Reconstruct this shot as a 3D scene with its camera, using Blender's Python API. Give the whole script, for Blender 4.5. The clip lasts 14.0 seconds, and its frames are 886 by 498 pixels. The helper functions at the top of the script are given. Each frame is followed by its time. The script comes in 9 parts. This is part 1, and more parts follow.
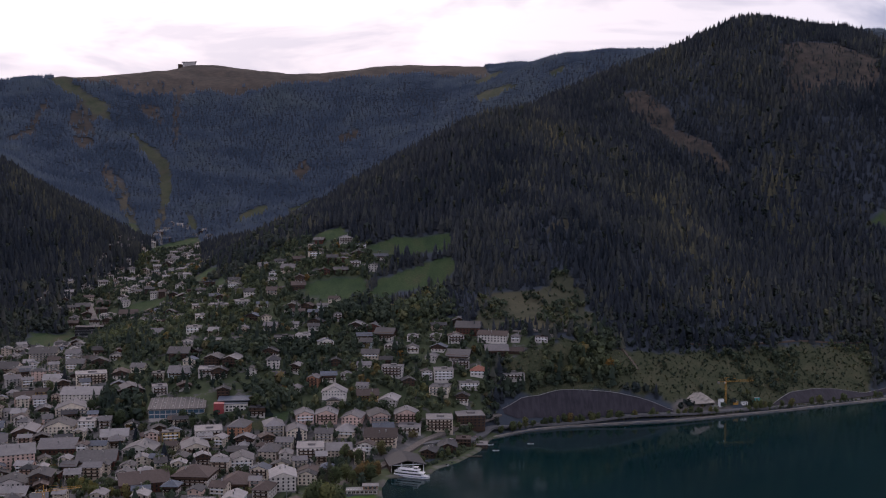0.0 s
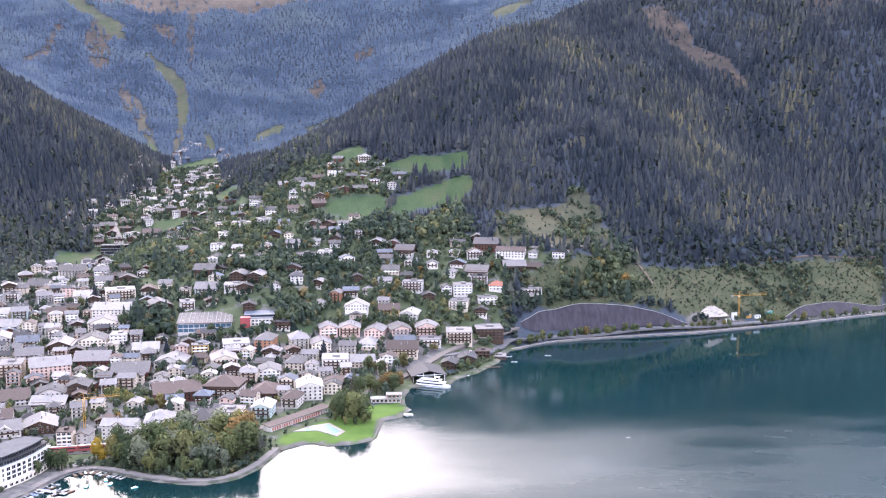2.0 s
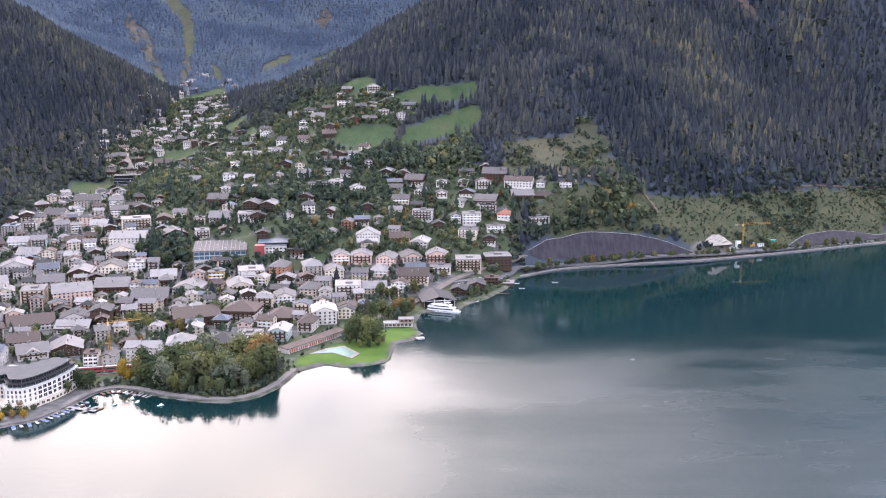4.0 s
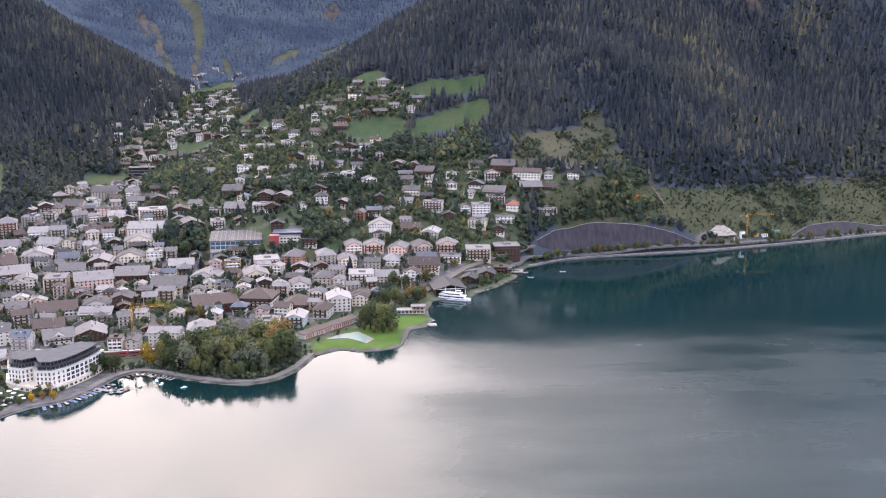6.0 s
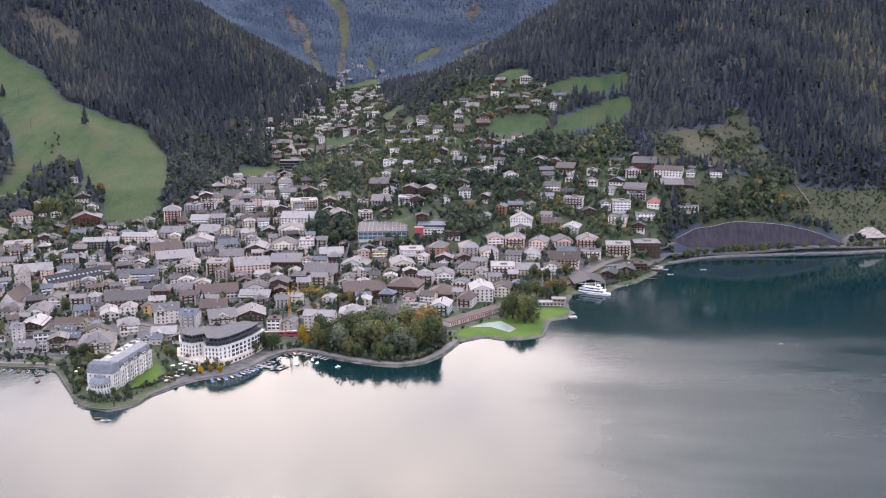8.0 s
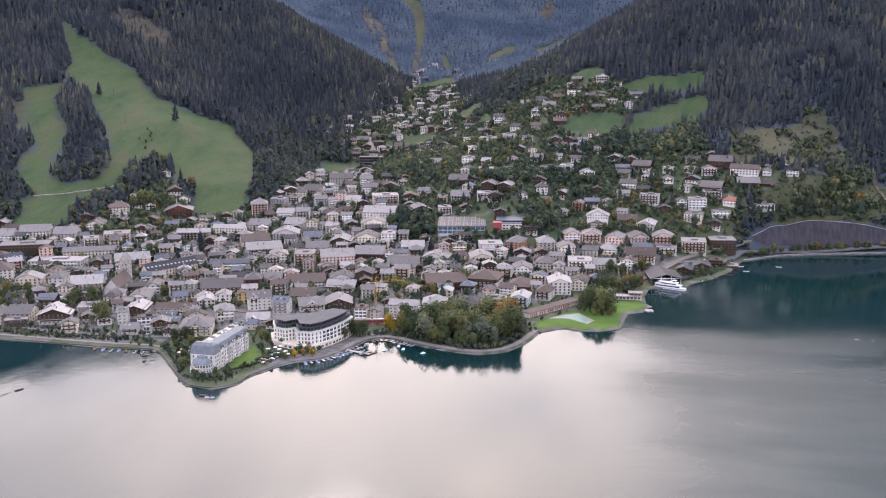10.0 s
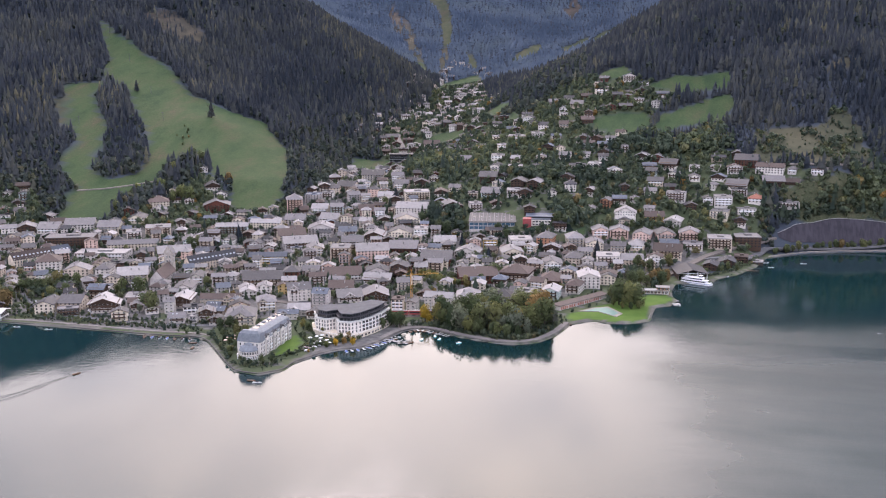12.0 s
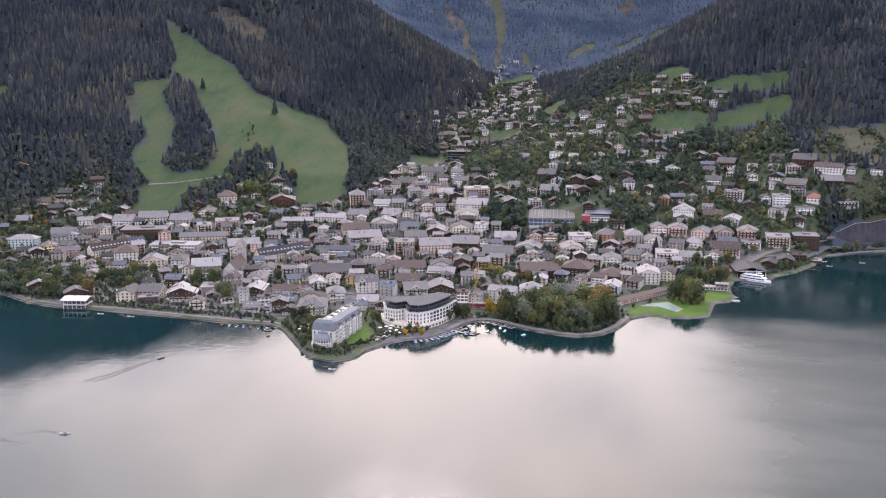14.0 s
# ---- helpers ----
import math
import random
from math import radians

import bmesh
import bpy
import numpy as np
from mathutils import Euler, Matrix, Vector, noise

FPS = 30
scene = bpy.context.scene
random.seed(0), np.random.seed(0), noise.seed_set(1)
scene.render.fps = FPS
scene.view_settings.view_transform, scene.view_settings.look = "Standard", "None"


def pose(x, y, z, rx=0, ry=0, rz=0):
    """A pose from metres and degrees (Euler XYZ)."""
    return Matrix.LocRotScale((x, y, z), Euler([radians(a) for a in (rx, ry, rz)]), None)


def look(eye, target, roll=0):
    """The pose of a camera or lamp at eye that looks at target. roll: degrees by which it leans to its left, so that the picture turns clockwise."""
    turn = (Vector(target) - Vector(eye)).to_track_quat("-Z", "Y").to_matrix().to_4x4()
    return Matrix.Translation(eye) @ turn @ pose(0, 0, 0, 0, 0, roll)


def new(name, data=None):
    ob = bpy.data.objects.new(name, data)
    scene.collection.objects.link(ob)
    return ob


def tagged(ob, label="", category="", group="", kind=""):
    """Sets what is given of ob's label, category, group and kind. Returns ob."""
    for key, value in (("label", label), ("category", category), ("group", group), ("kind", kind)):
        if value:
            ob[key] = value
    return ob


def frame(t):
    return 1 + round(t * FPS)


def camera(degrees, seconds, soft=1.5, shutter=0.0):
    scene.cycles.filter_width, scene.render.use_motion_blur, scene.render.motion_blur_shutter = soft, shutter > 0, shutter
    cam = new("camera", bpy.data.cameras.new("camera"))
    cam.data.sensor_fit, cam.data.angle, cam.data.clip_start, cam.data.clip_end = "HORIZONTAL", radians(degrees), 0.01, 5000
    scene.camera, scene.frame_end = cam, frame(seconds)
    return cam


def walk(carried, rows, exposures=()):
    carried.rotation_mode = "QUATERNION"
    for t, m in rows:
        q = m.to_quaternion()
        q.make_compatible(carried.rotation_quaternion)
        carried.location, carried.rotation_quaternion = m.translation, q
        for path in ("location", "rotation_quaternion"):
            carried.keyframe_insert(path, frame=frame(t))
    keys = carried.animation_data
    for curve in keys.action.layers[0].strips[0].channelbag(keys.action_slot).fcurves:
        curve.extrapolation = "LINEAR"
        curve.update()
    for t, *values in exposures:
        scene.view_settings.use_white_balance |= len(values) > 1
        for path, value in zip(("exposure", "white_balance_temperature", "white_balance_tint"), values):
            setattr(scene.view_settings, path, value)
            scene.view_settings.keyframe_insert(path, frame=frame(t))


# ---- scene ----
CLOUD_GLOW, CLOUD_DULL = 47.0, 23.8 # cloud brightness round the sun, and elsewhere
# the clip's camera opens up as it tilts down to the dark water
EXPOSURES = [(0.0, -1.22, 6350, 31), (0.5, -0.92, 6250, 30), (1.0, 0.0, 6000, 26), (1.5, 0.72, 6050, 24), (2.0, 1.24, 6000, 28), (2.5, 1.19, 6000, 28), (3.0, 1.08, 6080, 28), (3.7, 0.92, 6180, 27), (6.0, 0.62, 6300, 27), (8.5, 0.5, 6330, 28), (14.0, 0.35, 6380, 28)]
cam = camera(47.50, 14.0, soft=1.05)
# seconds; metres east, north, up; yaw, pitch, roll
ROWS = [
    (0.0, -0.00, -0.01, 235.00, 0.007, -2.416, -0.249),
    (0.5, -1.02, -4.67, 234.68, 0.281, -3.516, -0.097),
    (1.0, -2.06, -9.40, 234.33, 0.495, -4.602, 0.016),
    (1.5, -3.10, -14.40, 234.01, 0.675, -5.788, 0.061),
    (2.0, -4.18, -19.56, 233.65, 0.836, -6.993, 0.096),
    (2.5, -5.23, -24.73, 233.32, 0.966, -8.184, 0.144),
    (3.0, -6.25, -29.89, 233.12, 1.053, -9.370, 0.203),
    (3.5, -7.29, -35.41, 233.38, 1.108, -10.533, 0.181),
    (6.0, -12.78, -66.86, 234.56, 1.457, -11.234, 0.203),
    (6.5, -14.76, -73.34, 234.74, 3.264, -11.266, 0.265),
    (7.0, -17.10, -80.10, 234.99, 5.772, -11.293, 0.303),
    (7.5, -19.39, -87.25, 235.33, 7.641, -11.315, 0.351),
    (8.0, -21.29, -94.85, 235.76, 9.023, -11.352, 0.297),
    (8.5, -22.87, -103.09, 236.30, 10.107, -11.378, 0.288),
    (11.0, -29.65, -147.33, 239.50, 13.810, -11.492, 0.291),
    (11.5, -30.65, -155.50, 240.46, 13.862, -11.530, 0.260),
    (12.0, -31.84, -163.50, 241.37, 14.158, -11.573, 0.220),
    (12.5, -33.38, -171.43, 242.22, 14.873, -11.603, 0.166),
    (13.0, -35.60, -179.45, 242.94, 15.550, -11.648, 0.144),
    (13.5, -38.44, -187.47, 243.74, 16.198, -11.687, 0.155),
    (14.0, -41.75, -195.51, 244.68, 16.826, -11.721, 0.134),
]
walk(cam, [(t, pose(x, y, z, 90 + pitch, roll, yaw)) for t, x, y, z, yaw, pitch, roll in ROWS], EXPOSURES)

# ---------------------------------------------------------------- sky and sun
SUN_WEST, SUN_UP = radians(19), radians(34)  # the sun stands behind thin cloud over the ridge
sun_way = Vector((-math.sin(SUN_WEST) * math.cos(SUN_UP), math.cos(SUN_WEST) * math.cos(SUN_UP), math.sin(SUN_UP)))
world = bpy.data.worlds.new("overcast_sky")
scene.world = world
world.use_nodes = True
wt = world.node_tree
for n in list(wt.nodes):
    wt.nodes.remove(n)


def wnode(kind, **values):
    n = wt.nodes.new(kind)
    for key, value in values.items():
        n.inputs[key].default_value = value
    return n


w_out = wnode("ShaderNodeOutputWorld")
w_bg = wnode("ShaderNodeBackground", Strength=0.1)
w_sky = wnode("ShaderNodeTexSky")
w_sky.sky_type, w_sky.sun_disc = "NISHITA", False
w_sky.sun_elevation, w_sky.sun_rotation = SUN_UP, -SUN_WEST
w_sky.air_density, w_sky.dust_density, w_sky.altitude = 1.0, 3.0, 900
w_co = wnode("ShaderNodeTexCoord")
w_map = wnode("ShaderNodeMapping", Scale=(1.0, 1.0, 3.2))
w_cloud = wnode("ShaderNodeTexNoise", Scale=4.4, Detail=9.0, Roughness=0.58, Distortion=0.6)
w_ramp = wnode("ShaderNodeValToRGB")
w_ramp.color_ramp.elements[0].position, w_ramp.color_ramp.elements[0].color = 0.42, (0.41, 0.49, 0.61, 1)
w_ramp.color_ramp.elements[1].position, w_ramp.color_ramp.elements[1].color = 0.60, (0.91, 0.965, 1.0, 1)
# cloud glows round the hidden sun
w_dot = wnode("ShaderNodeVectorMath")
w_dot.operation = "DOT_PRODUCT"
w_dot.inputs[1].default_value = sun_way
w_pos = wnode("ShaderNodeMath")
w_pos.operation = "MAXIMUM"
w_pos.inputs[1].default_value = 0.0
w_pow = wnode("ShaderNodeMath")
w_pow.operation = "POWER"
w_pow.inputs[1].default_value = 15.0
w_gain = wnode("ShaderNodeMath")
w_gain.operation = "MULTIPLY_ADD"
w_gain.inputs[1].default_value, w_gain.inputs[2].default_value = CLOUD_GLOW, CLOUD_DULL
w_lit = wnode("ShaderNodeVectorMath")
w_lit.operation = "SCALE"
w_mix = wnode("ShaderNodeMix")
w_mix.data_type = "RGBA"
w_mix.inputs[0].default_value = 0.85
link = wt.links.new
link(w_co.outputs["Generated"], w_map.inputs["Vector"])
link(w_map.outputs[0], w_cloud.inputs["Vector"])
link(w_cloud.outputs["Fac"], w_ramp.inputs[0])
link(w_co.outputs["Generated"], w_dot.inputs[0])
link(w_dot.outputs["Value"], w_pos.inputs[0])
link(w_pos.outputs[0], w_pow.inputs[0])
link(w_pow.outputs[0], w_gain.inputs[0])
w_warm = wnode("ShaderNodeMix")
w_warm.data_type, w_warm.blend_type = "RGBA", "MULTIPLY"
w_warm.inputs[7].default_value = (1.17, 1.0, 0.775, 1)
# nearer the sun the cloud is warmer and more even
w_near = wnode("ShaderNodeMath")
w_near.operation = "POWER"
w_near.inputs[1].default_value = 5.0
link(w_pos.outputs[0], w_near.inputs[0])
w_even = wnode("ShaderNodeMix")
w_even.data_type = "RGBA"
w_even.inputs[7].default_value = (0.86, 0.89, 0.90, 1)
w_half = wnode("ShaderNodeMath")
w_half.operation = "MULTIPLY"
w_half.inputs[1].default_value = 0.55
link(w_near.outputs[0], w_half.inputs[0])
link(w_half.outputs[0], w_even.inputs[0])
link(w_ramp.outputs["Color"], w_even.inputs[6])
link(w_near.outputs[0], w_warm.inputs[0])
link(w_even.outputs[2], w_warm.inputs[6])
link(w_warm.outputs[2], w_lit.inputs[0])
link(w_gain.outputs[0], w_lit.inputs["Scale"])
link(w_sky.outputs["Color"], w_mix.inputs[6])
link(w_lit.outputs[0], w_mix.inputs[7])
link(w_mix.outputs[2], w_bg.inputs["Color"])
link(w_bg.outputs[0], w_out.inputs["Surface"])

sun = new("sun", bpy.data.lights.new("sun", "SUN"))
sun.data.energy, sun.data.angle, sun.data.color = 0.7, radians(10), (1.0, 0.93, 0.86)
sun.matrix_world = look((0, 0, 0), -sun_way)

# ---------------------------------------------------------------- materials
class Mat:
    """Builds a node material step by step."""

    def __init__(self, name, rough=0.8, metal=0.0, spec=0.3):
        self.m = bpy.data.materials.new(name)
        self.m.use_nodes = True
        self.t = self.m.node_tree
        self.b = self.t.nodes["Principled BSDF"]
        self.b.inputs["Roughness"].default_value = rough
        self.b.inputs["Metallic"].default_value = metal
        self.b.inputs["Specular IOR Level"].default_value = spec

    def node(self, kind, **values):
        n = self.t.nodes.new(kind)
        for key, value in values.items():
            n.inputs[key].default_value = value
        return n

    def link(self, a, b):
        self.t.links.new(a, b)

    def place(self):
        """Places in metres on the ground plan, the same for every object."""
        return self.node("ShaderNodeNewGeometry").outputs["Position"]

    def noise(self, size, detail=4.0, rough=0.55, vector=None, stretch=None):
        n = self.node("ShaderNodeTexNoise", Scale=1.0 / size, Detail=detail, Roughness=rough)
        v = vector or self.place()
        if stretch:
            mp = self.node("ShaderNodeMapping", Scale=stretch)
            self.link(v, mp.inputs["Vector"])
            v = mp.outputs[0]
        self.link(v, n.inputs["Vector"])
        return n.outputs["Fac"]

    def ramp(self, fac, stops):
        r = self.node("ShaderNodeValToRGB")
        e = r.color_ramp.elements
        while len(e) < len(stops):
            e.new(0.5)
        for el, (p, c) in zip(e, stops):
            el.position, el.color = p, (*c, 1) if len(c) == 3 else c
        self.link(fac, r.inputs[0])
        return r.outputs["Color"]

    def mix(self, fac, a, b, kind="MIX"):
        n = self.node("ShaderNodeMix")
        n.data_type, n.blend_type = "RGBA", kind
        for k, v in ((0, fac), (6, a), (7, b)):
            if isinstance(v, (int, float)):
                n.inputs[k].default_value = v
            elif isinstance(v, tuple):
                n.inputs[k].default_value = (*v, 1) if len(v) == 3 else v
            else:
                self.link(v, n.inputs[k])
        return n.outputs[2]

    def math(self, kind, a, b=0.0):
        n = self.node("ShaderNodeMath")
        n.operation = kind
        for k, v in ((0, a), (1, b)):
            if isinstance(v, (int, float)):
                n.inputs[k].default_value = v
            else:
                self.link(v, n.inputs[k])
        return n.outputs[0]

    def attribute(self, name):
        n = self.node("ShaderNodeAttribute")
        n.attribute_name = name
        return n.outputs["Fac"]

    def bump(self, fac, depth, strength=1.0):
        n = self.node("ShaderNodeBump", Strength=strength, Distance=depth)
        self.link(fac, n.inputs["Height"])
        self.link(n.outputs[0], self.b.inputs["Normal"])

    def colour(self, c):
        if isinstance(c, tuple):
            self.b.inputs["Base Color"].default_value = (*c, 1)
        else:
            self.link(c, self.b.inputs["Base Color"])

    def rough(self, v):
        self.link(v, self.b.inputs["Roughness"])


def shade(c, k):
    return tuple(v * k for v in c)


def worn(name, c, rough=0.8, size=3.0, spread=0.35, metal=0.0, own=0.25, spec=0.3):
    """A weathered surface: colour c, stained at two scales, each object a little different."""
    m = Mat(name, rough, metal, spec)
    coarse, fine = m.noise(size), m.noise(size / 9, 3.0)
    col = m.ramp(coarse, [(0.3, shade(c, 1 - spread)), (0.7, shade(c, 1 + spread * 0.4))])
    col = m.mix(0.35, col, m.ramp(fine, [(0.35, shade(c, 0.7)), (0.65, shade(c, 1.15))]))
    rnd = m.node("ShaderNodeObjectInfo").outputs["Random"]
    col = m.mix(1.0, col, m.ramp(rnd, [(0.0, (1 - own,) * 3), (1.0, (1 + own * 0.3,) * 3)]), "MULTIPLY")
    isle = m.node("ShaderNodeNewGeometry").outputs["Random Per Island"]
    m.colour(m.mix(1.0, col, m.ramp(isle, [(0.0, (1 - own * 0.6,) * 3), (1.0, (1 + own * 0.35,) * 3)]), "MULTIPLY"))
    m.bump(fine, 0.02, 0.5)
    return m.m


def leafy(name, stops, rough=0.85, sheen=0.02, own=False, vary=1.0):
    """Foliage: every tree takes a colour of its own from the stops, every spray a shade of it."""
    m = Mat(name, rough, 0, 0.06)
    # bluish sheen adds a little distance haze where its weight is set
    m.b.inputs["Sheen Weight"].default_value = sheen
    m.b.inputs["Sheen Roughness"].default_value = 0.6
    m.b.inputs["Sheen Tint"].default_value = (0.62, 0.78, 1.0, 1)
    each = m.node("ShaderNodeObjectInfo").outputs["Random"] if own else m.attribute("tone")
    col = m.ramp(each, stops)
    isle = m.node("ShaderNodeNewGeometry").outputs["Random Per Island"]
    col = m.mix(1.0, col, m.ramp(isle, [(0.0, (1 - 0.22 * vary, 1 - 0.2 * vary, 1 - 0.18 * vary)), (1.0, (1 + 0.2 * vary, 1 + 0.18 * vary, 1 + 0.1 * vary))]), "MULTIPLY")
    col = m.mix(0.5, col, m.ramp(m.noise(70.0, 3.0), [(0.35, (0.6, 0.65, 0.65)), (0.65, (1.25, 1.2, 1.05))]), "MULTIPLY")
    # stands of different age; extra contrast imitates shade in the ravines
    col = m.mix(0.85, col, m.ramp(m.noise(210.0, 4.0, 0.6), [(0.36, (0.62, 0.68, 0.74)), (0.5, (1, 1, 1)), (0.66, (1.3, 1.22, 1.0))]), "MULTIPLY")
    m.colour(col)
    glow = m.node("ShaderNodeBsdfTranslucent")
    m.link(m.mix(1.0, col, (1.15, 1.2, 0.9), "MULTIPLY"), glow.inputs["Color"])
    both = m.node("ShaderNodeMixShader", Fac=0.35)
    m.link(m.b.outputs[0], both.inputs[1])
    m.link(glow.outputs[0], both.inputs[2])
    m.link(both.outputs[0], m.t.nodes["Material Output"].inputs["Surface"])
    return m.m


def plain(name, c, rough=0.5, metal=0.0, spec=0.4):
    m = Mat(name, rough, metal, spec)
    m.colour(m.ramp(m.noise(1.5), [(0.3, shade(c, 0.85)), (0.7, shade(c, 1.08))]))
    return m.m


PLASTER = {
    "white": worn("white_plaster", (0.75, 0.69, 0.63)), "cream": worn("cream_plaster", (0.76, 0.66, 0.53)),
    "yellow": worn("yellow_plaster", (0.70, 0.50, 0.22)), "pink": worn("pink_plaster", (0.77, 0.55, 0.46)),
    "beige": worn("beige_plaster", (0.72, 0.60, 0.48)), "grey": worn("grey_plaster", (0.60, 0.55, 0.52)),
    "wood": worn("dark_timber", (0.075, 0.045, 0.03), 0.75, 1.5), "red": worn("red_brown_timber", (0.17, 0.06, 0.04), 0.75, 1.5),
    "orange": worn("orange_plaster", (0.44, 0.22, 0.13)), "mint": worn("mint_plaster", (0.50, 0.58, 0.56)),
}
ROOF = {
    "slate": worn("slate_roof", (0.180, 0.168, 0.170), 0.72, 2.5, 0.3, 0, 0.6, 0.3), "light": worn("pale_metal_roof", (0.29, 0.272, 0.268), 0.7, 4.0, 0.25, 0.0, 0.4, 0.3),
    "brown": worn("brown_tile_roof", (0.100, 0.074, 0.066), 0.75, 2.0, 0.3, 0, 0.4, 0.25), "dark": worn("dark_roof", (0.044, 0.044, 0.050), 0.7, 2.5, 0.35, 0, 0.4, 0.3),
    "gravel": worn("gravel_flat_roof", (0.24, 0.225, 0.22), 0.9, 3.0), "tile": worn("red_tile_roof", (0.33, 0.13, 0.09), 0.75, 2.0),
    "blue": worn("blue_grey_roof", (0.10, 0.118, 0.15), 0.65, 2.5, 0.3, 0, 0.4, 0.3),
}
TIMBER = worn("weathered_balcony_timber", (0.10, 0.06, 0.04), 0.75, 1.0)
FRAME = plain("painted_window_frame", (0.62, 0.61, 0.58))
CONCRETE = worn("grey_concrete", (0.34, 0.33, 0.32), 0.85, 4.0)
STONE = worn("quay_stone", (0.19, 0.175, 0.165), 0.85, 2.5)
QUAY = worn("dark_quay_stone", (0.10, 0.095, 0.09), 0.9, 1.8)
PROMENADE = worn("promenade_paving", (0.215, 0.195, 0.185), 0.9, 4.0)
PATH = worn("pale_gravel_path", (0.28, 0.25, 0.225), 0.9, 5.0)
ASPHALT = worn("grey_asphalt", (0.13, 0.13, 0.135), 0.85, 6.0)
TRUNK = worn("bark", (0.06, 0.045, 0.035), 0.9, 0.6)
METAL = plain("grey_steel", (0.24, 0.25, 0.26), 0.5, 0.4)
WHITE = plain("white_paint", (0.78, 0.78, 0.78), 0.35)
YELLOW = plain("yellow_crane_paint", (0.48, 0.26, 0.05), 0.5)
RED = plain("red_paint", (0.30, 0.06, 0.06), 0.45)
TURQUOISE = plain("turquoise_paint", (0.06, 0.42, 0.40), 0.35)
BLUE = plain("blue_cover", (0.05, 0.10, 0.28), 0.6)
BOATWOOD = plain("varnished_boat_wood", (0.16, 0.07, 0.035), 0.35)
_gl = Mat("window_glass", 0.08, 0, 0.6)
_gl.colour(_gl.ramp(_gl.node("ShaderNodeObjectInfo").outputs["Random"], [(0.0, (0.008, 0.01, 0.013)), (1.0, (0.04, 0.045, 0.05))]))
GLASS = _gl.m
# spruce colours blued to carry the haze over the slopes
SPRUCE_HAZE_STOPS = [(0.0, (0.033, 0.042, 0.058)), (0.35, (0.044, 0.053, 0.070)), (0.6, (0.055, 0.063, 0.077)), (0.8, (0.072, 0.079, 0.082)), (0.92, (0.099, 0.103, 0.088)), (1.0, (0.127, 0.122, 0.092))]
LEAF_STOPS = [(0.0, (0.058, 0.080, 0.064)), (0.5, (0.080, 0.104, 0.078)), (0.85, (0.110, 0.132, 0.088)), (0.97, (0.14, 0.142, 0.085)), (1.0, (0.17, 0.135, 0.075))]
CONIFER = leafy("hazed_spruce_needles", SPRUCE_HAZE_STOPS, sheen=0.0, vary=0.6)
SPRUCE_TREE = leafy("hazed_single_spruce", SPRUCE_HAZE_STOPS, own=True)
GARDEN_SPRUCE = leafy("garden_spruce_needles", [(0.0, (0.030, 0.046, 0.040)), (1.0, (0.052, 0.070, 0.052))])
# blue distance haze is mixed into these base colours
HAZED_CONIFER = leafy("distant_spruce_with_haze", [(0.0, (0.088, 0.120, 0.182)), (0.6, (0.097, 0.131, 0.195)), (1.0, (0.110, 0.142, 0.197))], sheen=0.04, vary=0.25)
BROADLEAF = leafy("broadleaf_foliage", LEAF_STOPS)
# broadleaf green with bluish haze put into its colour
SLOPELEAF = leafy("hazed_hillside_foliage", [(0.0, (0.046, 0.062, 0.066)), (0.5, (0.062, 0.078, 0.078)), (0.9, (0.086, 0.100, 0.088)), (0.98, (0.11, 0.116, 0.09)), (1.0, (0.13, 0.115, 0.08))])
TREELEAF = leafy("single_tree_foliage", [(0.0, (0.074, 0.096, 0.054)), (0.5, (0.102, 0.124, 0.064)), (0.9, (0.14, 0.15, 0.074)), (1.0, (0.18, 0.155, 0.07))], own=True)
AUTUMN = leafy("autumn_foliage", [(0.0, (0.13, 0.09, 0.04)), (1.0, (0.21, 0.13, 0.05))])
RUSSET = leafy("russet_foliage", [(0.0, (0.16, 0.12, 0.06)), (1.0, (0.25, 0.16, 0.07))], own=True)
GOLDEN = leafy("golden_foliage", [(0.0, (0.30, 0.20, 0.03)), (1.0, (0.44, 0.30, 0.05))], own=True)
PARKLEAF = leafy("park_foliage", [(0.0, (0.048, 0.070, 0.040)), (0.4, (0.078, 0.100, 0.050)), (0.75, (0.125, 0.140, 0.062)), (1.0, (0.21, 0.180, 0.070))], own=True)
SILVER = leafy("silver_green_foliage", [(0.0, (0.130, 0.150, 0.115)), (1.0, (0.185, 0.200, 0.155))], own=True)


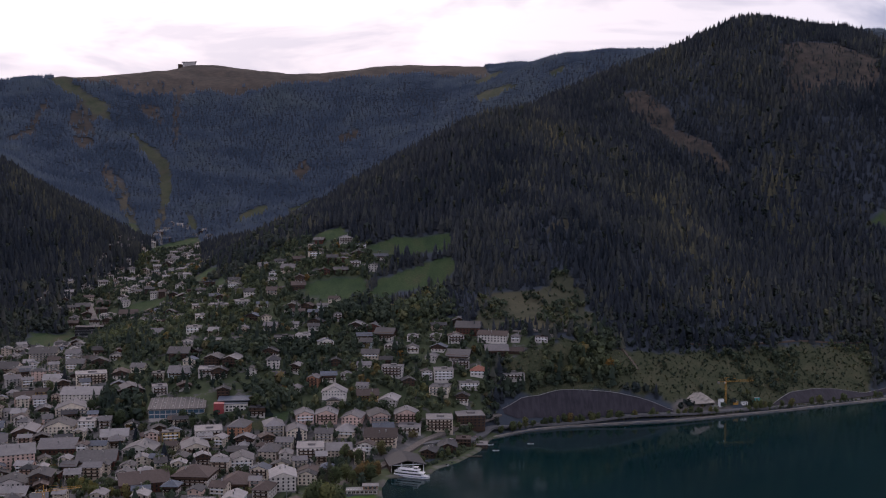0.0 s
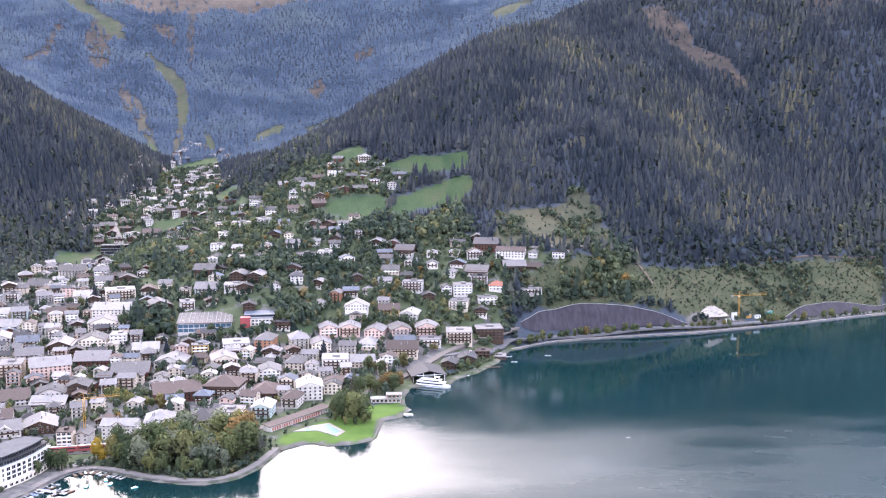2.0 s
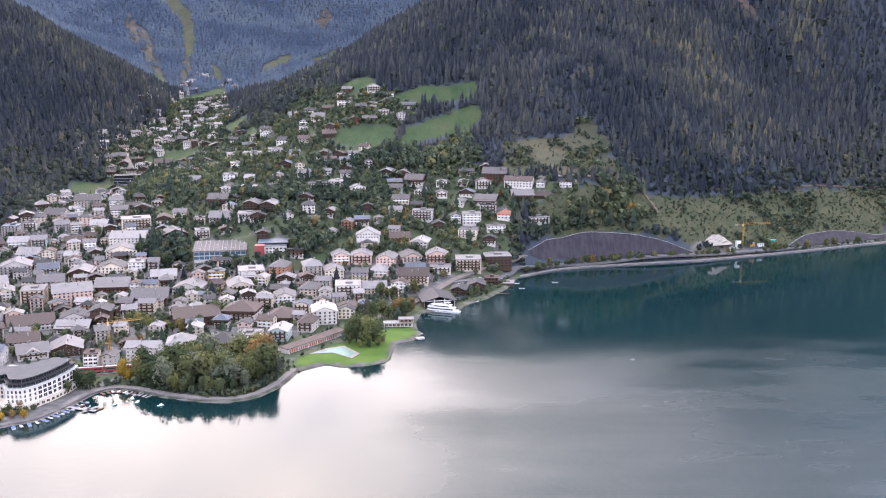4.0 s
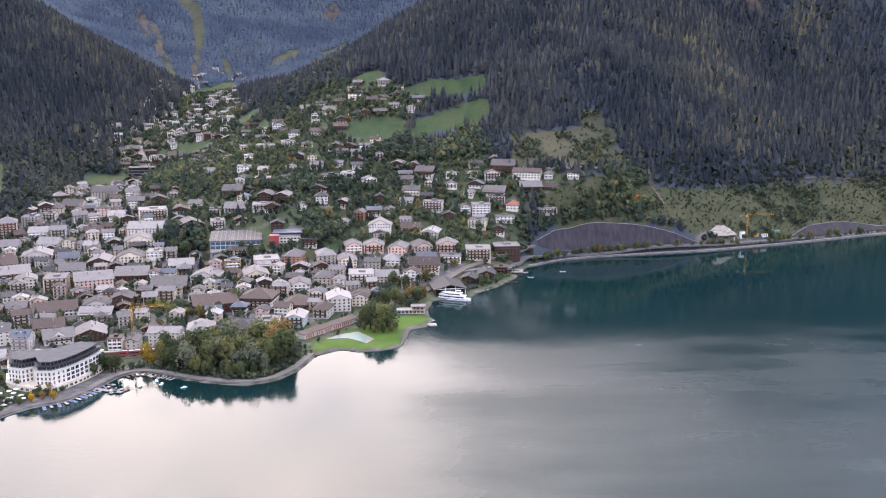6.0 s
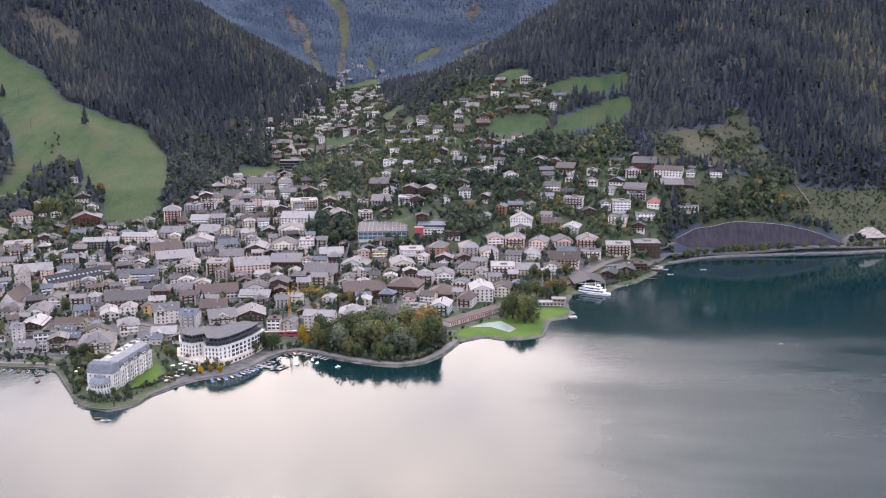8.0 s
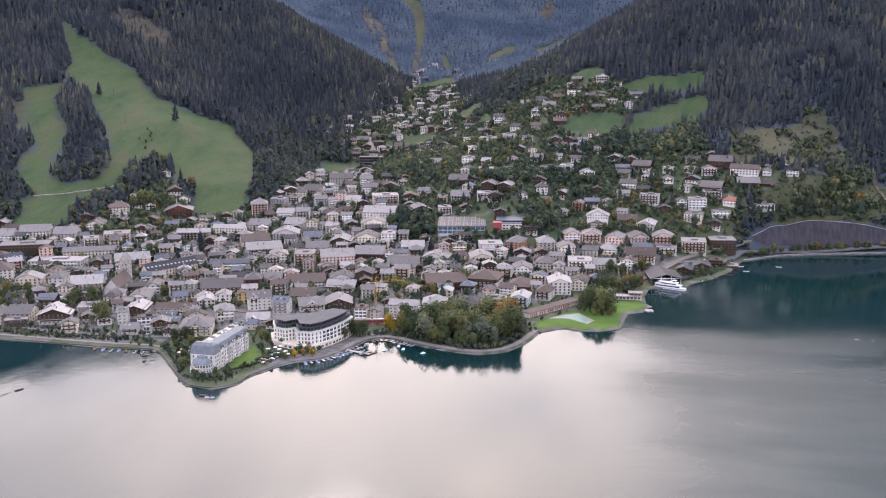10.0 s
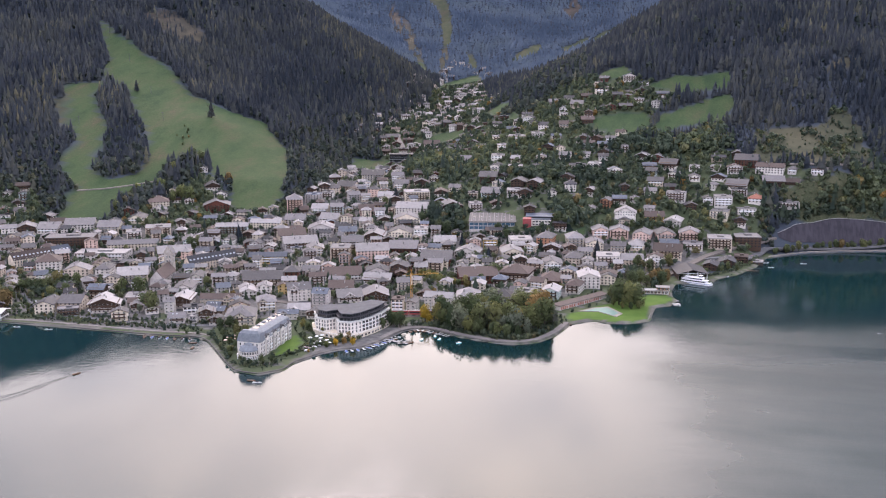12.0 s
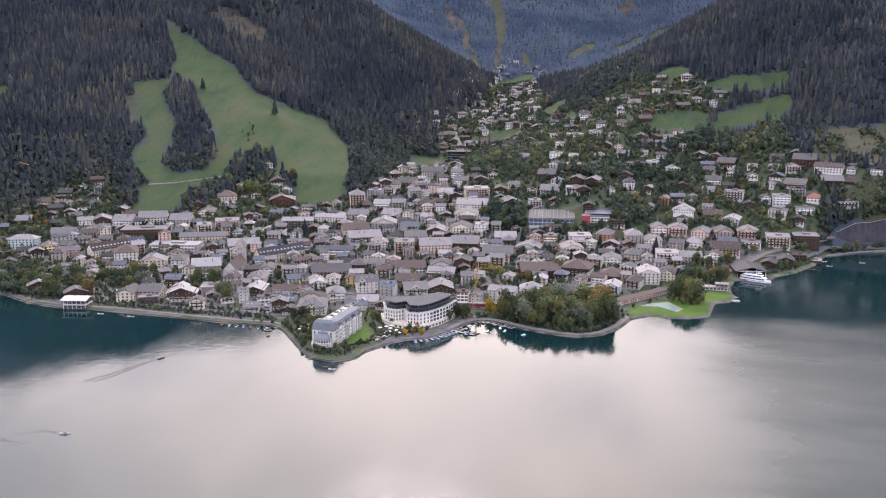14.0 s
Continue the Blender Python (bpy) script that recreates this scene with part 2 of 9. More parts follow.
def ground_material():
    m = Mat("ground", 0.95, 0, 0.1)
    broad, mid, fine = m.noise(120.0), m.noise(18.0, 5.0), m.noise(2.2, 4.0)
    # forest floor, lightened and blued to carry haze between the trees
    floor = m.ramp(mid, [(0.3, (0.044, 0.055, 0.072)), (0.7, (0.060, 0.072, 0.088))])
    grass = m.mix(0.5, m.ramp(mid, [(0.3, (0.036, 0.066, 0.030)), (0.7, (0.062, 0.094, 0.042))]), m.ramp(broad, [(0.35, (0.044, 0.080, 0.032)), (0.65, (0.084, 0.098, 0.050))]))
    grass = m.mix(0.6, grass, m.ramp(m.noise(34.0, 6.0, 0.65, stretch=(1.0, 0.35, 0.35)), [(0.32, (0.026, 0.056, 0.028)), (0.48, (0.056, 0.090, 0.038)), (0.57, (0.078, 0.092, 0.046)), (0.68, (0.112, 0.088, 0.060))]))
    grass = m.mix(1.0, grass, m.ramp(fine, [(0.3, (0.66, 0.68, 0.72)), (0.7, (1.02, 1.0, 1.0))]), "MULTIPLY")
    heath = m.mix(0.5, m.ramp(mid, [(0.3, (0.036, 0.043, 0.030)), (0.5, (0.064, 0.065, 0.042)), (0.7, (0.104, 0.092, 0.060))]), m.ramp(m.noise(95.0, 5.0, 0.65), [(0.35, (0.034, 0.043, 0.030)), (0.5, (0.062, 0.065, 0.042)), (0.65, (0.096, 0.084, 0.054))]))
    # higher up the clearings turn to brown alpine heath
    split = m.node("ShaderNodeSeparateXYZ")
    m.link(m.node("ShaderNodeNewGeometry").outputs["Position"], split.inputs[0])
    climb = m.node("ShaderNodeMapRange")
    climb.inputs["From Min"].default_value, climb.inputs["From Max"].default_value = 150, 330
    m.link(split.outputs["Z"], climb.inputs["Value"])
    alpine = m.ramp(m.mix(0.5, mid, m.noise(95.0, 5.0, 0.65)), [(0.35, (0.030, 0.032, 0.030)), (0.5, (0.060, 0.050, 0.044)), (0.65, (0.098, 0.076, 0.062))])
    heath = m.mix(climb.outputs["Result"], heath, alpine)
    scrub = m.mix(0.6, m.ramp(mid, [(0.38, (0.034, 0.046, 0.026)), (0.5, (0.060, 0.068, 0.038)), (0.62, (0.100, 0.090, 0.056))]), m.ramp(fine, [(0.35, (0.028, 0.04, 0.02)), (0.65, (0.088, 0.086, 0.052))]))
    town = m.mix(m.ramp(m.noise(16.0, 3.0), [(0.34, (0, 0, 0)), (0.42, (1, 1, 1))]), m.ramp(fine, [(0.3, (0.08, 0.08, 0.08)), (0.7, (0.14, 0.135, 0.13))]), m.ramp(mid, [(0.3, (0.045, 0.062, 0.034)), (0.7, (0.085, 0.10, 0.055))]))
    paved = m.ramp(m.noise(7.0, 5.0), [(0.3, (0.075, 0.075, 0.076)), (0.55, (0.135, 0.13, 0.127)), (0.72, (0.21, 0.20, 0.19))])
    lawn = m.ramp(mid, [(0.3, (0.058, 0.110, 0.022)), (0.7, (0.088, 0.145, 0.032))])
    col = floor
    for name, look_ in (("town", town), ("paved", paved), ("scrub", scrub), ("heath", heath), ("grass", grass), ("lawn", lawn)):
        col = m.mix(m.attribute(name), col, look_)
    m.colour(m.mix(m.attribute("bare"), col, m.ramp(mid, [(0.3, (0.085, 0.08, 0.075)), (0.7, (0.17, 0.155, 0.14))])))
    m.bump(m.mix(0.5, mid, fine), 0.6, 0.5)
    return m.m


def water_material():
    m = Mat("lake_water", 0.04, 0, 0.5)
    m.b.inputs["IOR"].default_value = 1.333
    m.colour(m.ramp(m.noise(300.0, 3.0), [(0.3, (0.002, 0.015, 0.018)), (0.7, (0.003, 0.021, 0.024))]))
    gusts = m.ramp(m.noise(230.0, 5.0, 0.6, stretch=(1.0, 0.42, 1.0)), [(0.40, (0, 0, 0)), (0.66, (1, 1, 1))])
    # the wind reaches the open water in the east
    east = m.node("ShaderNodeMapRange")
    sep = m.node("ShaderNodeSeparateXYZ")
    m.link(m.place(), sep.inputs[0])
    m.link(sep.outputs["X"], east.inputs["Value"])
    east.inputs["From Min"].default_value, east.inputs["From Max"].default_value = -130.0, 0.0
    streak = m.ramp(m.noise(150.0, 4.0, 0.6, stretch=(0.35, 1.0, 1.0)), [(0.30, (0.25,) * 3), (0.62, (1, 1, 1))])
    open_water = m.node("ShaderNodeMapRange")
    drift = m.math("MULTIPLY", m.math("SUBTRACT", m.noise(190.0, 5.0, 0.62, stretch=(0.55, 1.0, 1.0)), 0.5), 330.0)
    m.link(m.math("ADD", m.math("SUBTRACT", sep.outputs["Y"], m.math("MULTIPLY", sep.outputs["X"], 0.2)), drift), open_water.inputs["Value"])
    open_water.inputs["From Min"].default_value, open_water.inputs["From Max"].default_value = 860.0, 600.0
    wind = m.math("MULTIPLY", m.math("MULTIPLY", east.outputs["Result"], open_water.outputs["Result"]), streak)
    west = m.node("ShaderNodeMapRange")
    m.link(sep.outputs["X"], west.inputs["Value"])
    west.inputs["From Min"].default_value, west.inputs["From Max"].default_value = -430.0, -640.0
    flaws = m.ramp(m.noise(26.0, 4.0, 0.6, stretch=(0.7, 1.0, 1.0)), [(0.38, (0.04,) * 3), (0.62, (0.38,) * 3)])
    gusts = m.math("MAXIMUM", gusts, m.math("MAXIMUM", m.math("MULTIPLY", wind, 2.3), m.math("MULTIPLY", west.outputs["Result"], flaws)))
    ripple, swell = m.noise(1.7, 4.0, 0.65, stretch=(0.8, 1.0, 1.0)), m.noise(5.5, 3.0, 0.5, stretch=(0.75, 1.0, 1.0))
    waves = m.math("ADD", m.math("MULTIPLY", ripple, 0.5), swell)
    calm = m.math("MULTIPLY_ADD", gusts, 0.8)
    calm.node.inputs[2].default_value = 0.15
    m.bump(m.math("MULTIPLY", waves, calm), 0.14, 0.6)
    m.rough(m.ramp(m.math("MULTIPLY", gusts, 0.5), [(0.0, (0.015,) * 3), (0.5, (0.16,) * 3), (1.0, (0.42,) * 3)]))
    return m.m


GROUND, WATER = ground_material(), water_material()
# ---------------------------------------------------------------- ground
# Breaklines of the land: crests, feet of slopes, valley floor, terraces (east, north, height in metres).
BREAKLINES = {
    'far_ridge': [(-1977, 3358, 612), (-1816, 3447, 638), (-1578, 3562, 662), (-1458, 3613, 686), (-1316, 3667, 701), (-1168, 3717, 697), (-1033, 3756, 727), (-964, 3775, 756), (-834, 3805, 759), (-670, 3837, 744), (-566, 3854, 730), (-418, 3873, 747), (-115, 3844, 775), (54, 3695, 744)],
    'mid_ridge': [(194, 3290, 678), (324, 3129, 679), (412, 3017, 677), (462, 2959, 683), (562, 2840, 644)],
    'peak_ridge': [(474, 2399, 578), (527, 2285, 589), (606, 2162, 616), (655, 2148, 637), (714, 2129, 610), (818, 2091, 575), (885, 2063, 563), (1052, 1984, 522)],
    'spur': [(353, 2217, 516), (151, 1990, 434), (39, 1925, 379), (-101, 1923, 311), (-176, 2038, 260), (-310, 2174, 205), (-458, 2301, 163)],
    'nose': [(193, 1765, 342), (248, 1667, 284), (359, 1575, 210), (441, 1491, 165)],
    'gully': [(470, 1929, 366), (494, 1778, 277), (541, 1670, 190), (558, 1558, 141)],
    'right_face': [(643, 1815, 409), (725, 1697, 360), (685, 1594, 219), (642, 1471, 121)],
    'left_spur': [(-1172, 1917, 457), (-1017, 1924, 378), (-861, 1933, 303), (-765, 1962, 250), (-691, 2000, 202), (-646, 2036, 164), (-610, 2068, 136)],
    'left_foot': [(-604, 1978, 135), (-610, 1661, 84), (-542, 1366, 30)],
    'valley': [(-526, 1499, 36), (-568, 1884, 86), (-599, 2084, 130), (-640, 2280, 139), (-587, 2448, 160)],
    'bowl': [(-868, 2605, 279), (-760, 2743, 282), (-604, 2883, 317), (-461, 3010, 371), (-265, 3084, 435), (-58, 3095, 496)],
    'piste': [(-629, 1119, 57), (-771, 1284, 128), (-929, 1417, 188), (-1133, 1575, 290), (-910, 1101, 99), (-859, 966, 53)],
    'left_side': [(-1423, 1452, 322), (-1206, 1177, 176), (-1020, 942, 73), (-905, 907, 40), (-831, 748, 12), (-1118, 849, 81), (-1461, 1214, 258)],
    'terrace': [(5, 995, 12), (-111, 1009, 27), (-273, 991, 19), (6, 1055, 31), (48, 1093, 53), (-51, 1074, 46), (-222, 1074, 60), (-203, 1067, 58), (27, 1154, 74), (-153, 1136, 70), (126, 1137, 82), (149, 1164, 87)],
    'bench': [(-123, 1360, 151), (-39, 1444, 177), (-172, 1455, 189), (-204, 1320, 137), (-273, 1319, 114), (-7, 1335, 135), (169, 1434, 224), (77, 1322, 136), (-313, 1688, 182), (-369, 1626, 138), (-300, 1262, 97)],
    'net_top': [(82, 1073, 18), (109, 1096, 26), (149, 1107, 31), (195, 1112, 29), (235, 1114, 20), (253, 1107, 11)],
    'lake_road': [(81, 1059, 4), (165, 1076, 2), (320, 1130, 5), (434, 1198, 5), (530, 1247, 2)],
    'track': [(327, 1252, 61), (470, 1313, 57), (576, 1368, 49), (224, 1167, 52)],
    'upper_town': [(-630, 1009, 19), (-547, 1078, 24), (-775, 902, 25), (-512, 1176, 37), (-702, 959, 30)],
    'plain': [(-340, 560, 2), (-430, 650, 3), (-600, 650, 3), (-300, 720, 3), (-200, 770, 3), (-600, 840, 6), (-450, 860, 6), (-300, 900, 9), (-120, 900, 5), (-900, 690, 4), (-70, 860, 3), (-10, 940, 4), (-380, 960, 10), (-160, 960, 14), (-480, 980, 12)],
    'hidden': [(-1700, 1760, 560), (-1930, 1500, 520), (-1960, 2000, 690), (-1560, 1900, 540), (-1800, 1250, 360), (0, 2600, 330), (300, 2700, 420), (-250, 2700, 260), (1500, 1800, 420), (1900, 2300, 520), (1300, 1530, 60), (-1700, 900, 100), (-2300, 1100, 160), (-2300, 2400, 560), (-1500, 2400, 430), (900, 3300, 640), (1700, 3300, 560), (-1100, 2700, 360), (-2300, 3900, 520), (0, 4300, 640), (1700, 4300, 500), (-1200, 4300, 560)],
}
SHORE = []
SHORE += [
    (-2400, 900), (-1400, 700), (-900, 612), (-732, 599), (-690, 580), (-653, 573), (-625, 577), (-563, 575),
    (-515, 573), (-475, 571), (-432, 574), (-418, 567), (-393, 536), (-374, 513), (-361, 499), (-340, 496),
    (-327, 510), (-327, 527), (-315, 554), (-305, 567),
]
SHORE += [
    (-288, 577), (-276, 605), (-271, 625), (-267, 636), (-255, 643), (-239, 637), (-216, 625), (-190, 617),
    (-171, 615), (-153, 624), (-141, 647), (-136, 669), (-133, 687), (-113, 704), (-101, 696), (-83, 700),
    (-67, 712), (-66, 741), (-64, 761), (-50, 771),
]
SHORE += [
    (-45, 791), (-51, 812), (-52, 831), (-47, 863), (-13, 873), (-6, 894), (13, 916), (35, 960),
    (49, 1012), (91, 1048), (131, 1066), (271, 1103), (405, 1161), (546, 1229), (800, 1330), (1200, 1500),
    (2200, 1900),
]


def value_noise(x, y, size, seed):
    """Smooth noise from -1 to 1 over arrays of places; size is the width of a bump in metres."""
    table = np.random.RandomState(seed).uniform(-1, 1, (128, 128))
    u, v = np.asarray(x) / size, np.asarray(y) / size
    i, j = np.floor(u).astype(int), np.floor(v).astype(int)
    a, b = u - i, v - j
    a, b = a * a * (3 - 2 * a), b * b * (3 - 2 * b)
    g = lambda p, q: table[(i + p) % 128, (j + q) % 128]
    return (g(0, 0) * (1 - a) + g(1, 0) * a) * (1 - b) + (g(0, 1) * (1 - a) + g(1, 1) * a) * b


def fractal(x, y, size, seed, octaves=4):
    return sum(value_noise(x, y, size / 2**k, seed + k) / 2**k for k in range(octaves)) / 1.6


def inside(x, y, ring):
    """Whether places lie inside a closed ring of corners."""
    x, y = np.asarray(x, float), np.asarray(y, float)
    odd = np.zeros(x.shape, bool)
    for (ax, ay), (bx, by) in zip(ring, ring[1:] + ring[:1]):
        if ay != by:
            odd ^= ((ay > y) != (by > y)) & (x < (bx - ax) * (y - ay) / (by - ay) + ax)
    return odd


def to_line(x, y, line):
    """Distance of places from an open line of corners."""
    x, y = np.asarray(x, float), np.asarray(y, float)
    best = np.full(x.shape, 1e9)
    for (ax, ay), (bx, by) in zip(line, line[1:]):
        dx, dy = bx - ax, by - ay
        s = np.clip(((x - ax) * dx + (y - ay) * dy) / (dx * dx + dy * dy), 0, 1)
        best = np.minimum(best, np.hypot(x - ax - s * dx, y - ay - s * dy))
    return best


LAND = SHORE + [(2200, 6000), (-2400, 6000)]
_knots = np.array([p for line in BREAKLINES.values() for p in line], float)
_span = np.hypot(_knots[:, None, 0] - _knots[None, :, 0], _knots[:, None, 1] - _knots[None, :, 1])
_weights = np.linalg.solve(
    np.block([[_span - 6 * np.eye(len(_knots)), np.ones((len(_knots), 1))], [np.ones((1, len(_knots))), np.zeros((1, 1))]]),
    np.r_[_knots[:, 2], 0],
)


def smooth(a, b, v):
    s = np.clip((v - a) / (b - a), 0, 1)
    return s * s * (3 - 2 * s)


def height(x, y):
    """Height of the ground over the lake."""
    x, y = np.asarray(x, float), np.asarray(y, float)
    flat = (x.ravel(), y.ravel())
    z = np.full(flat[0].shape, _weights[-1])
    for (kx, ky, _), w in zip(_knots, _weights):
        z += w * np.hypot(flat[0] - kx, flat[1] - ky)
    z = z.reshape(x.shape)
    rough = smooth(60, 260, z)
    z = z + rough * (14 * fractal(x, y, 260, 5) + 10 * np.minimum(0.2, fractal(x + 0.5 * y, y, 420, 11)))
    # spurs and gullies that run down the slopes
    far = smooth(2250, 2600, y) * smooth(60, 320, to_line(x, y, [p[:2] for p in BREAKLINES["far_ridge"]])) * smooth(60, 250, to_line(x, y, [p[:2] for p in BREAKLINES["mid_ridge"]]))
    z = z + far * 62 * (0.35 - np.abs(fractal(x + 0.3 * y, 0.35 * y, 420, 51)))
    side = smooth(110, 260, z) * (1 - smooth(2150, 2350, y)) * smooth(30, 160, to_line(x, y, [p[:2] for p in BREAKLINES["peak_ridge"]]))
    z = z + side * 20 * (0.3 - np.abs(fractal(x + 0.4 * y, 0.5 * y, 170, 57)))
    out = np.where(inside(x, y, LAND), 1, -1) * to_line(x, y, SHORE)
    land = 1.5 + (np.maximum(z, 1.8) - 1.5) * smooth(4, 30, out) ** 0.8
    return np.where(out > 0, land, np.maximum(1.5 + 0.8 * out, -14 + 3 * value_noise(x, y, 60, 3)))
# Land cover, as rings of corners on the plan (east, north).
LAWNS = []
LAWNS.append([(-134, 691), (-113, 706), (-101, 698), (-83, 702), (-69, 713), (-68, 741), (-66, 760), (-52, 773), (-47, 791), (-53, 806), (-82, 796), (-96, 772), (-110, 752), (-124, 734), (-137, 714)])
LAWNS.append([(-344, 534), (-333, 549), (-337, 576), (-351, 594), (-351, 577), (-350, 551)])
MEADOWS = []
MEADOWS.append([(-191, 1462), (-151, 1492), (-135, 1453), (-173, 1426)])
MEADOWS.append([(-115, 1414), (-56, 1460), (10, 1455), (16, 1410), (-67, 1402)])
MEADOWS.append([(-95, 1284), (-72, 1345), (-22, 1384), (17, 1388), (9, 1330), (-29, 1314), (-83, 1269)])
MEADOWS.append([(-187, 1304), (-144, 1325), (-106, 1333), (-95, 1284), (-138, 1260), (-176, 1277)])
MEADOWS.append([(-402, 1622), (-377, 1620), (-345, 1579), (-347, 1542), (-375, 1547)])
MEADOWS.append([(-339, 1464), (-331, 1509), (-306, 1413), (-326, 1423)])
MEADOWS.append([(-511, 1587), (-486, 1600), (-432, 1572), (-417, 1496), (-481, 1549)])
MEADOWS.append([(-189, 979), (-170, 997), (-153, 1004), (-153, 984), (-179, 965)])
MEADOWS.append([(-596, 1446), (-545, 1506), (-521, 1422), (-565, 1374)])
HIGH_MEADOWS = []
HIGH_MEADOWS.append([(-522, 2509), (-501, 2589), (-468, 2657), (-449, 2586), (-498, 2494)])
HIGH_MEADOWS.append([(-416, 2657), (-343, 2740), (-330, 2698), (-388, 2563)])
HIGH_MEADOWS.append([(-350, 2704), (-292, 2738), (-254, 2744), (-250, 2700), (-309, 2675)])
HIGH_MEADOWS.append([(-607, 2028), (-644, 2296), (-589, 2428), (-561, 2333), (-581, 2104)])
HIGH_MEADOWS.append([(-659, 2562), (-638, 2558), (-604, 2489), (-607, 2443)])
HIGH_MEADOWS.append([(-741, 2336), (-725, 2371), (-696, 2332), (-687, 2246)])
HIGH_MEADOWS.append([(79, 3077), (132, 3109), (229, 3023), (177, 2997), (111, 2999)])
HIGH_MEADOWS.append([(85, 3287), (186, 3305), (200, 3229), (118, 3200)])
HIGH_MEADOWS.append([(309, 3017), (363, 3021), (348, 2965), (317, 2979)])
HIGH_MEADOWS.append([(663, 1594), (699, 1611), (721, 1595), (695, 1575)])
HIGH_MEADOWS.append([(-1250, 1125), (-1194, 1181), (-1160, 1145), (-1193, 1082)])
PISTES = []
PISTES.append([(-1132, 1569), (-1036, 1492), (-929, 1446), (-852, 1384), (-784, 1386), (-732, 1408), (-663, 1322), (-600, 1184), (-570, 1048), (-617, 1034), (-652, 1093), (-710, 1124), (-747, 1124), (-742, 1048), (-752, 988), (-738, 907), (-792, 902), (-826, 962), (-812, 988), (-881, 1034), (-905, 1125), (-973, 1201), (-1030, 1284), (-983, 1321), (-1026, 1403), (-1084, 1482)])
PISTES.append([(-1333, 3372), (-1242, 3355), (-1081, 3205), (-1045, 3167), (-1008, 3061), (-1055, 3076), (-1151, 3203), (-1277, 3299)])
PISTES.append([(-945, 3033), (-883, 2968), (-825, 2925), (-773, 2852), (-706, 2615), (-720, 2572), (-791, 2802), (-879, 2915)])
HEATHS = []
HEATHS.append([(-1223, 2823), (-1215, 2961), (-1241, 3182), (-1211, 3125), (-1176, 2904), (-1181, 2760)])
HEATHS.append([(-1125, 3031), (-1151, 3203), (-1055, 3076), (-1005, 2900), (-1020, 2828), (-1079, 2950)])
HEATHS.append([(-941, 2805), (-825, 2654), (-741, 2424), (-722, 2297), (-812, 2499), (-909, 2685)])
HEATHS.append([(-731, 2557), (-709, 2584), (-649, 2349), (-665, 2321)])
HEATHS.append([(-976, 3216), (-906, 3220), (-858, 3097), (-913, 3119)])
HEATHS.append([(-878, 3285), (-873, 3375), (-797, 3039), (-790, 2967)])
CLEARINGS = []
CLEARINGS.append([(-439, 2919), (-412, 3024), (-386, 2951), (-400, 2870)])
CLEARINGS.append([(-327, 3101), (-269, 3131), (-254, 3053), (-313, 3051)])
CLEARINGS.append([(369, 2099), (422, 2072), (442, 1953), (501, 1846), (515, 1784), (450, 1846), (413, 1916), (363, 1997)])
CLEARINGS.append([(675, 2040), (786, 2066), (854, 1989), (794, 1844), (712, 1865), (642, 1842), (647, 1953)])
CLEARINGS.append([(138, 1408), (150, 1424), (198, 1472), (206, 1464), (172, 1410)])
CLEARINGS.append([(-1072, 1612), (-1060, 1648), (-1046, 1664), (-985, 1652), (-945, 1630), (-938, 1585), (-990, 1566), (-1040, 1585)])
CLEARINGS.append([(-1008, 1223), (-1005, 1262), (-970, 1223), (-937, 1196), (-923, 1165), (-930, 1136), (-970, 1170)])
SCRUB = []
CLEARINGS.append([(44, 1234), (49, 1278), (79, 1290), (123, 1294), (152, 1335), (163, 1329), (184, 1287), (181, 1245), (185, 1212), (150, 1180), (121, 1165), (95, 1178)])
CLEARINGS.append([(28, 1206), (54, 1234), (85, 1220), (89, 1179), (48, 1175)])
SCRUB.append([(66, 1123), (141, 1152), (207, 1186), (243, 1197), (340, 1246), (426, 1292), (581, 1366), (524, 1217), (336, 1149), (271, 1128), (176, 1110), (103, 1093), (83, 1092)])
WOODED = []
WOODED.append([(-959, 1271), (-982, 1337), (-933, 1306), (-843, 1201), (-791, 1130), (-778, 1065), (-805, 1035), (-836, 1056), (-878, 1160)])
WOODED.append([(-735, 1018), (-738, 1108), (-741, 1150), (-717, 1156), (-688, 1115), (-673, 1065), (-699, 1030)])
GROVES = []
GROVES.append([(44, 1084), (70, 1090), (110, 1110), (117, 1093), (82, 1075), (65, 1056), (46, 1049), (37, 1070)])
GROVES.append([(111, 1120), (139, 1136), (181, 1152), (201, 1140), (190, 1120), (143, 1107), (113, 1106)])
GROVES.append([(156, 1172), (197, 1213), (206, 1181), (174, 1146), (150, 1149)])
GROVES.append([(-155, 1215), (-102, 1267), (-50, 1249), (-7, 1315), (22, 1222), (-70, 1206), (-132, 1205)])
GROVES.append([(-449, 1264), (-511, 1496), (-395, 1335), (-310, 1177), (-332, 1154), (-399, 1195)])
GROVES.append([(-301, 1156), (-256, 1154), (-181, 1147), (-125, 1128), (-150, 1116), (-228, 1111)])
GROVES.append([(-371, 1059), (-336, 1071), (-309, 1017), (-296, 990), (-334, 978)])
GROVES.append([(-210, 1042), (-169, 1058), (-140, 1028), (-155, 1002), (-190, 996)])
DENSE_TOWN = []
DENSE_TOWN.append([(-809, 712), (-837, 846), (-735, 905), (-614, 956), (-549, 1039), (-556, 1366), (-518, 1398), (-374, 1122), (-332, 1003), (-209, 976), (-21, 1014), (-23, 948), (-92, 871), (-150, 777), (-230, 754), (-359, 661), (-418, 619), (-494, 624), (-564, 633), (-680, 672)])
SETTLED = []
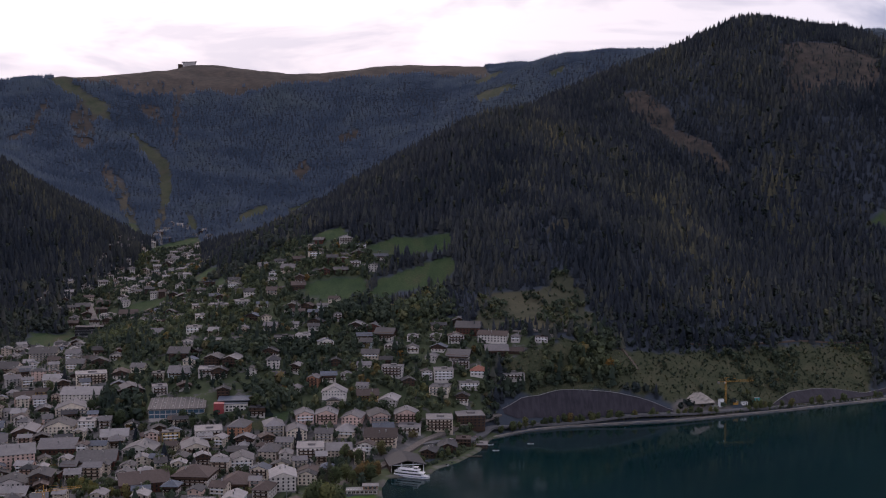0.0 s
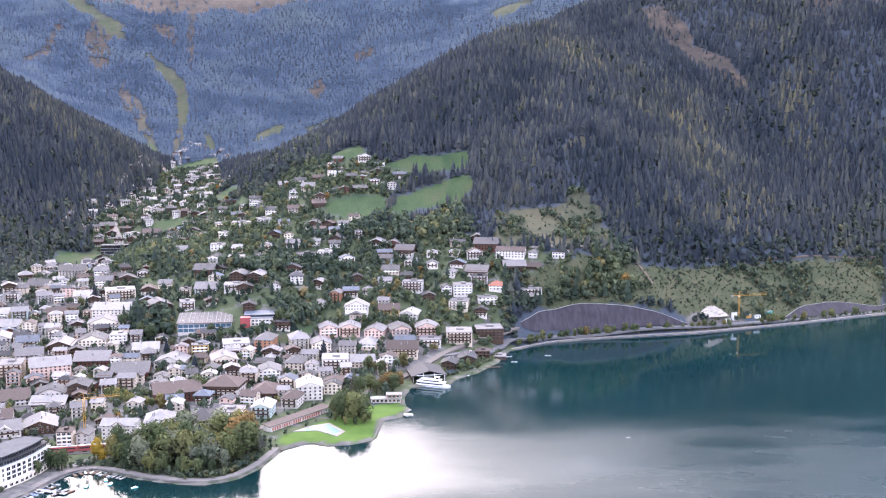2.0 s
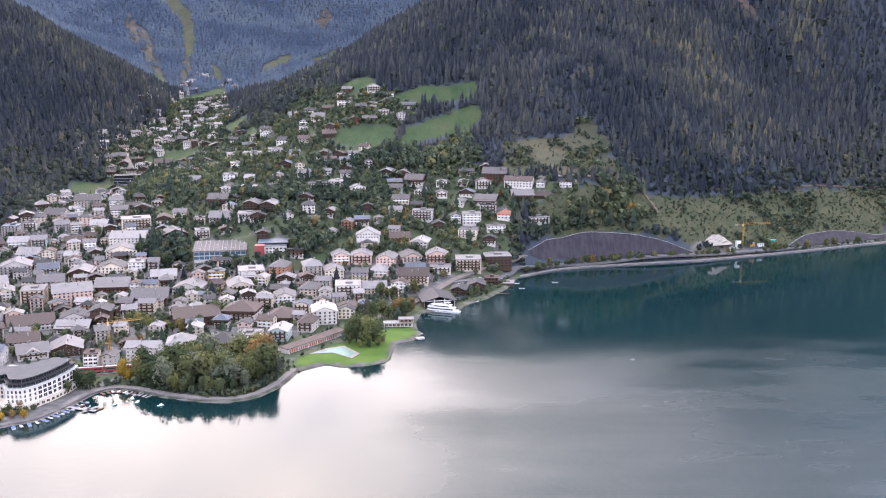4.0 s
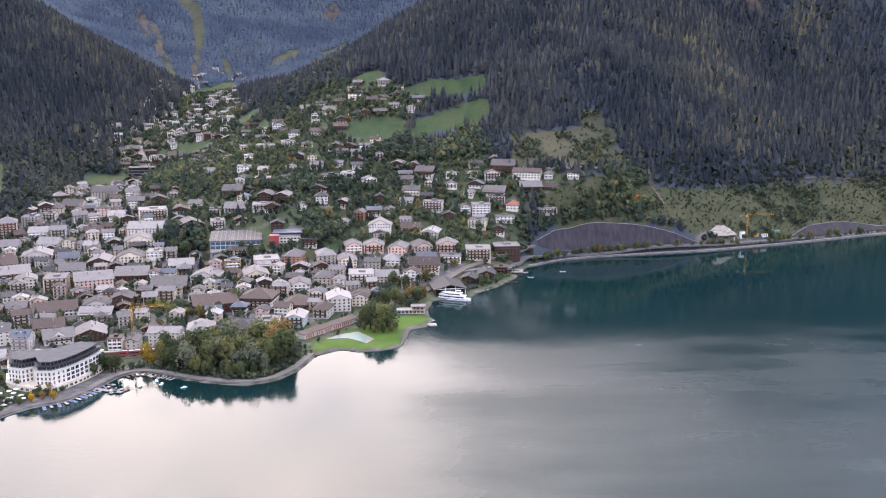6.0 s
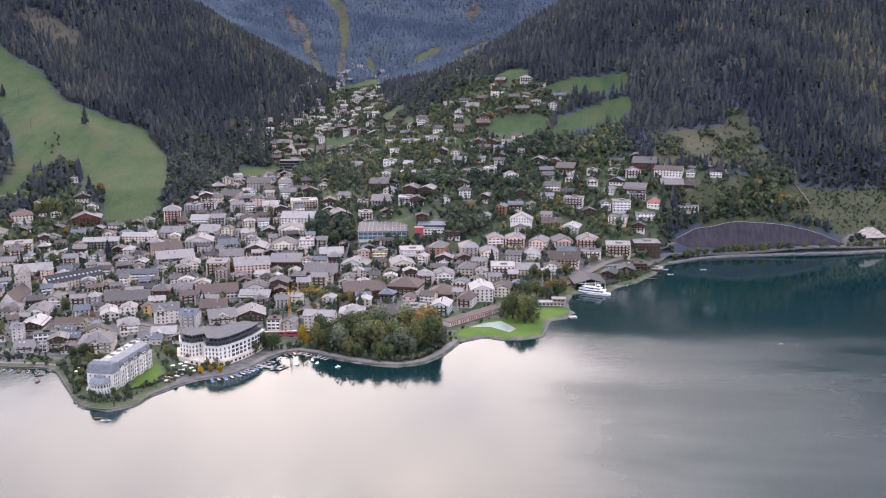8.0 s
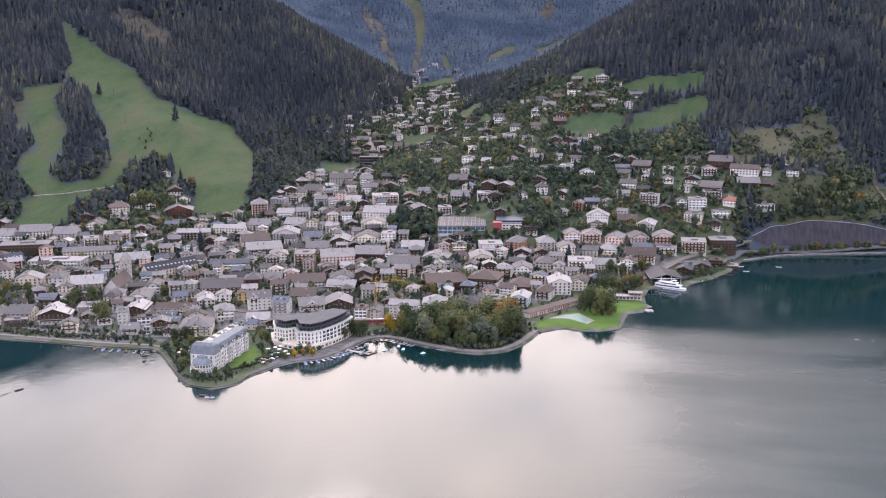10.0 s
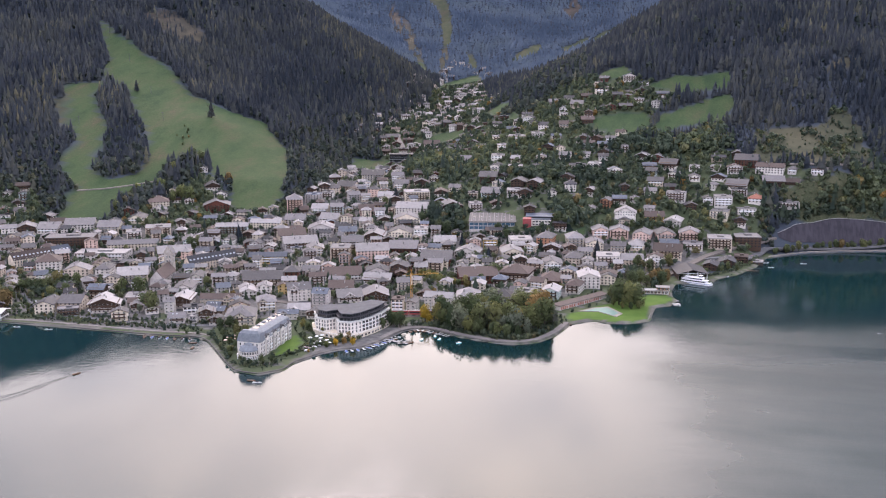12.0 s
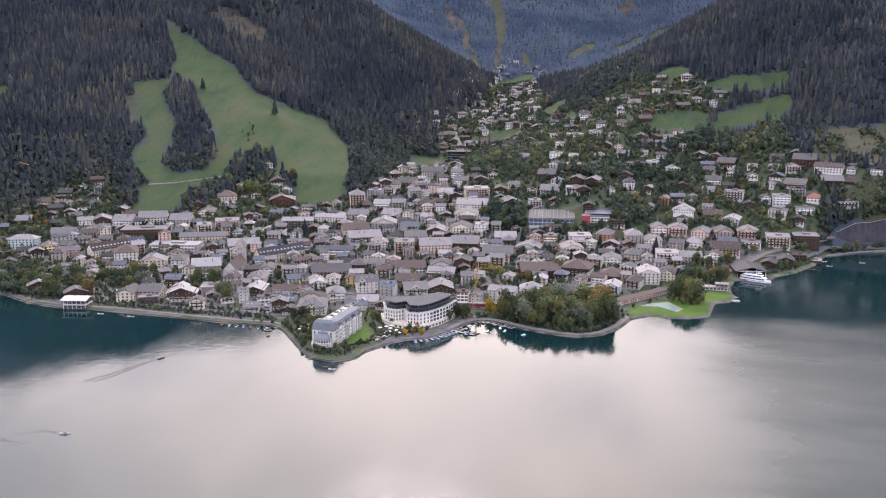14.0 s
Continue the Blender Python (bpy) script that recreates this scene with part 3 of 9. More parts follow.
SETTLED.append([(-625, 1012), (-512, 1174), (-508, 1277), (-603, 1641), (-591, 1757), (-601, 1950), (-606, 2157), (-557, 2316), (-438, 1847), (-377, 1537), (-284, 1422), (-254, 1496), (-189, 1459), (-104, 1431), (-54, 1369), (-98, 1334), (-103, 1283), (-137, 1252), (-78, 1240), (8, 1224), (34, 1177), (101, 1162), (133, 1143), (66, 1123), (44, 1065), (54, 1017), (-69, 866), (-194, 725), (-370, 717)])
SETTLED.append([(-770, 588), (-917, 756), (-891, 843), (-921, 941), (-883, 975), (-781, 897), (-721, 920), (-714, 1010), (-695, 1111), (-610, 1037), (-552, 1099), (-522, 1205), (-287, 643), (-443, 597), (-604, 591)])


def mesh_of(name, verts, faces, material, smooth_faces=False, normals=None, tone=None):
    """A mesh from arrays: verts (n, 3), faces (m, 3 or 4)."""
    me = bpy.data.meshes.new(name)
    verts, faces = np.asarray(verts, np.float32), np.asarray(faces, np.int32)
    n, k = faces.shape
    me.vertices.add(len(verts))
    me.vertices.foreach_set("co", verts.ravel())
    me.loops.add(n * k)
    me.loops.foreach_set("vertex_index", faces.ravel())
    me.polygons.add(n)
    me.polygons.foreach_set("loop_start", np.arange(0, n * k, k, dtype=np.int32))
    me.polygons.foreach_set("use_smooth", np.full(n, smooth_faces))
    me.update(calc_edges=True)
    me.materials.append(material)
    if tone is not None:
        me.attributes.new("tone", "FLOAT", "POINT").data.foreach_set("value", np.asarray(tone, np.float32))
    if normals is not None:
        me.normals_split_custom_set_from_vertices(np.asarray(normals, np.float32))
    return me


def steps(*spans):
    """Places along an axis: (start, end, step) spans, end to end."""
    return np.concatenate([np.arange(a, b, s) for a, b, s in spans] + [[spans[-1][1]]])


def cover(x, y, rings, soft=0.0):
    """Share of cover at places, with a ragged edge."""
    wx, wy = x + soft * value_noise(x, y, 17, 71), y + soft * value_noise(x, y, 17, 72)
    return np.any([inside(wx, wy, r) for r in rings], axis=0)


LAKE_GARDENS = [[(-760, 606), (-690, 584), (-560, 580), (-434, 578), (-393, 538), (-362, 501), (-340, 498), (-329, 512), (-329, 528), (-305, 570), (-276, 630), (-262, 642), (-216, 627), (-171, 617), (-145, 648), (-134, 690), (-125, 720), (-60, 860), (-20, 905), (30, 960), (20, 985), (-60, 900), (-150, 780), (-330, 700), (-560, 650), (-760, 640)]]
NET = [(82, 1061), (165, 1078), (256, 1101), (253, 1107), (235, 1114), (195, 1112), (149, 1107), (109, 1096), (82, 1073)]


def land_masks(x, y, z):
    town = cover(x, y, SETTLED + DENSE_TOWN + LAKE_GARDENS, 8)
    wooded = cover(x, y, WOODED, 6)
    piste = cover(x, y, PISTES, 6) & ~wooded
    grass = cover(x, y, MEADOWS + HIGH_MEADOWS, 5) | cover(x, y, LAWNS) | piste
    scrub = cover(x, y, SCRUB, 8)
    heath = cover(x, y, HEATHS + CLEARINGS, 10) | (z + 110 * fractal(x, y, 240, 31, 6) > 640) & (y > 2500) & (x < 150)
    return town & ~grass, wooded, grass, scrub & ~grass, heath & ~grass


gx, gy = steps((-2400, -800, 18), (-800, 600, 5), (600, 2100, 20)), steps((380, 1260, 5), (1260, 2200, 9), (2200, 4300, 18))
GX, GY = np.meshgrid(gx, gy)
GZ = height(GX, GY)
nx, ny = len(gx), len(gy)
index = np.arange(nx * ny).reshape(ny, nx)
quads = np.stack([index[:-1, :-1], index[:-1, 1:], index[1:, 1:], index[1:, :-1]], -1).reshape(-1, 4)
ground_mesh = mesh_of("ground", np.stack([GX, GY, GZ], -1).reshape(-1, 3), quads, GROUND, True)
shore_gap = np.where(inside(GX, GY, LAND), 1, -1) * to_line(GX, GY, SHORE)
masks = list(land_masks(GX.ravel(), GY.ravel(), GZ.ravel()))
bank = ((shore_gap > -6) & (shore_gap < 16) & (GX > -900) & (GX < 60) & (GY < 1030)).ravel()
masks[0] = masks[0] | bank & ~masks[2]
low_grass = masks[2]
# pastures beyond 2400 m north: grass at half strength over heath
high = (GY.ravel() > 2400) & masks[2]
masks[2], masks[4] = np.where(high, 0.5, masks[2]), masks[4] | high
for key, mask in zip(("town", "wooded", "grass", "scrub", "heath"), masks):
    ground_mesh.attributes.new(key, "FLOAT", "POINT").data.foreach_set("value", mask.astype(np.float32))
paved = (cover(GX.ravel(), GY.ravel(), DENSE_TOWN, 10) | cover(GX.ravel(), GY.ravel(), LAKE_GARDENS) & (GX.ravel() < -425) & (value_noise(GX.ravel(), GY.ravel(), 14, 5) > -0.25) | bank & (GX.ravel() > -322) & (GX.ravel() < -255)) & ~low_grass
ground_mesh.attributes.new("paved", "FLOAT", "POINT").data.foreach_set("value", paved.astype(np.float32))
lawn = cover(GX.ravel(), GY.ravel(), LAWNS)
ground_mesh.attributes.new("lawn", "FLOAT", "POINT").data.foreach_set("value", lawn.astype(np.float32))
bare = ((np.abs(shore_gap) < 1.6) | inside(GX, GY, [(255, 1103), (262, 1128), (290, 1140), (330, 1150), (345, 1135), (300, 1117)])).astype(np.float32)
ground_mesh.attributes.new("bare", "FLOAT", "POINT").data.foreach_set("value", bare.ravel())
tagged(new("ground", ground_mesh), "valley floor, meadows and mountain slopes round the lake", "ground", kind="structure")

lake_mesh = mesh_of("lake", [(-4500, -3500, 0), (4500, -3500, 0), (4500, 2500, 0), (-4500, 2500, 0)], [(0, 1, 2, 3)], WATER)
tagged(new("lake", lake_mesh), "dark teal mountain lake, calm with wind ripples", "water", kind="structure")


def ground_at(x, y):
    """Height of the ground sheet itself, between its corners."""
    x, y = np.asarray(x, float), np.asarray(y, float)
    i, j = np.clip(np.searchsorted(gx, x) - 1, 0, nx - 2), np.clip(np.searchsorted(gy, y) - 1, 0, ny - 2)
    a, b = (x - gx[i]) / (gx[i + 1] - gx[i]), (y - gy[j]) / (gy[j + 1] - gy[j])
    return (GZ[j, i] * (1 - a) + GZ[j, i + 1] * a) * (1 - b) + (GZ[j + 1, i] * (1 - a) + GZ[j + 1, i + 1] * a) * b


def along(line, step):
    """Places every step metres along a line of corners, with the direction of travel."""
    out = []
    for (ax, ay), (bx, by) in zip(line, line[1:]):
        n = max(1, int(math.hypot(bx - ax, by - ay) / step))
        out += [(ax + (bx - ax) * k / n, ay + (by - ay) * k / n) for k in range(n)]
    out.append(tuple(line[-1]))
    p = np.array(out, float)
    for _ in range(3):
        p[1:-1] = (p[:-2] + 2 * p[1:-1] + p[2:]) / 4
    d = np.gradient(p, axis=0)
    return p, d / np.linalg.norm(d, axis=1)[:, None]


def ribbon(name, line, wide, material, label, category, lift=0.25, step=5.0, level=None):
    """A road, path or track laid on the ground."""
    p, d = along(line, step)
    side = np.stack([-d[:, 1], d[:, 0]], 1) * wide / 2
    verts = []
    for q in (p + side, p, p - side):
        z = ground_at(q[:, 0], q[:, 1]) if level is None else np.full(len(q), level)
        verts.append(np.column_stack([q, np.maximum(z, 0.3) + lift]))
    z = np.max([v[:, 2] for v in verts], axis=0)
    for v in verts:
        v[:, 2] = z
    skirt = [np.column_stack([verts[0][:, :2], z - 2.0]), np.column_stack([verts[2][:, :2], z - 2.0])]
    rows = [skirt[0], *verts, skirt[1]]
    n = len(p)
    faces = [(r * n + i, (r + 1) * n + i, (r + 1) * n + i + 1, r * n + i + 1) for r in range(4) for i in range(n - 1)]
    return tagged(new(name, mesh_of(name, np.concatenate(rows), faces, material)), label, category, kind="structure")


# ---------------------------------------------------------------- roads, quay, railway
EARTH = worn("bare_brown_earth", (0.17, 0.13, 0.105), 0.95, 3.0)
ribbon("promenade", [(-790, 607), (-735, 606), (-692, 588), (-655, 580), (-600, 583), (-540, 581), (-475, 578), (-434, 581), (-420, 577)], 3.4, PROMENADE, "pale gravel promenade along the lake shore", "path")
park_edge, park_way = along([p for p in SHORE if -280 < p[0] < -132 and p[1] > 600], 4.0)
park_edge = park_edge + 3.4 * np.column_stack([-park_way[:, 1], park_way[:, 0]])
ribbon("quay_path", [tuple(p) for p in park_edge], 5.0, PROMENADE, "pale grey path round the park's shore", "path", lift=0.15)
ribbon("lakefront_road", [(-700, 690), (-672, 668), (-640, 640), (-609, 618), (-585, 606), (-560, 601), (-504, 597), (-450, 600), (-415, 612)], 6.5, ASPHALT, "grey asphalt road behind the lake promenade", "road", lift=0.2)
wall_line = [p for p in SHORE if -800 < p[0] < -132 and p[1] < 700]
ribbon("lawn_edge", [p for p in SHORE if -134 < p[0] < -40 and p[1] < 812], 0.7, STONE, "uneven stone edge of the bathing lawn", "bank", lift=0.0, step=3.0, level=0.8)
ribbon("quay_wall", wall_line, 1.1, QUAY, "low grey stone quay wall along the shore", "quay", lift=0.0, step=3.0, level=1.15)
ribbon("lake_road", [(-20, 955), (28, 985), (48, 1030), (90, 1059), (165, 1083), (270, 1113), (405, 1172), (546, 1240), (790, 1346)], 9, ASPHALT, "grey asphalt road along the lake foot of the slope", "road")
ribbon("lake_wall", [(52, 1016), (92, 1050), (131, 1068), (271, 1105), (405, 1163), (546, 1231), (800, 1332)], 2.5, PATH, "pale stone bank at the water's edge", "bank", lift=0.1)
ribbon("railway", [(-420, 690), (-300, 668), (-258, 678), (-190, 712), (-147, 740), (-110, 790), (-56, 888), (-18, 962), (20, 1010), (60, 1052)], 8, worn("railway_ballast", (0.16, 0.14, 0.125), 0.95, 2.0), "brown-grey ballast bed of the lakeside railway", "railway", lift=0.6)
ribbon("valley_road", [(-505, 1440), (-520, 1500), (-530, 1535), (-549, 1575), (-568, 1610), (-560, 1680), (-560, 1760)], 9, PATH, "pale road winding up the side valley", "road", lift=0.8, step=8)
ribbon("hillside_road", [(60, 1180), (85, 1172), (110, 1168), (135, 1170), (160, 1178)], 6, PATH, "pale track cut across the slope", "road", lift=0.7)
ribbon("farm_track", [(-820, 990), (-790, 1010), (-760, 1040), (-730, 1075), (-705, 1100)], 3.5, PATH, "pale farm track across the ski meadow", "path", lift=0.4)
ribbon("bench_road", [(-215, 1440), (-195, 1432), (-180, 1420), (-160, 1405), (-120, 1390)], 5, PATH, "pale road through the upper hamlet", "road", lift=0.7)
ribbon("forest_track", [(305, 1245), (360, 1268), (430, 1300), (500, 1335), (576, 1370)], 3.2, EARTH, "pale forest track across the slope", "road", lift=0.7)
# narrow earth track winding up the slope
ribbon("scree_chute", [(186, 1214), (196, 1205), (206, 1196), (212, 1186), (222, 1172), (226, 1158)], 3.2, EARTH, "narrow brown earth track winding up the slope", "scree", lift=0.8)


# ---------------------------------------------------------------- woods
def scatter(spacing, x0, x1, y0, y1, seed):
    """Places on a shaken lattice."""
    rs = np.random.RandomState(seed)
    x, y = np.meshgrid(np.arange(x0, x1, spacing), np.arange(y0, y1, spacing))
    x, y = x.ravel() + rs.uniform(-0.5, 0.5, x.size) * spacing, y.ravel() + rs.uniform(-0.5, 0.5, x.size) * spacing
    return x, y, rs


def lie_of_land(x, y, reach=22.0):
    """Upright directions of the slope under places."""
    n = np.stack([ground_at(x - reach, y) - ground_at(x + reach, y), ground_at(x, y - reach) - ground_at(x, y + reach), np.full(np.shape(x), 2 * reach)], -1)
    return n / np.linalg.norm(n, axis=-1)[..., None]


def conifers(name, x, y, z, tall, rs, material, label, tiers=3, arms=5, wide=0.235):
    """Many spruces in one mesh: each a stack of ragged drooping skirts round a tip."""
    n = len(x)
    foot = (0.04 + 0.80 * (np.arange(tiers) / tiers) ** 0.95)[None] + rs.uniform(-0.03, 0.03, (n, tiers))
    tip = np.minimum(foot + 0.30 + 0.16 * (1 - foot), 1.0)
    tip[:, -1] = 1.0
    girth = wide * rs.uniform(0.75, 1.3, (n, 1)) * (1.03 - foot) ** 0.8
    a = np.arange(arms) * (6.2832 / arms) + rs.uniform(0, 6.28, (n, tiers, 1)) + rs.uniform(-0.3, 0.3, (n, tiers, arms))
    r = girth[:, :, None] * rs.uniform(0.55, 1.25, (n, tiers, arms))
    h = foot[:, :, None] + rs.uniform(-0.045, 0.03, (n, tiers, arms))
    k = tall[:, None, None]
    lean = rs.uniform(-0.025, 0.025, (n, 2, 1, 1))
    ring = np.stack([x[:, None, None] + k * (r * np.cos(a) + lean[:, 0] * h), y[:, None, None] + k * (r * np.sin(a) + lean[:, 1] * h), z[:, None, None] + k * h], -1)
    top = np.stack([x[:, None] + tall[:, None] * lean[:, 0, 0] * tip, y[:, None] + tall[:, None] * lean[:, 1, 0] * tip, z[:, None] + tall[:, None] * tip], -1)
    verts = np.concatenate([ring, top[:, :, None]], 2)
    slope = 1.1 * lie_of_land(x, y)[:, None, None]
    soft = np.concatenate([np.stack([0.5 * np.cos(a), 0.5 * np.sin(a), np.full(a.shape, 0.1)], -1), np.broadcast_to([0.0, 0.0, 0.45], (n, tiers, 1, 3))], 2) + slope
    soft /= np.linalg.norm(soft, axis=-1)[..., None]
    base = (np.arange(n * tiers) * (arms + 1))[:, None]
    i = np.arange(arms)[None]
    faces = np.stack([base + i, base + (i + 1) % arms, np.broadcast_to(base + arms, (n * tiers, arms))], -1).reshape(-1, 3)
    ob = new(name, mesh_of(name, verts.reshape(-1, 3), faces, material, True, soft.reshape(-1, 3), np.repeat(np.clip(0.84 * rs.uniform(0, 1, n) + 0.34 * np.maximum(0, fractal(x, y, 95, 67)), 0, 1), tiers * (arms + 1))))
    return tagged(ob, label, "forest", kind="stuff")


def leaf_sprays(rs, leaves, wide, tall, size, lobes=9):
    """A crown of leaf sprays over uneven lobes, its foot at zero: corners (leaves, 3, 3) and their soft normals."""
    way = rs.normal(0, 1, (lobes, 3))
    way /= np.linalg.norm(way, axis=1)[:, None]
    mid = way * rs.uniform(0.35, 0.72, (lobes, 1)) * [wide * 0.36, wide * 0.36, tall * 0.38] + [0, 0, tall * 0.52]
    bulk = rs.uniform(0.34, 0.58, lobes)
    own = rs.randint(0, lobes, leaves)
    out = rs.normal(0, 1, (leaves, 3)) + [0, 0, 0.25]
    out /= np.linalg.norm(out, axis=1)[:, None]
    seat = mid[own] + out * bulk[own][:, None] * rs.uniform(0.75, 1.1, (leaves, 1)) * [wide * 0.5, wide * 0.5, tall * 0.42]
    face = out + rs.normal(0, 0.35, (leaves, 3))
    face /= np.linalg.norm(face, axis=1)[:, None]
    side = np.cross(face, rs.normal(0, 1, (leaves, 3)))
    side /= np.linalg.norm(side, axis=1)[:, None] + 1e-9
    up = np.cross(face, side)
    k = (size * rs.uniform(0.65, 1.3, leaves))[:, None]
    corner = np.stack([seat + side * k, seat - side * k * 0.6 + up * k * 0.9, seat - side * k * 0.6 - up * k * 0.9], 1)
    whole = seat - [0, 0, tall * 0.5]
    whole /= np.linalg.norm(whole, axis=1)[:, None] + 1e-9
    soft = out * 0.7 + whole * 0.6 + [0, 0, 0.3]
    soft /= np.linalg.norm(soft, axis=1)[:, None]
    return corner, np.repeat(soft[:, None], 3, 1)


def broadleaves(name, x, y, z, tall, rs, material, label, leaves=44, slim=0.8):
    """Many leafy trees in one mesh, from ten crowns turned and scaled."""
    kinds = [leaf_sprays(rs, leaves, slim, 1.0, 1.05 / math.sqrt(leaves)) for _ in range(10)]
    n = len(x)
    pick = rs.randint(0, 10, n)
    shape, soft = np.array([c for c, s in kinds])[pick], np.array([s for c, s in kinds])[pick]
    a = rs.uniform(0, 6.28, n)[:, None, None]
    k = tall[:, None, None]
    vx = (shape[..., 0] * np.cos(a) - shape[..., 1] * np.sin(a)) * k + x[:, None, None]
    vy = (shape[..., 0] * np.sin(a) + shape[..., 1] * np.cos(a)) * k + y[:, None, None]
    vz = shape[..., 2] * k + z[:, None, None]
    nx_, ny_ = soft[..., 0] * np.cos(a) - soft[..., 1] * np.sin(a), soft[..., 0] * np.sin(a) + soft[..., 1] * np.cos(a)
    verts, normals = np.stack([vx, vy, vz], -1).reshape(-1, 3), np.stack([nx_, ny_, soft[..., 2]], -1).reshape(-1, 3)
    faces = np.arange(n * leaves * 3).reshape(-1, 3)
    ob = new(name, mesh_of(name, verts, faces, material, True, normals, np.repeat(rs.uniform(0, 1, n), leaves * 3)))
    return tagged(ob, label, "trees", kind="stuff")


NET_SPANS = [([(64, 1064), (86, 1086), (109, 1097), (149, 1107), (195, 1112), (230, 1116), (258, 1116)], [(66, 1060), (100, 1072), (165, 1088), (258, 1114)]),
             ([(388, 1172), (420, 1206), (455, 1226), (480, 1236), (520, 1246), (560, 1262)], [(390, 1170), (440, 1195), (500, 1224), (562, 1256)])]


def on_net(x, y):
    """Places on the netted cut slopes, or close in front of them."""
    return np.any([inside(x, y, upper + low[::-1]) | (to_line(x, y, upper) < 2.5) | (to_line(x, y, low) < 9) for upper, low in NET_SPANS], axis=0)


def plant_woods():
    # near slopes: tall spruces one by one
    x, y, rs = scatter(6.6, -1500, 900, 620, 2330, 41)
    z = ground_at(x, y)
    town, wooded, grass, scrub, heath = land_masks(x, y, z)
    near = (y < 2330 - 0.1 * np.abs(x)) & (z > 7) & ((y > 1000) | (x < -640))
    regrown = fractal(x, y, 60, 17) + 0.5 * value_noise(x, y, 22, 18)
    thick = np.where(heath, np.where(y < 1340, 0.06, np.where(regrown > 0.05, 0.75, 0.3)), 0.97) * np.where(scrub, 0.0, 1)
    keep = near & ~on_net(x, y) & ~town & ~grass & ~cover(x, y + 13, MEADOWS, 5) & (rs.uniform(0, 1, x.size) < thick)
    leafy_share = np.clip(0.85 - (z - 40) / 110, 0.02, 0.8) + 0.12 * (fractal(x, y, 130, 8) > 0.25)
    leafy_share = leafy_share + 0.75 * ((x > -500) & (x < -215) & (y > 1250) & (y < 1760) & (z < 215))
    leaf = rs.uniform(0, 1, x.size) < leafy_share
    big = rs.triangular(9, 14.5, 27, x.size) * (1 + 0.3 * fractal(x, y, 120, 61))
    belt = (x > -220) & (x < 60) & (y > 1215) & (y < 1300)
    big = np.where(belt, big * 0.6, np.where(heath, big * np.where(regrown > 0.05, 0.62, 0.42), big))
    s = keep & ~leaf
    conifers("spruce_forest", x[s], y[s], z[s] - 0.5, big[s], rs, CONIFER, "dense dark spruce forest on the mountain slopes", tiers=4, wide=0.225)
    s = keep & leaf
    broadleaves("mixed_woods", x[s], y[s], z[s] - 1, big[s] * 0.68, rs, SLOPELEAF, "mixed green broadleaf woods low on the slopes", 32, 0.75)
    # far bowl under the ridge
    x, y, rs = scatter(9.2, -1900, 1000, 1950, 3800, 43)
    z = ground_at(x, y)
    town, wooded, grass, scrub, heath = land_masks(x, y, z)
    keep = (y >= 2330 - 0.1 * np.abs(x)) & ~grass & ~town & (rs.uniform(0, 1, x.size) < np.where(heath, np.where(z > 650, 0.0, np.where(z > 590, 0.03, 0.16)), 0.96))
    far_tall = rs.uniform(10, 17, x.size)
    conifers("distant_forest", x[keep], y[keep], z[keep], far_tall[keep], rs, HAZED_CONIFER, "distant dark forest below the bare ridge", tiers=2, arms=4, wide=0.42)
    # bushes on the scrub slope and single trees in the settled land
    x, y, rs = scatter(4.3, 40, 640, 1040, 1500, 44)
    z = ground_at(x, y)
    town, wooded, grass, scrub, heath = land_masks(x, y, z)
    inland = inside(x, y, LAND) & (to_line(x, y, SHORE) > 12)
    patch = fractal(x, y, 48, 9) + 0.6 * value_noise(x, y, 13, 12)
    share = np.where(cover(x, y, CLEARINGS[-2:], 6), np.where(patch > 0.06, 0.7, 0.13), np.where(patch > 0.0, 0.97, 0.6))
    keep = (scrub | cover(x, y, CLEARINGS[-2:], 6)) & inland & ~on_net(x, y) & (rs.uniform(0, 1, x.size) < share)
    tall = rs.triangular(1.2, 2.6, 5.5, x.size) * (1 + 1.1 * (patch > 0.12))
    broadleaves("scrub", x[keep], y[keep], z[keep] - 0.5, tall[keep], rs, BROADLEAF, "scrub and young trees on the slope over the lake", 24)
    # wooded strip by the western shore
    x, y, rs = scatter(7, -800, -590, 590, 720, 46)
    keep = cover(x, y, [[(-800, 612), (-705, 596), (-652, 598), (-645, 618), (-672, 655), (-735, 686), (-800, 690)], [(-668, 668), (-628, 664), (-618, 690), (-662, 712)]], 4) & (rs.uniform(0, 1, x.size) < 0.8)
    broadleaves("shore_wood", x[keep], y[keep], ground_at(x[keep], y[keep]) - 0.8, rs.triangular(8, 12, 18, keep.sum()), rs, BROADLEAF, "green broadleaf trees by the western shore", 90)



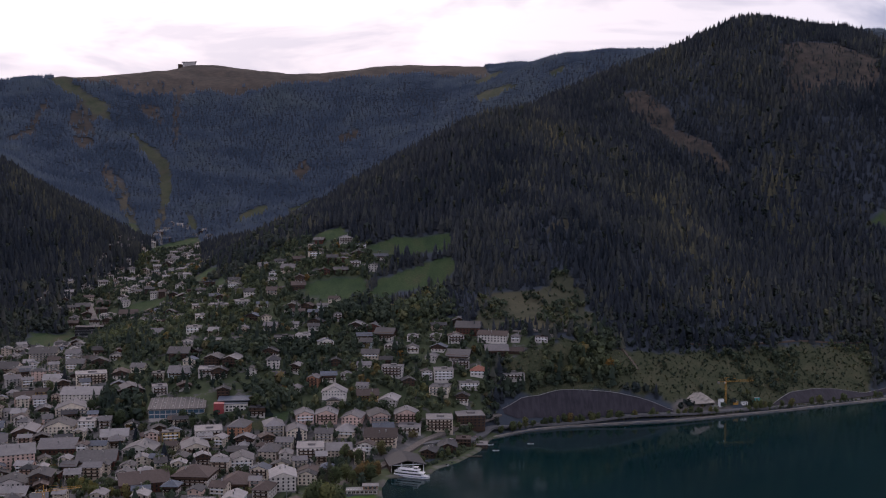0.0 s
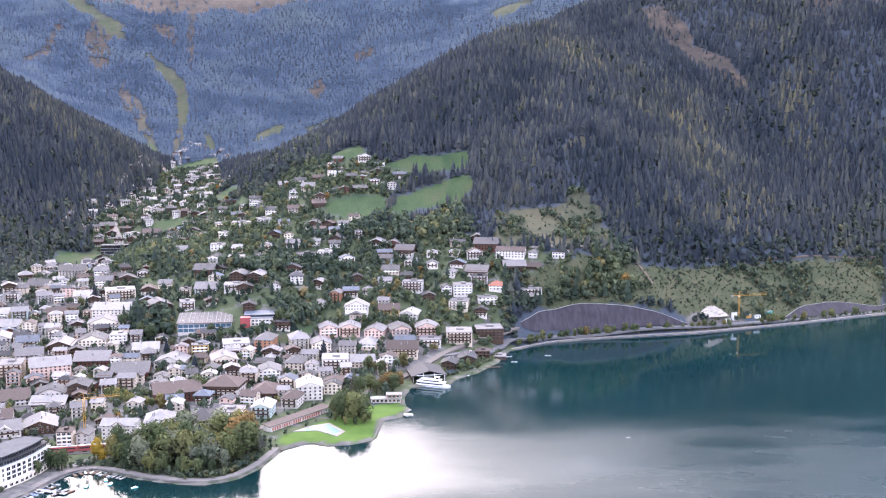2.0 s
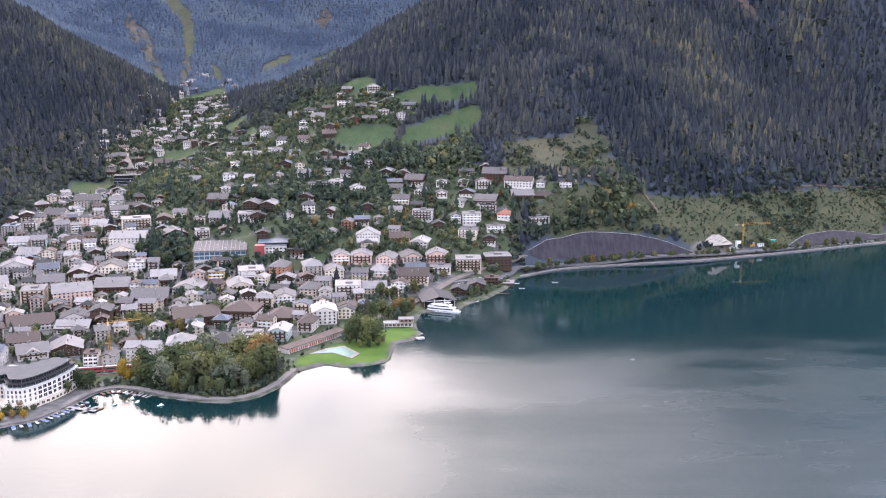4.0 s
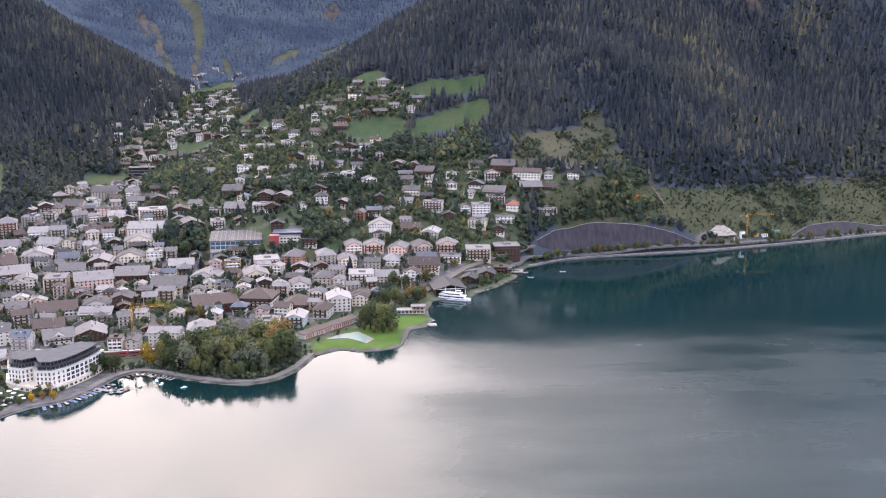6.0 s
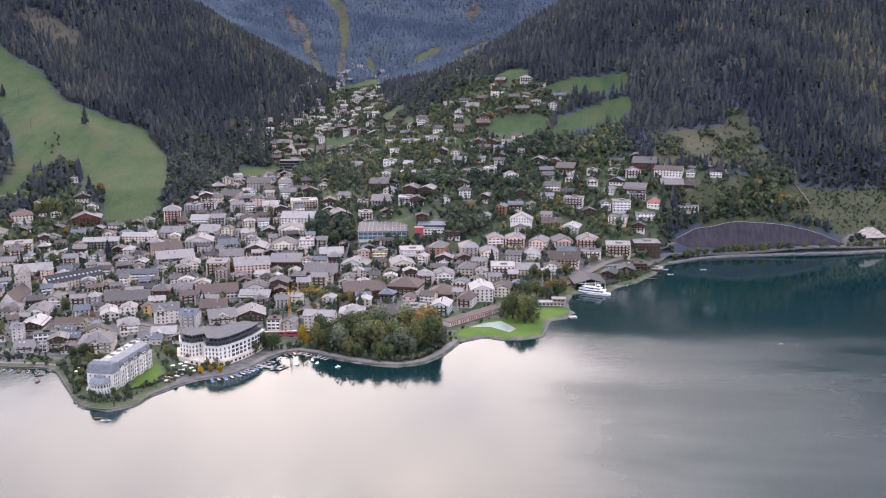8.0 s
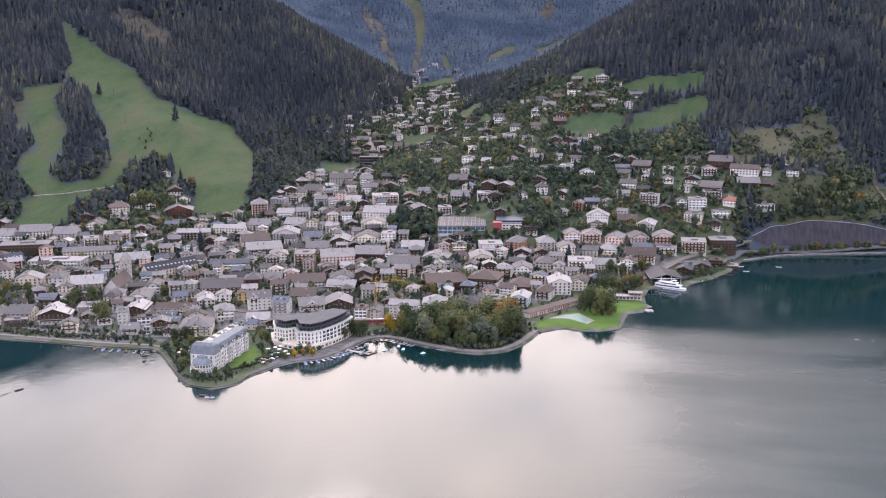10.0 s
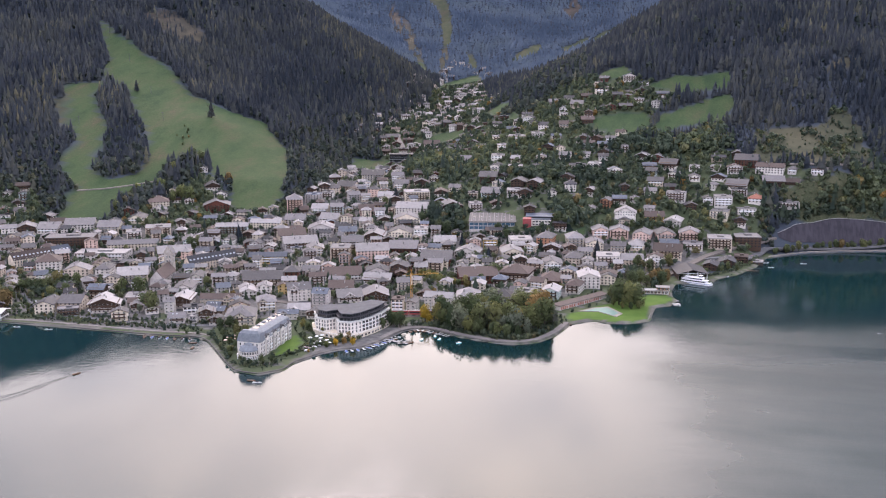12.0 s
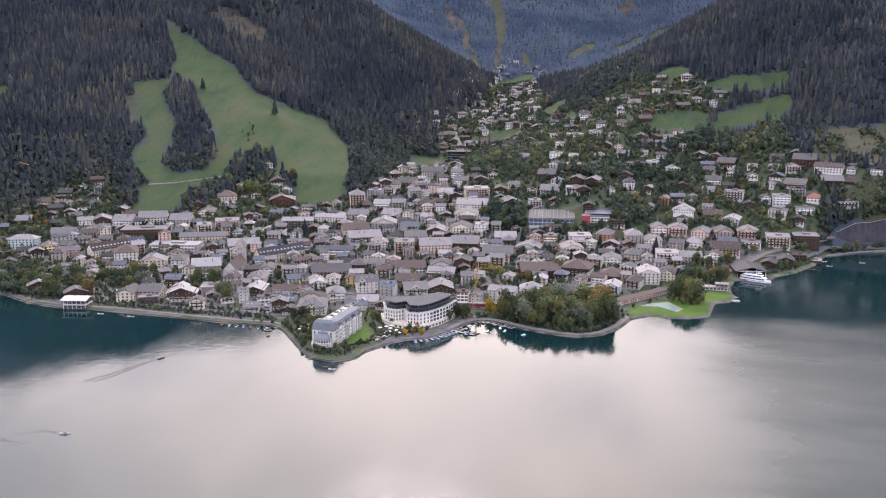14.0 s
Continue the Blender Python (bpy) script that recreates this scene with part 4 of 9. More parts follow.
def plant_gardens():
    """Trees and bushes between the houses; called once the plots are known."""
    x, y, rs = scatter(6.4, -940, 640, 500, 2450, 45)
    town = cover(x, y, SETTLED + DENSE_TOWN + LAKE_GARDENS, 6)
    dense = cover(x, y, DENSE_TOWN)
    grove = cover(x, y, GROVES, 6)
    free = inside(x, y, LAND) & (to_line(x, y, SHORE) > 3.5) & ~cover(x, y, MEADOWS + LAWNS + PISTES) & ~cover(x, y + 11, MEADOWS)
    for road in ([(-420, 690), (-300, 668), (-258, 678), (-190, 712), (-147, 740), (-110, 790), (-56, 888), (-18, 962), (28, 985), (48, 1030)], [(-505, 1440), (-530, 1535), (-568, 1610)]):
        free &= to_line(x, y, road) > 9
    for px, py, pw, pd, pt in PLOTS:
        c, n = math.cos(math.radians(pt)), math.sin(math.radians(pt))
        u, v = (x - px) * c + (y - py) * n, (y - py) * c - (x - px) * n
        free &= (np.abs(u) > pw / 2 + 1.0) | (np.abs(v) > pd * 0.56 + 1.0)
    share = np.where(grove, 0.95, np.where(dense, 0.62, 0.66 + 0.32 * (fractal(x, y, 70, 19) > 0.0)))
    free &= ~on_net(x, y)
    keep = (town | grove) & free & (rs.uniform(0, 1, x.size) < share)
    x, y, grove = x[keep], y[keep], grove[keep]
    z = ground_at(x, y)
    tall = np.where(grove, rs.uniform(9, 18, x.size), np.where(cover(x, y, DENSE_TOWN), rs.triangular(3, 6, 13, x.size), rs.triangular(3.5, 8, 15, x.size)))
    tall = np.where(cover(x, y, LAKE_GARDENS), rs.triangular(1.2, 2.5, 7, x.size), tall)
    dark = rs.uniform(0, 1, x.size) < 0.10
    gold = ~dark & (rs.uniform(0, 1, x.size) < 0.01)
    s = ~dark & ~gold
    broadleaves("garden_trees", x[s], y[s], z[s] - 0.6, tall[s], rs, BROADLEAF, "green garden trees and hedges between the houses", 50)
    broadleaves("turning_trees", x[gold], y[gold], z[gold] - 0.6, tall[gold], rs, AUTUMN, "garden trees turning russet in autumn", 62)
    conifers("garden_spruces", x[dark], y[dark], z[dark], tall[dark] * 1.35, rs, GARDEN_SPRUCE, "dark spruces in the gardens", wide=0.25)


plant_woods()
# Plan of the houses: east, north, width, depth, storeys, turn; walls, roof cover, roof form.
HOUSES = {}
HOUSES['LAKEFRONT'] = [
    (-551, 626, 25.8, 14.0, 3, 23, 'chalet', 'light', 'g'),
    (-583, 626, 19.9, 19.2, 3, 12, 'beige', 'slate', 'r'),
    (-525, 638, 10.3, 12.2, 2, 25, 'chalet', 'slate', 'g'),
    (-588, 683, 14.8, 18.7, 2, 23, 'white', 'light', 'f'),
    (-548, 673, 16.1, 20.3, 1, 21, 'grey', 'light', 'f'),
    (-644, 725, 25.0, 16.0, 4, 21, 'beige', 'slate', 'g'),
    (-621, 738, 14.2, 20.3, 4, 16, 'white', 'slate', 'h'),
    (-586, 733, 29.0, 23.0, 3, 27, 'white', 'light', 'r'),
    (-508, 698, 17.7, 23.6, 3, 16, 'white', 'slate', 'g'),
    (-490, 660, 16.3, 22.2, 3, 15, 'chalet', 'light', 'g'),
    (-447, 622, 12.5, 11.5, 3, 24, 'chalet', 'slate', 'g'),
    (-468, 608, 13.7, 11.1, 2, 22, 'white', 'slate', 'r'),
    (-453, 610, 5.5, 6.7, 2, 11, 'white', 'light', 'f'),
    (-413, 621, 24.8, 24.0, 3, 19, 'cream', 'slate', 'h'),
    (-459, 673, 34.8, 12.0, 2, 11, 'cream', 'brown', 'r'),
]
HOUSES['LAKEFRONT_EAST'] = [
    (-444, 702, 14.9, 13.8, 2, 27, 'white', 'light', 'g'),
    (-409, 665, 15.9, 17.9, 3, 28, 'cream', 'slate', 'h'),
    (-432, 713, 12.8, 12.8, 3, 18, 'white', 'light', 'g'),
    (-392, 702, 20.9, 16.6, 4, 26, 'white', 'slate', 'r'),
    (-365, 691, 13.7, 12.6, 4, 4, 'grey', 'blue', 'r'),
    (-372, 654, 18.6, 14.4, 2, 17, 'white', 'light', 'r'),
    (-354, 650, 12.5, 17.8, 2, 4, 'chalet', 'slate', 'g'),
    (-290, 689, 10.7, 12.6, 4, 10, 'beige', 'brown', 'f'),
    (-278, 695, 9.0, 12.6, 3, 0, 'white', 'slate', 'g'),
    (-256, 709, 25.5, 12.0, 4, 0, 'white', 'light', 'r'),
    (-234, 733, 21.0, 22.2, 3, 12, 'white', 'light', 'h'),
    (-204, 748, 22.2, 18.7, 2, 0, 'chalet', 'slate', 'h'),
    (-182, 745, 19.0, 18.7, 4, -4, 'white', 'slate', 'f'),
    (-161, 770, 15.2, 19.1, 3, -2, 'mint', 'light', 'g'),
]
HOUSES['OLD_TOWN'] = [
    (-516, 738, 14.1, 18.3, 3, 17, 'white', 'slate', 'g'),
    (-488, 729, 12.8, 8.2, 4, 19, 'white', 'slate', 'r'),
    (-477, 737, 10.2, 10.6, 4, 11, 'white', 'light', 'h'),
    (-448, 745, 38.0, 22.1, 3, 22, 'white', 'slate', 'r'),
    (-427, 771, 14.0, 16.5, 4, 16, 'red', 'slate', 'h'),
    (-483, 838, 39.8, 12.0, 3, 18, 'yellow', 'blue', 'r'),
    (-417, 798, 16.9, 14.1, 2, 13, 'grey', 'slate', 'r'),
    (-380, 791, 36.4, 24.0, 2, 23, 'white', 'brown', 'r'),
    (-359, 729, 22.6, 17.6, 3, 17, 'white', 'brown', 'r'),
    (-338, 780, 25.6, 15.8, 2, 4, 'chalet', 'light', 'r'),
    (-323, 724, 22.0, 23.6, 2, 19, 'wood', 'slate', 'g'),
    (-345, 710, 22.4, 18.6, 2, 27, 'white', 'light', 'r'),
    (-411, 872, 21.3, 24.0, 5, 15, 'beige', 'gravel', 'f'),
    (-374, 869, 34.4, 24.0, 5, 24, 'pink', 'light', 'r'),
]
HOUSES['OLD_TOWN_NORTH'] = [
    (-349, 911, 30.0, 24.0, 3, 8, 'red', 'slate', 'r'),
    (-345, 800, 22.2, 18.7, 3, 15, 'grey', 'dark', 'g'),
    (-322, 801, 15.6, 17.2, 5, 10, 'wood', 'dark', 'g'),
    (-300, 870, 30.7, 24.0, 3, 9, 'red', 'slate', 'r'),
    (-603, 889, 19.3, 20.5, 3, 29, 'mint', 'slate', 'g'),
    (-656, 851, 55.5, 13.0, 3, 24, 'cream', 'slate', 'r'),
    (-766, 742, 24.0, 12.0, 3, 41, 'pink', 'slate', 'r'),
    (-697, 752, 23.9, 24.0, 4, 28, 'white', 'brown', 'h'),
    (-672, 815, 56.7, 24.0, 2, 13, 'grey', 'light', 'f'),
    (-728, 839, 53.8, 24.0, 4, 22, 'wood', 'gravel', 'f'),
    (-602, 846, 35.6, 24.0, 2, 32, 'pink', 'light', 'r'),
    (-581, 953, 38.0, 12.0, 4, 17, 'mint', 'light', 'r'),
    (-548, 981, 37.9, 12.0, 4, 5, 'white', 'light', 'r'),
    (-535, 926, 10.4, 14.0, 4, 11, 'cream', 'light', 'h'),
    (-561, 906, 11.9, 17.9, 3, 7, 'white', 'dark', 'g'),
]
HOUSES['UPPER_TOWN'] = [
    (-502, 948, 31.8, 24.0, 3, 31, 'beige', 'brown', 'r'),
    (-477, 914, 38.3, 24.0, 3, 30, 'grey', 'light', 'r'),
    (-448, 889, 18.1, 20.1, 3, 24, 'white', 'slate', 'g'),
    (-438, 972, 20.5, 15.8, 3, 17, 'white', 'blue', 'r'),
    (-548, 1072, 20.3, 22.1, 6, 24, 'pink', 'slate', 'h'),
    (-535, 1109, 18.8, 18.7, 4, 7, 'grey', 'blue', 'f'),
    (-509, 1067, 20.6, 17.7, 3, 10, 'cream', 'light', 'r'),
    (-485, 1064, 16.3, 12.9, 4, 16, 'white', 'slate', 'r'),
    (-522, 1131, 14.6, 16.6, 3, 11, 'white', 'slate', 'f'),
    (-508, 1173, 24.1, 22.2, 3, 2, 'beige', 'slate', 'r'),
    (-484, 1126, 15.4, 12.9, 3, 28, 'grey', 'slate', 'r'),
    (-489, 1231, 31.3, 24.0, 4, 12, 'cream', 'slate', 'r'),
    (-517, 1369, 23.9, 18.9, 3, 13, 'pink', 'slate', 'r'),
    (-444, 1206, 16.1, 13.5, 4, 7, 'grey', 'slate', 'r'),
    (-426, 1166, 19.1, 16.3, 3, 5, 'beige', 'slate', 'r'),
]
HOUSES['UPPER_TOWN_NORTH'] = [
    (-436, 1124, 20.6, 17.0, 2, 10, 'grey', 'light', 'r'),
    (-390, 1111, 32.5, 24.0, 4, 21, 'cream', 'light', 'f'),
    (-445, 1064, 18.6, 14.3, 3, 20, 'pink', 'brown', 'r'),
    (-429, 1074, 13.0, 10.8, 3, 10, 'yellow', 'brown', 'r'),
    (-428, 1013, 13.7, 12.8, 3, 0, 'white', 'light', 'r'),
    (-410, 1031, 13.5, 15.3, 2, 21, 'chalet', 'slate', 'g'),
    (-381, 1061, 39.1, 24.0, 3, 5, 'white', 'light', 'r'),
    (-378, 1024, 31.8, 24.0, 3, 14, 'cream', 'slate', 'g'),
    (-483, 1034, 22.7, 21.2, 2, 2, 'white', 'light', 'r'),
    (-413, 917, 24.2, 18.2, 4, 19, 'beige', 'slate', 'r'),
    (-400, 963, 22.0, 24.0, 3, 10, 'chalet', 'slate', 'g'),
    (-373, 977, 26.6, 24.0, 3, 12, 'cream', 'slate', 'g'),
    (-349, 985, 16.8, 19.8, 3, 9, 'white', 'light', 'f'),
    (-527, 1025, 24.0, 20.3, 2, 12, 'grey', 'slate', 'r'),
    (-476, 983, 30.8, 24.0, 3, 17, 'white', 'slate', 'g'),
]
HOUSES['STATION_QUARTER'] = [
    (-243, 810, 36.6, 24.0, 3, 22, 'red', 'brown', 'r'),
    (-204, 823, 28.3, 24.0, 4, -4, 'chalet', 'brown', 'h'),
    (-170, 828, 20.1, 24.0, 2, 0, 'wood', 'brown', 'h'),
    (-142, 798, 13.4, 18.5, 3, -8, 'white', 'brown', 'h'),
    (-132, 826, 20.7, 23.9, 4, 11, 'white', 'light', 'g'),
    (-176, 877, 19.2, 21.1, 3, 10, 'white', 'slate', 'g'),
    (-156, 905, 16.3, 20.4, 3, -3, 'white', 'slate', 'h'),
    (-140, 895, 10.6, 11.9, 3, 2, 'white', 'slate', 'g'),
    (-120, 910, 24.5, 24.0, 4, 7, 'white', 'light', 'f'),
    (-95, 919, 22.0, 17.3, 2, 7, 'beige', 'light', 'r'),
    (-274, 909, 27.5, 24.0, 2, 0, 'white', 'light', 'g'),
    (-225, 908, 22.8, 24.0, 3, 18, 'cream', 'light', 'g'),
    (-223, 952, 25.3, 24.0, 3, 15, 'white', 'light', 'f'),
    (-194, 957, 17.1, 22.6, 4, -4, 'orange', 'slate', 'h'),
]
HOUSES['PINK_HOUSES'] = [
    (-163, 964, 17.9, 22.0, 4, 15, 'cream', 'slate', 'h'),
    (-140, 958, 18.8, 21.9, 3, 11, 'cream', 'slate', 'g'),
    (-137, 992, 17.4, 20.1, 3, 12, 'pink', 'slate', 'g'),
    (-115, 995, 20.9, 21.3, 3, 4, 'pink', 'slate', 'g'),
    (-88, 991, 18.8, 23.1, 3, -6, 'pink', 'slate', 'g'),
    (-64, 998, 20.2, 24.0, 3, 13, 'pink', 'slate', 'g'),
    (-36, 1007, 23.6, 20.3, 3, 3, 'pink', 'slate', 'g'),
    (-112, 950, 15.8, 12.2, 3, -1, 'cream', 'slate', 'r'),
    (-93, 966, 17.9, 20.8, 2, -4, 'white', 'light', 'h'),
    (-58, 973, 19.4, 16.2, 2, 12, 'white', 'blue', 'r'),
    (-58, 951, 29.8, 22.1, 3, -1, 'beige', 'brown', 'r'),
    (-32, 985, 21.5, 20.3, 2, 1, 'white', 'slate', 'f'),
    (-3, 1001, 26.3, 24.0, 4, 2, 'beige', 'gravel', 'f'),
    (28, 1029, 28.4, 24.0, 4, 7, 'wood', 'gravel', 'f'),
    (-311, 949, 24.3, 18.2, 2, 14, 'white', 'light', 'r'),
]
HOUSES['SHORE_NORTH'] = [
    (-12, 933, 12.9, 15.9, 2, -10, 'wood', 'dark', 'g'),
    (5, 954, 15.7, 17.5, 2, 1, 'wood', 'dark', 'g'),
    (21, 979, 14.5, 15.3, 2, -2, 'wood', 'brown', 'f'),
    (38, 979, 12.8, 14.1, 1, -1, 'wood', 'gravel', 'f'),
    (-78, 1042, 21.5, 17.2, 2, 7, 'yellow', 'brown', 'r'),
    (-84, 1057, 11.7, 9.7, 2, -5, 'white', 'slate', 'r'),
    (-55, 1038, 18.7, 23.2, 2, -8, 'white', 'light', 'g'),
    (-136, 1061, 11.9, 15.6, 3, -7, 'orange', 'slate', 'g'),
    (-104, 1078, 9.2, 11.0, 2, -4, 'white', 'slate', 'g'),
    (-158, 1083, 9.9, 13.8, 3, -10, 'chalet', 'slate', 'g'),
    (-184, 1090, 14.1, 15.3, 3, 9, 'white', 'dark', 'h'),
    (-203, 1068, 10.2, 12.4, 2, 0, 'white', 'dark', 'g'),
    (-252, 1106, 16.2, 20.1, 3, -2, 'wood', 'slate', 'g'),
    (-229, 1094, 16.2, 21.3, 3, -5, 'wood', 'slate', 'g'),
    (-174, 1063, 11.8, 9.8, 2, -1, 'white', 'slate', 'r'),
]
HOUSES['TERRACES'] = [
    (-298, 1139, 21.3, 18.3, 3, 0, 'wood', 'slate', 'r'),
    (-284, 1089, 24.0, 20.1, 2, 2, 'white', 'slate', 'r'),
    (-308, 1086, 12.5, 14.1, 3, 8, 'white', 'slate', 'f'),
    (-251, 1083, 24.1, 20.3, 2, 9, 'grey', 'light', 'f'),
    (-298, 1054, 15.1, 17.9, 3, 19, 'grey', 'slate', 'f'),
    (-331, 1060, 23.8, 24.0, 3, 24, 'chalet', 'slate', 'g'),
    (-340, 1122, 14.3, 13.0, 2, -3, 'white', 'slate', 'r'),
    (-54, 1089, 22.5, 12.2, 4, -7, 'grey', 'gravel', 'f'),
    (1, 1091, 21.0, 18.7, 4, 3, 'white', 'gravel', 'f'),
    (-2, 1068, 20.2, 20.3, 3, -11, 'white', 'gravel', 'f'),
    (28, 1081, 21.5, 14.5, 2, 8, 'white', 'gravel', 'f'),
    (40, 1099, 16.2, 15.8, 2, -10, 'white', 'tile', 'h'),
    (78, 1112, 23.7, 24.0, 2, 3, 'white', 'light', 'f'),
    (-358, 1115, 17.0, 18.2, 2, 15, 'chalet', 'brown', 'g'),
    (-387, 1198, 10.1, 11.6, 2, 19, 'red', 'brown', 'g'),
]
HOUSES['HILLSIDE'] = [
    (59, 1162, 33.6, 14.5, 3, -16, 'white', 'brown', 'r'),
    (31, 1186, 26.8, 20.3, 3, -10, 'red', 'slate', 'r'),
    (61, 1140, 23.7, 17.6, 2, 3, 'wood', 'slate', 'r'),
    (19, 1129, 23.7, 20.3, 2, -13, 'chalet', 'slate', 'r'),
    (-12, 1125, 11.7, 15.6, 2, -14, 'white', 'slate', 'g'),
    (-34, 1169, 13.0, 14.7, 2, -4, 'white', 'light', 'f'),
    (-34, 1143, 13.1, 14.4, 2, 2, 'white', 'slate', 'g'),
    (-66, 1171, 20.3, 17.8, 3, -12, 'chalet', 'slate', 'r'),
    (-58, 1149, 13.1, 17.3, 2, -11, 'white', 'slate', 'g'),
    (-8, 1171, 10.5, 13.9, 2, -14, 'white', 'light', 'f'),
    (-82, 1193, 14.7, 16.4, 2, -1, 'red', 'slate', 'g'),
    (19, 1208, 13.0, 15.1, 2, 3, 'wood', 'slate', 'g'),
    (85, 1158, 10.4, 12.1, 2, -12, 'grey', 'slate', 'h'),
    (125, 1156, 6.5, 8.1, 1, 5, 'white', 'light', 'f'),
    (83, 1140, 15.4, 10.9, 1, -6, 'wood', 'brown', 'r'),
]
HOUSES['HILLSIDE_WEST'] = [
    (-184, 1163, 22.4, 22.1, 2, 8, 'white', 'dark', 'f'),
    (-161, 1170, 18.0, 21.0, 2, -2, 'white', 'light', 'f'),
    (-153, 1189, 12.5, 9.6, 2, 7, 'white', 'slate', 'r'),
    (-127, 1212, 8.7, 7.3, 3, 16, 'grey', 'gravel', 'f'),
    (-177, 1194, 11.0, 8.6, 2, 3, 'white', 'slate', 'r'),
    (-204, 1193, 15.2, 12.9, 2, -3, 'white', 'slate', 'r'),
    (-186, 1247, 19.3, 21.7, 2, 2, 'chalet', 'slate', 'g'),
    (-235, 1156, 13.4, 10.5, 2, 5, 'white', 'slate', 'r'),
    (-236, 1191, 13.1, 14.3, 2, 6, 'white', 'slate', 'g'),
    (-268, 1169, 19.2, 20.8, 2, 8, 'white', 'light', 'f'),
    (-271, 1195, 13.2, 11.9, 2, -6, 'cream', 'light', 'r'),
    (-296, 1180, 17.7, 23.2, 2, -1, 'white', 'dark', 'g'),
    (-302, 1221, 17.7, 20.1, 2, 7, 'white', 'light', 'f'),
    (-302, 1256, 15.6, 17.4, 2, 14, 'white', 'light', 'f'),
    (-346, 1235, 24.0, 19.1, 2, 17, 'white', 'slate', 'r'),
]
HOUSES['BENCH'] = [
    (-321, 1329, 20.9, 24.0, 2, 16, 'white', 'gravel', 'f'),
    (-287, 1292, 25.9, 24.0, 2, 7, 'beige', 'gravel', 'f'),
    (-257, 1282, 18.7, 23.9, 2, 19, 'white', 'gravel', 'f'),
    (-251, 1312, 15.7, 12.8, 2, 1, 'white', 'dark', 'r'),
    (-217, 1293, 17.8, 13.8, 2, 5, 'beige', 'brown', 'r'),
    (-187, 1299, 15.7, 12.6, 2, 11, 'wood', 'brown', 'r'),
    (-226, 1334, 10.8, 13.2, 2, 15, 'white', 'light', 'f'),
    (-173, 1341, 14.0, 15.2, 1, 1, 'white', 'light', 'f'),
    (-158, 1341, 12.1, 14.4, 2, 13, 'red', 'brown', 'g'),
    (-119, 1366, 16.1, 13.3, 2, 1, 'white', 'light', 'f'),
    (-118, 1397, 16.2, 18.7, 2, 8, 'chalet', 'dark', 'g'),
    (-184, 1425, 10.1, 12.1, 2, -10, 'white', 'light', 'f'),
    (-176, 1435, 11.9, 9.1, 2, -10, 'red', 'slate', 'r'),
    (-251, 1417, 18.9, 16.2, 2, 18, 'white', 'slate', 'r'),
    (-209, 1368, 19.2, 16.8, 2, -6, 'beige', 'slate', 'r'),
]
HOUSES['VALLEY_MOUTH'] = [
    (-306, 1396, 9.5, 10.4, 2, 12, 'white', 'light', 'f'),
    (-353, 1316, 13.3, 16.6, 2, 3, 'white', 'slate', 'f'),
    (-520, 1564, 23.4, 24.0, 2, 3, 'white', 'light', 'f'),
    (-544, 1613, 17.6, 14.4, 2, 9, 'red', 'brown', 'r'),
    (-573, 1597, 20.0, 16.5, 2, 25, 'red', 'slate', 'r'),
    (-484, 1547, 27.0, 20.7, 2, 13, 'cream', 'brown', 'r'),
    (-376, 1318, 14.3, 11.9, 2, 21, 'white', 'slate', 'r'),
    (-137, 1377, 13.9, 14.4, 2, 8, 'red', 'light', 'f'),
    (-105, 1364, 10.3, 9.6, 1, 2, 'white', 'light', 'f'),
    (-131, 1211, 6.9, 4.8, 1, 3, 'white', 'light', 'f'),
    (-102, 1197, 14.6, 17.9, 2, -6, 'chalet', 'slate', 'g'),
    (-87, 1153, 13.9, 12.4, 2, -12, 'white', 'slate', 'r'),
    (-81, 1127, 19.0, 14.7, 2, -1, 'beige', 'slate', 'r'),
    (-86, 1100, 14.4, 11.0, 2, 3, 'white', 'slate', 'r'),
    (-37, 1076, 12.4, 12.1, 2, 11, 'wood', 'slate', 'g'),
]
HOUSES['WEST_SLOPE'] = [
    (-641, 1033, 32.0, 24.0, 3, 24, 'red', 'slate', 'g'),
    (-670, 1080, 19.5, 21.6, 2, 29, 'chalet', 'dark', 'g'),
    (-704, 1119, 12.4, 14.4, 2, 32, 'white', 'dark', 'g'),
    (-705, 997, 24.1, 24.0, 3, 34, 'cream', 'brown', 'h'),
    (-1000, 961, 15.2, 16.3, 2, 39, 'red', 'tile', 'g'),
    (-902, 925, 15.1, 14.3, 2, 18, 'chalet', 'dark', 'r'),
    (-916, 959, 12.2, 16.5, 2, 24, 'wood', 'dark', 'g'),
    (-892, 947, 9.6, 14.0, 2, 19, 'white', 'dark', 'g'),
    (-909, 884, 20.3, 14.9, 2, 39, 'yellow', 'brown', 'r'),
    (-893, 891, 11.3, 11.8, 2, 37, 'white', 'brown', 'g'),
    (-879, 897, 8.9, 12.0, 2, 24, 'white', 'brown', 'g'),
    (-866, 903, 11.2, 13.5, 2, 30, 'orange', 'brown', 'g'),
    (-863, 928, 12.2, 12.9, 2, 36, 'chalet', 'dark', 'g'),
    (-846, 907, 13.4, 10.1, 2, 36, 'white', 'slate', 'r'),
]
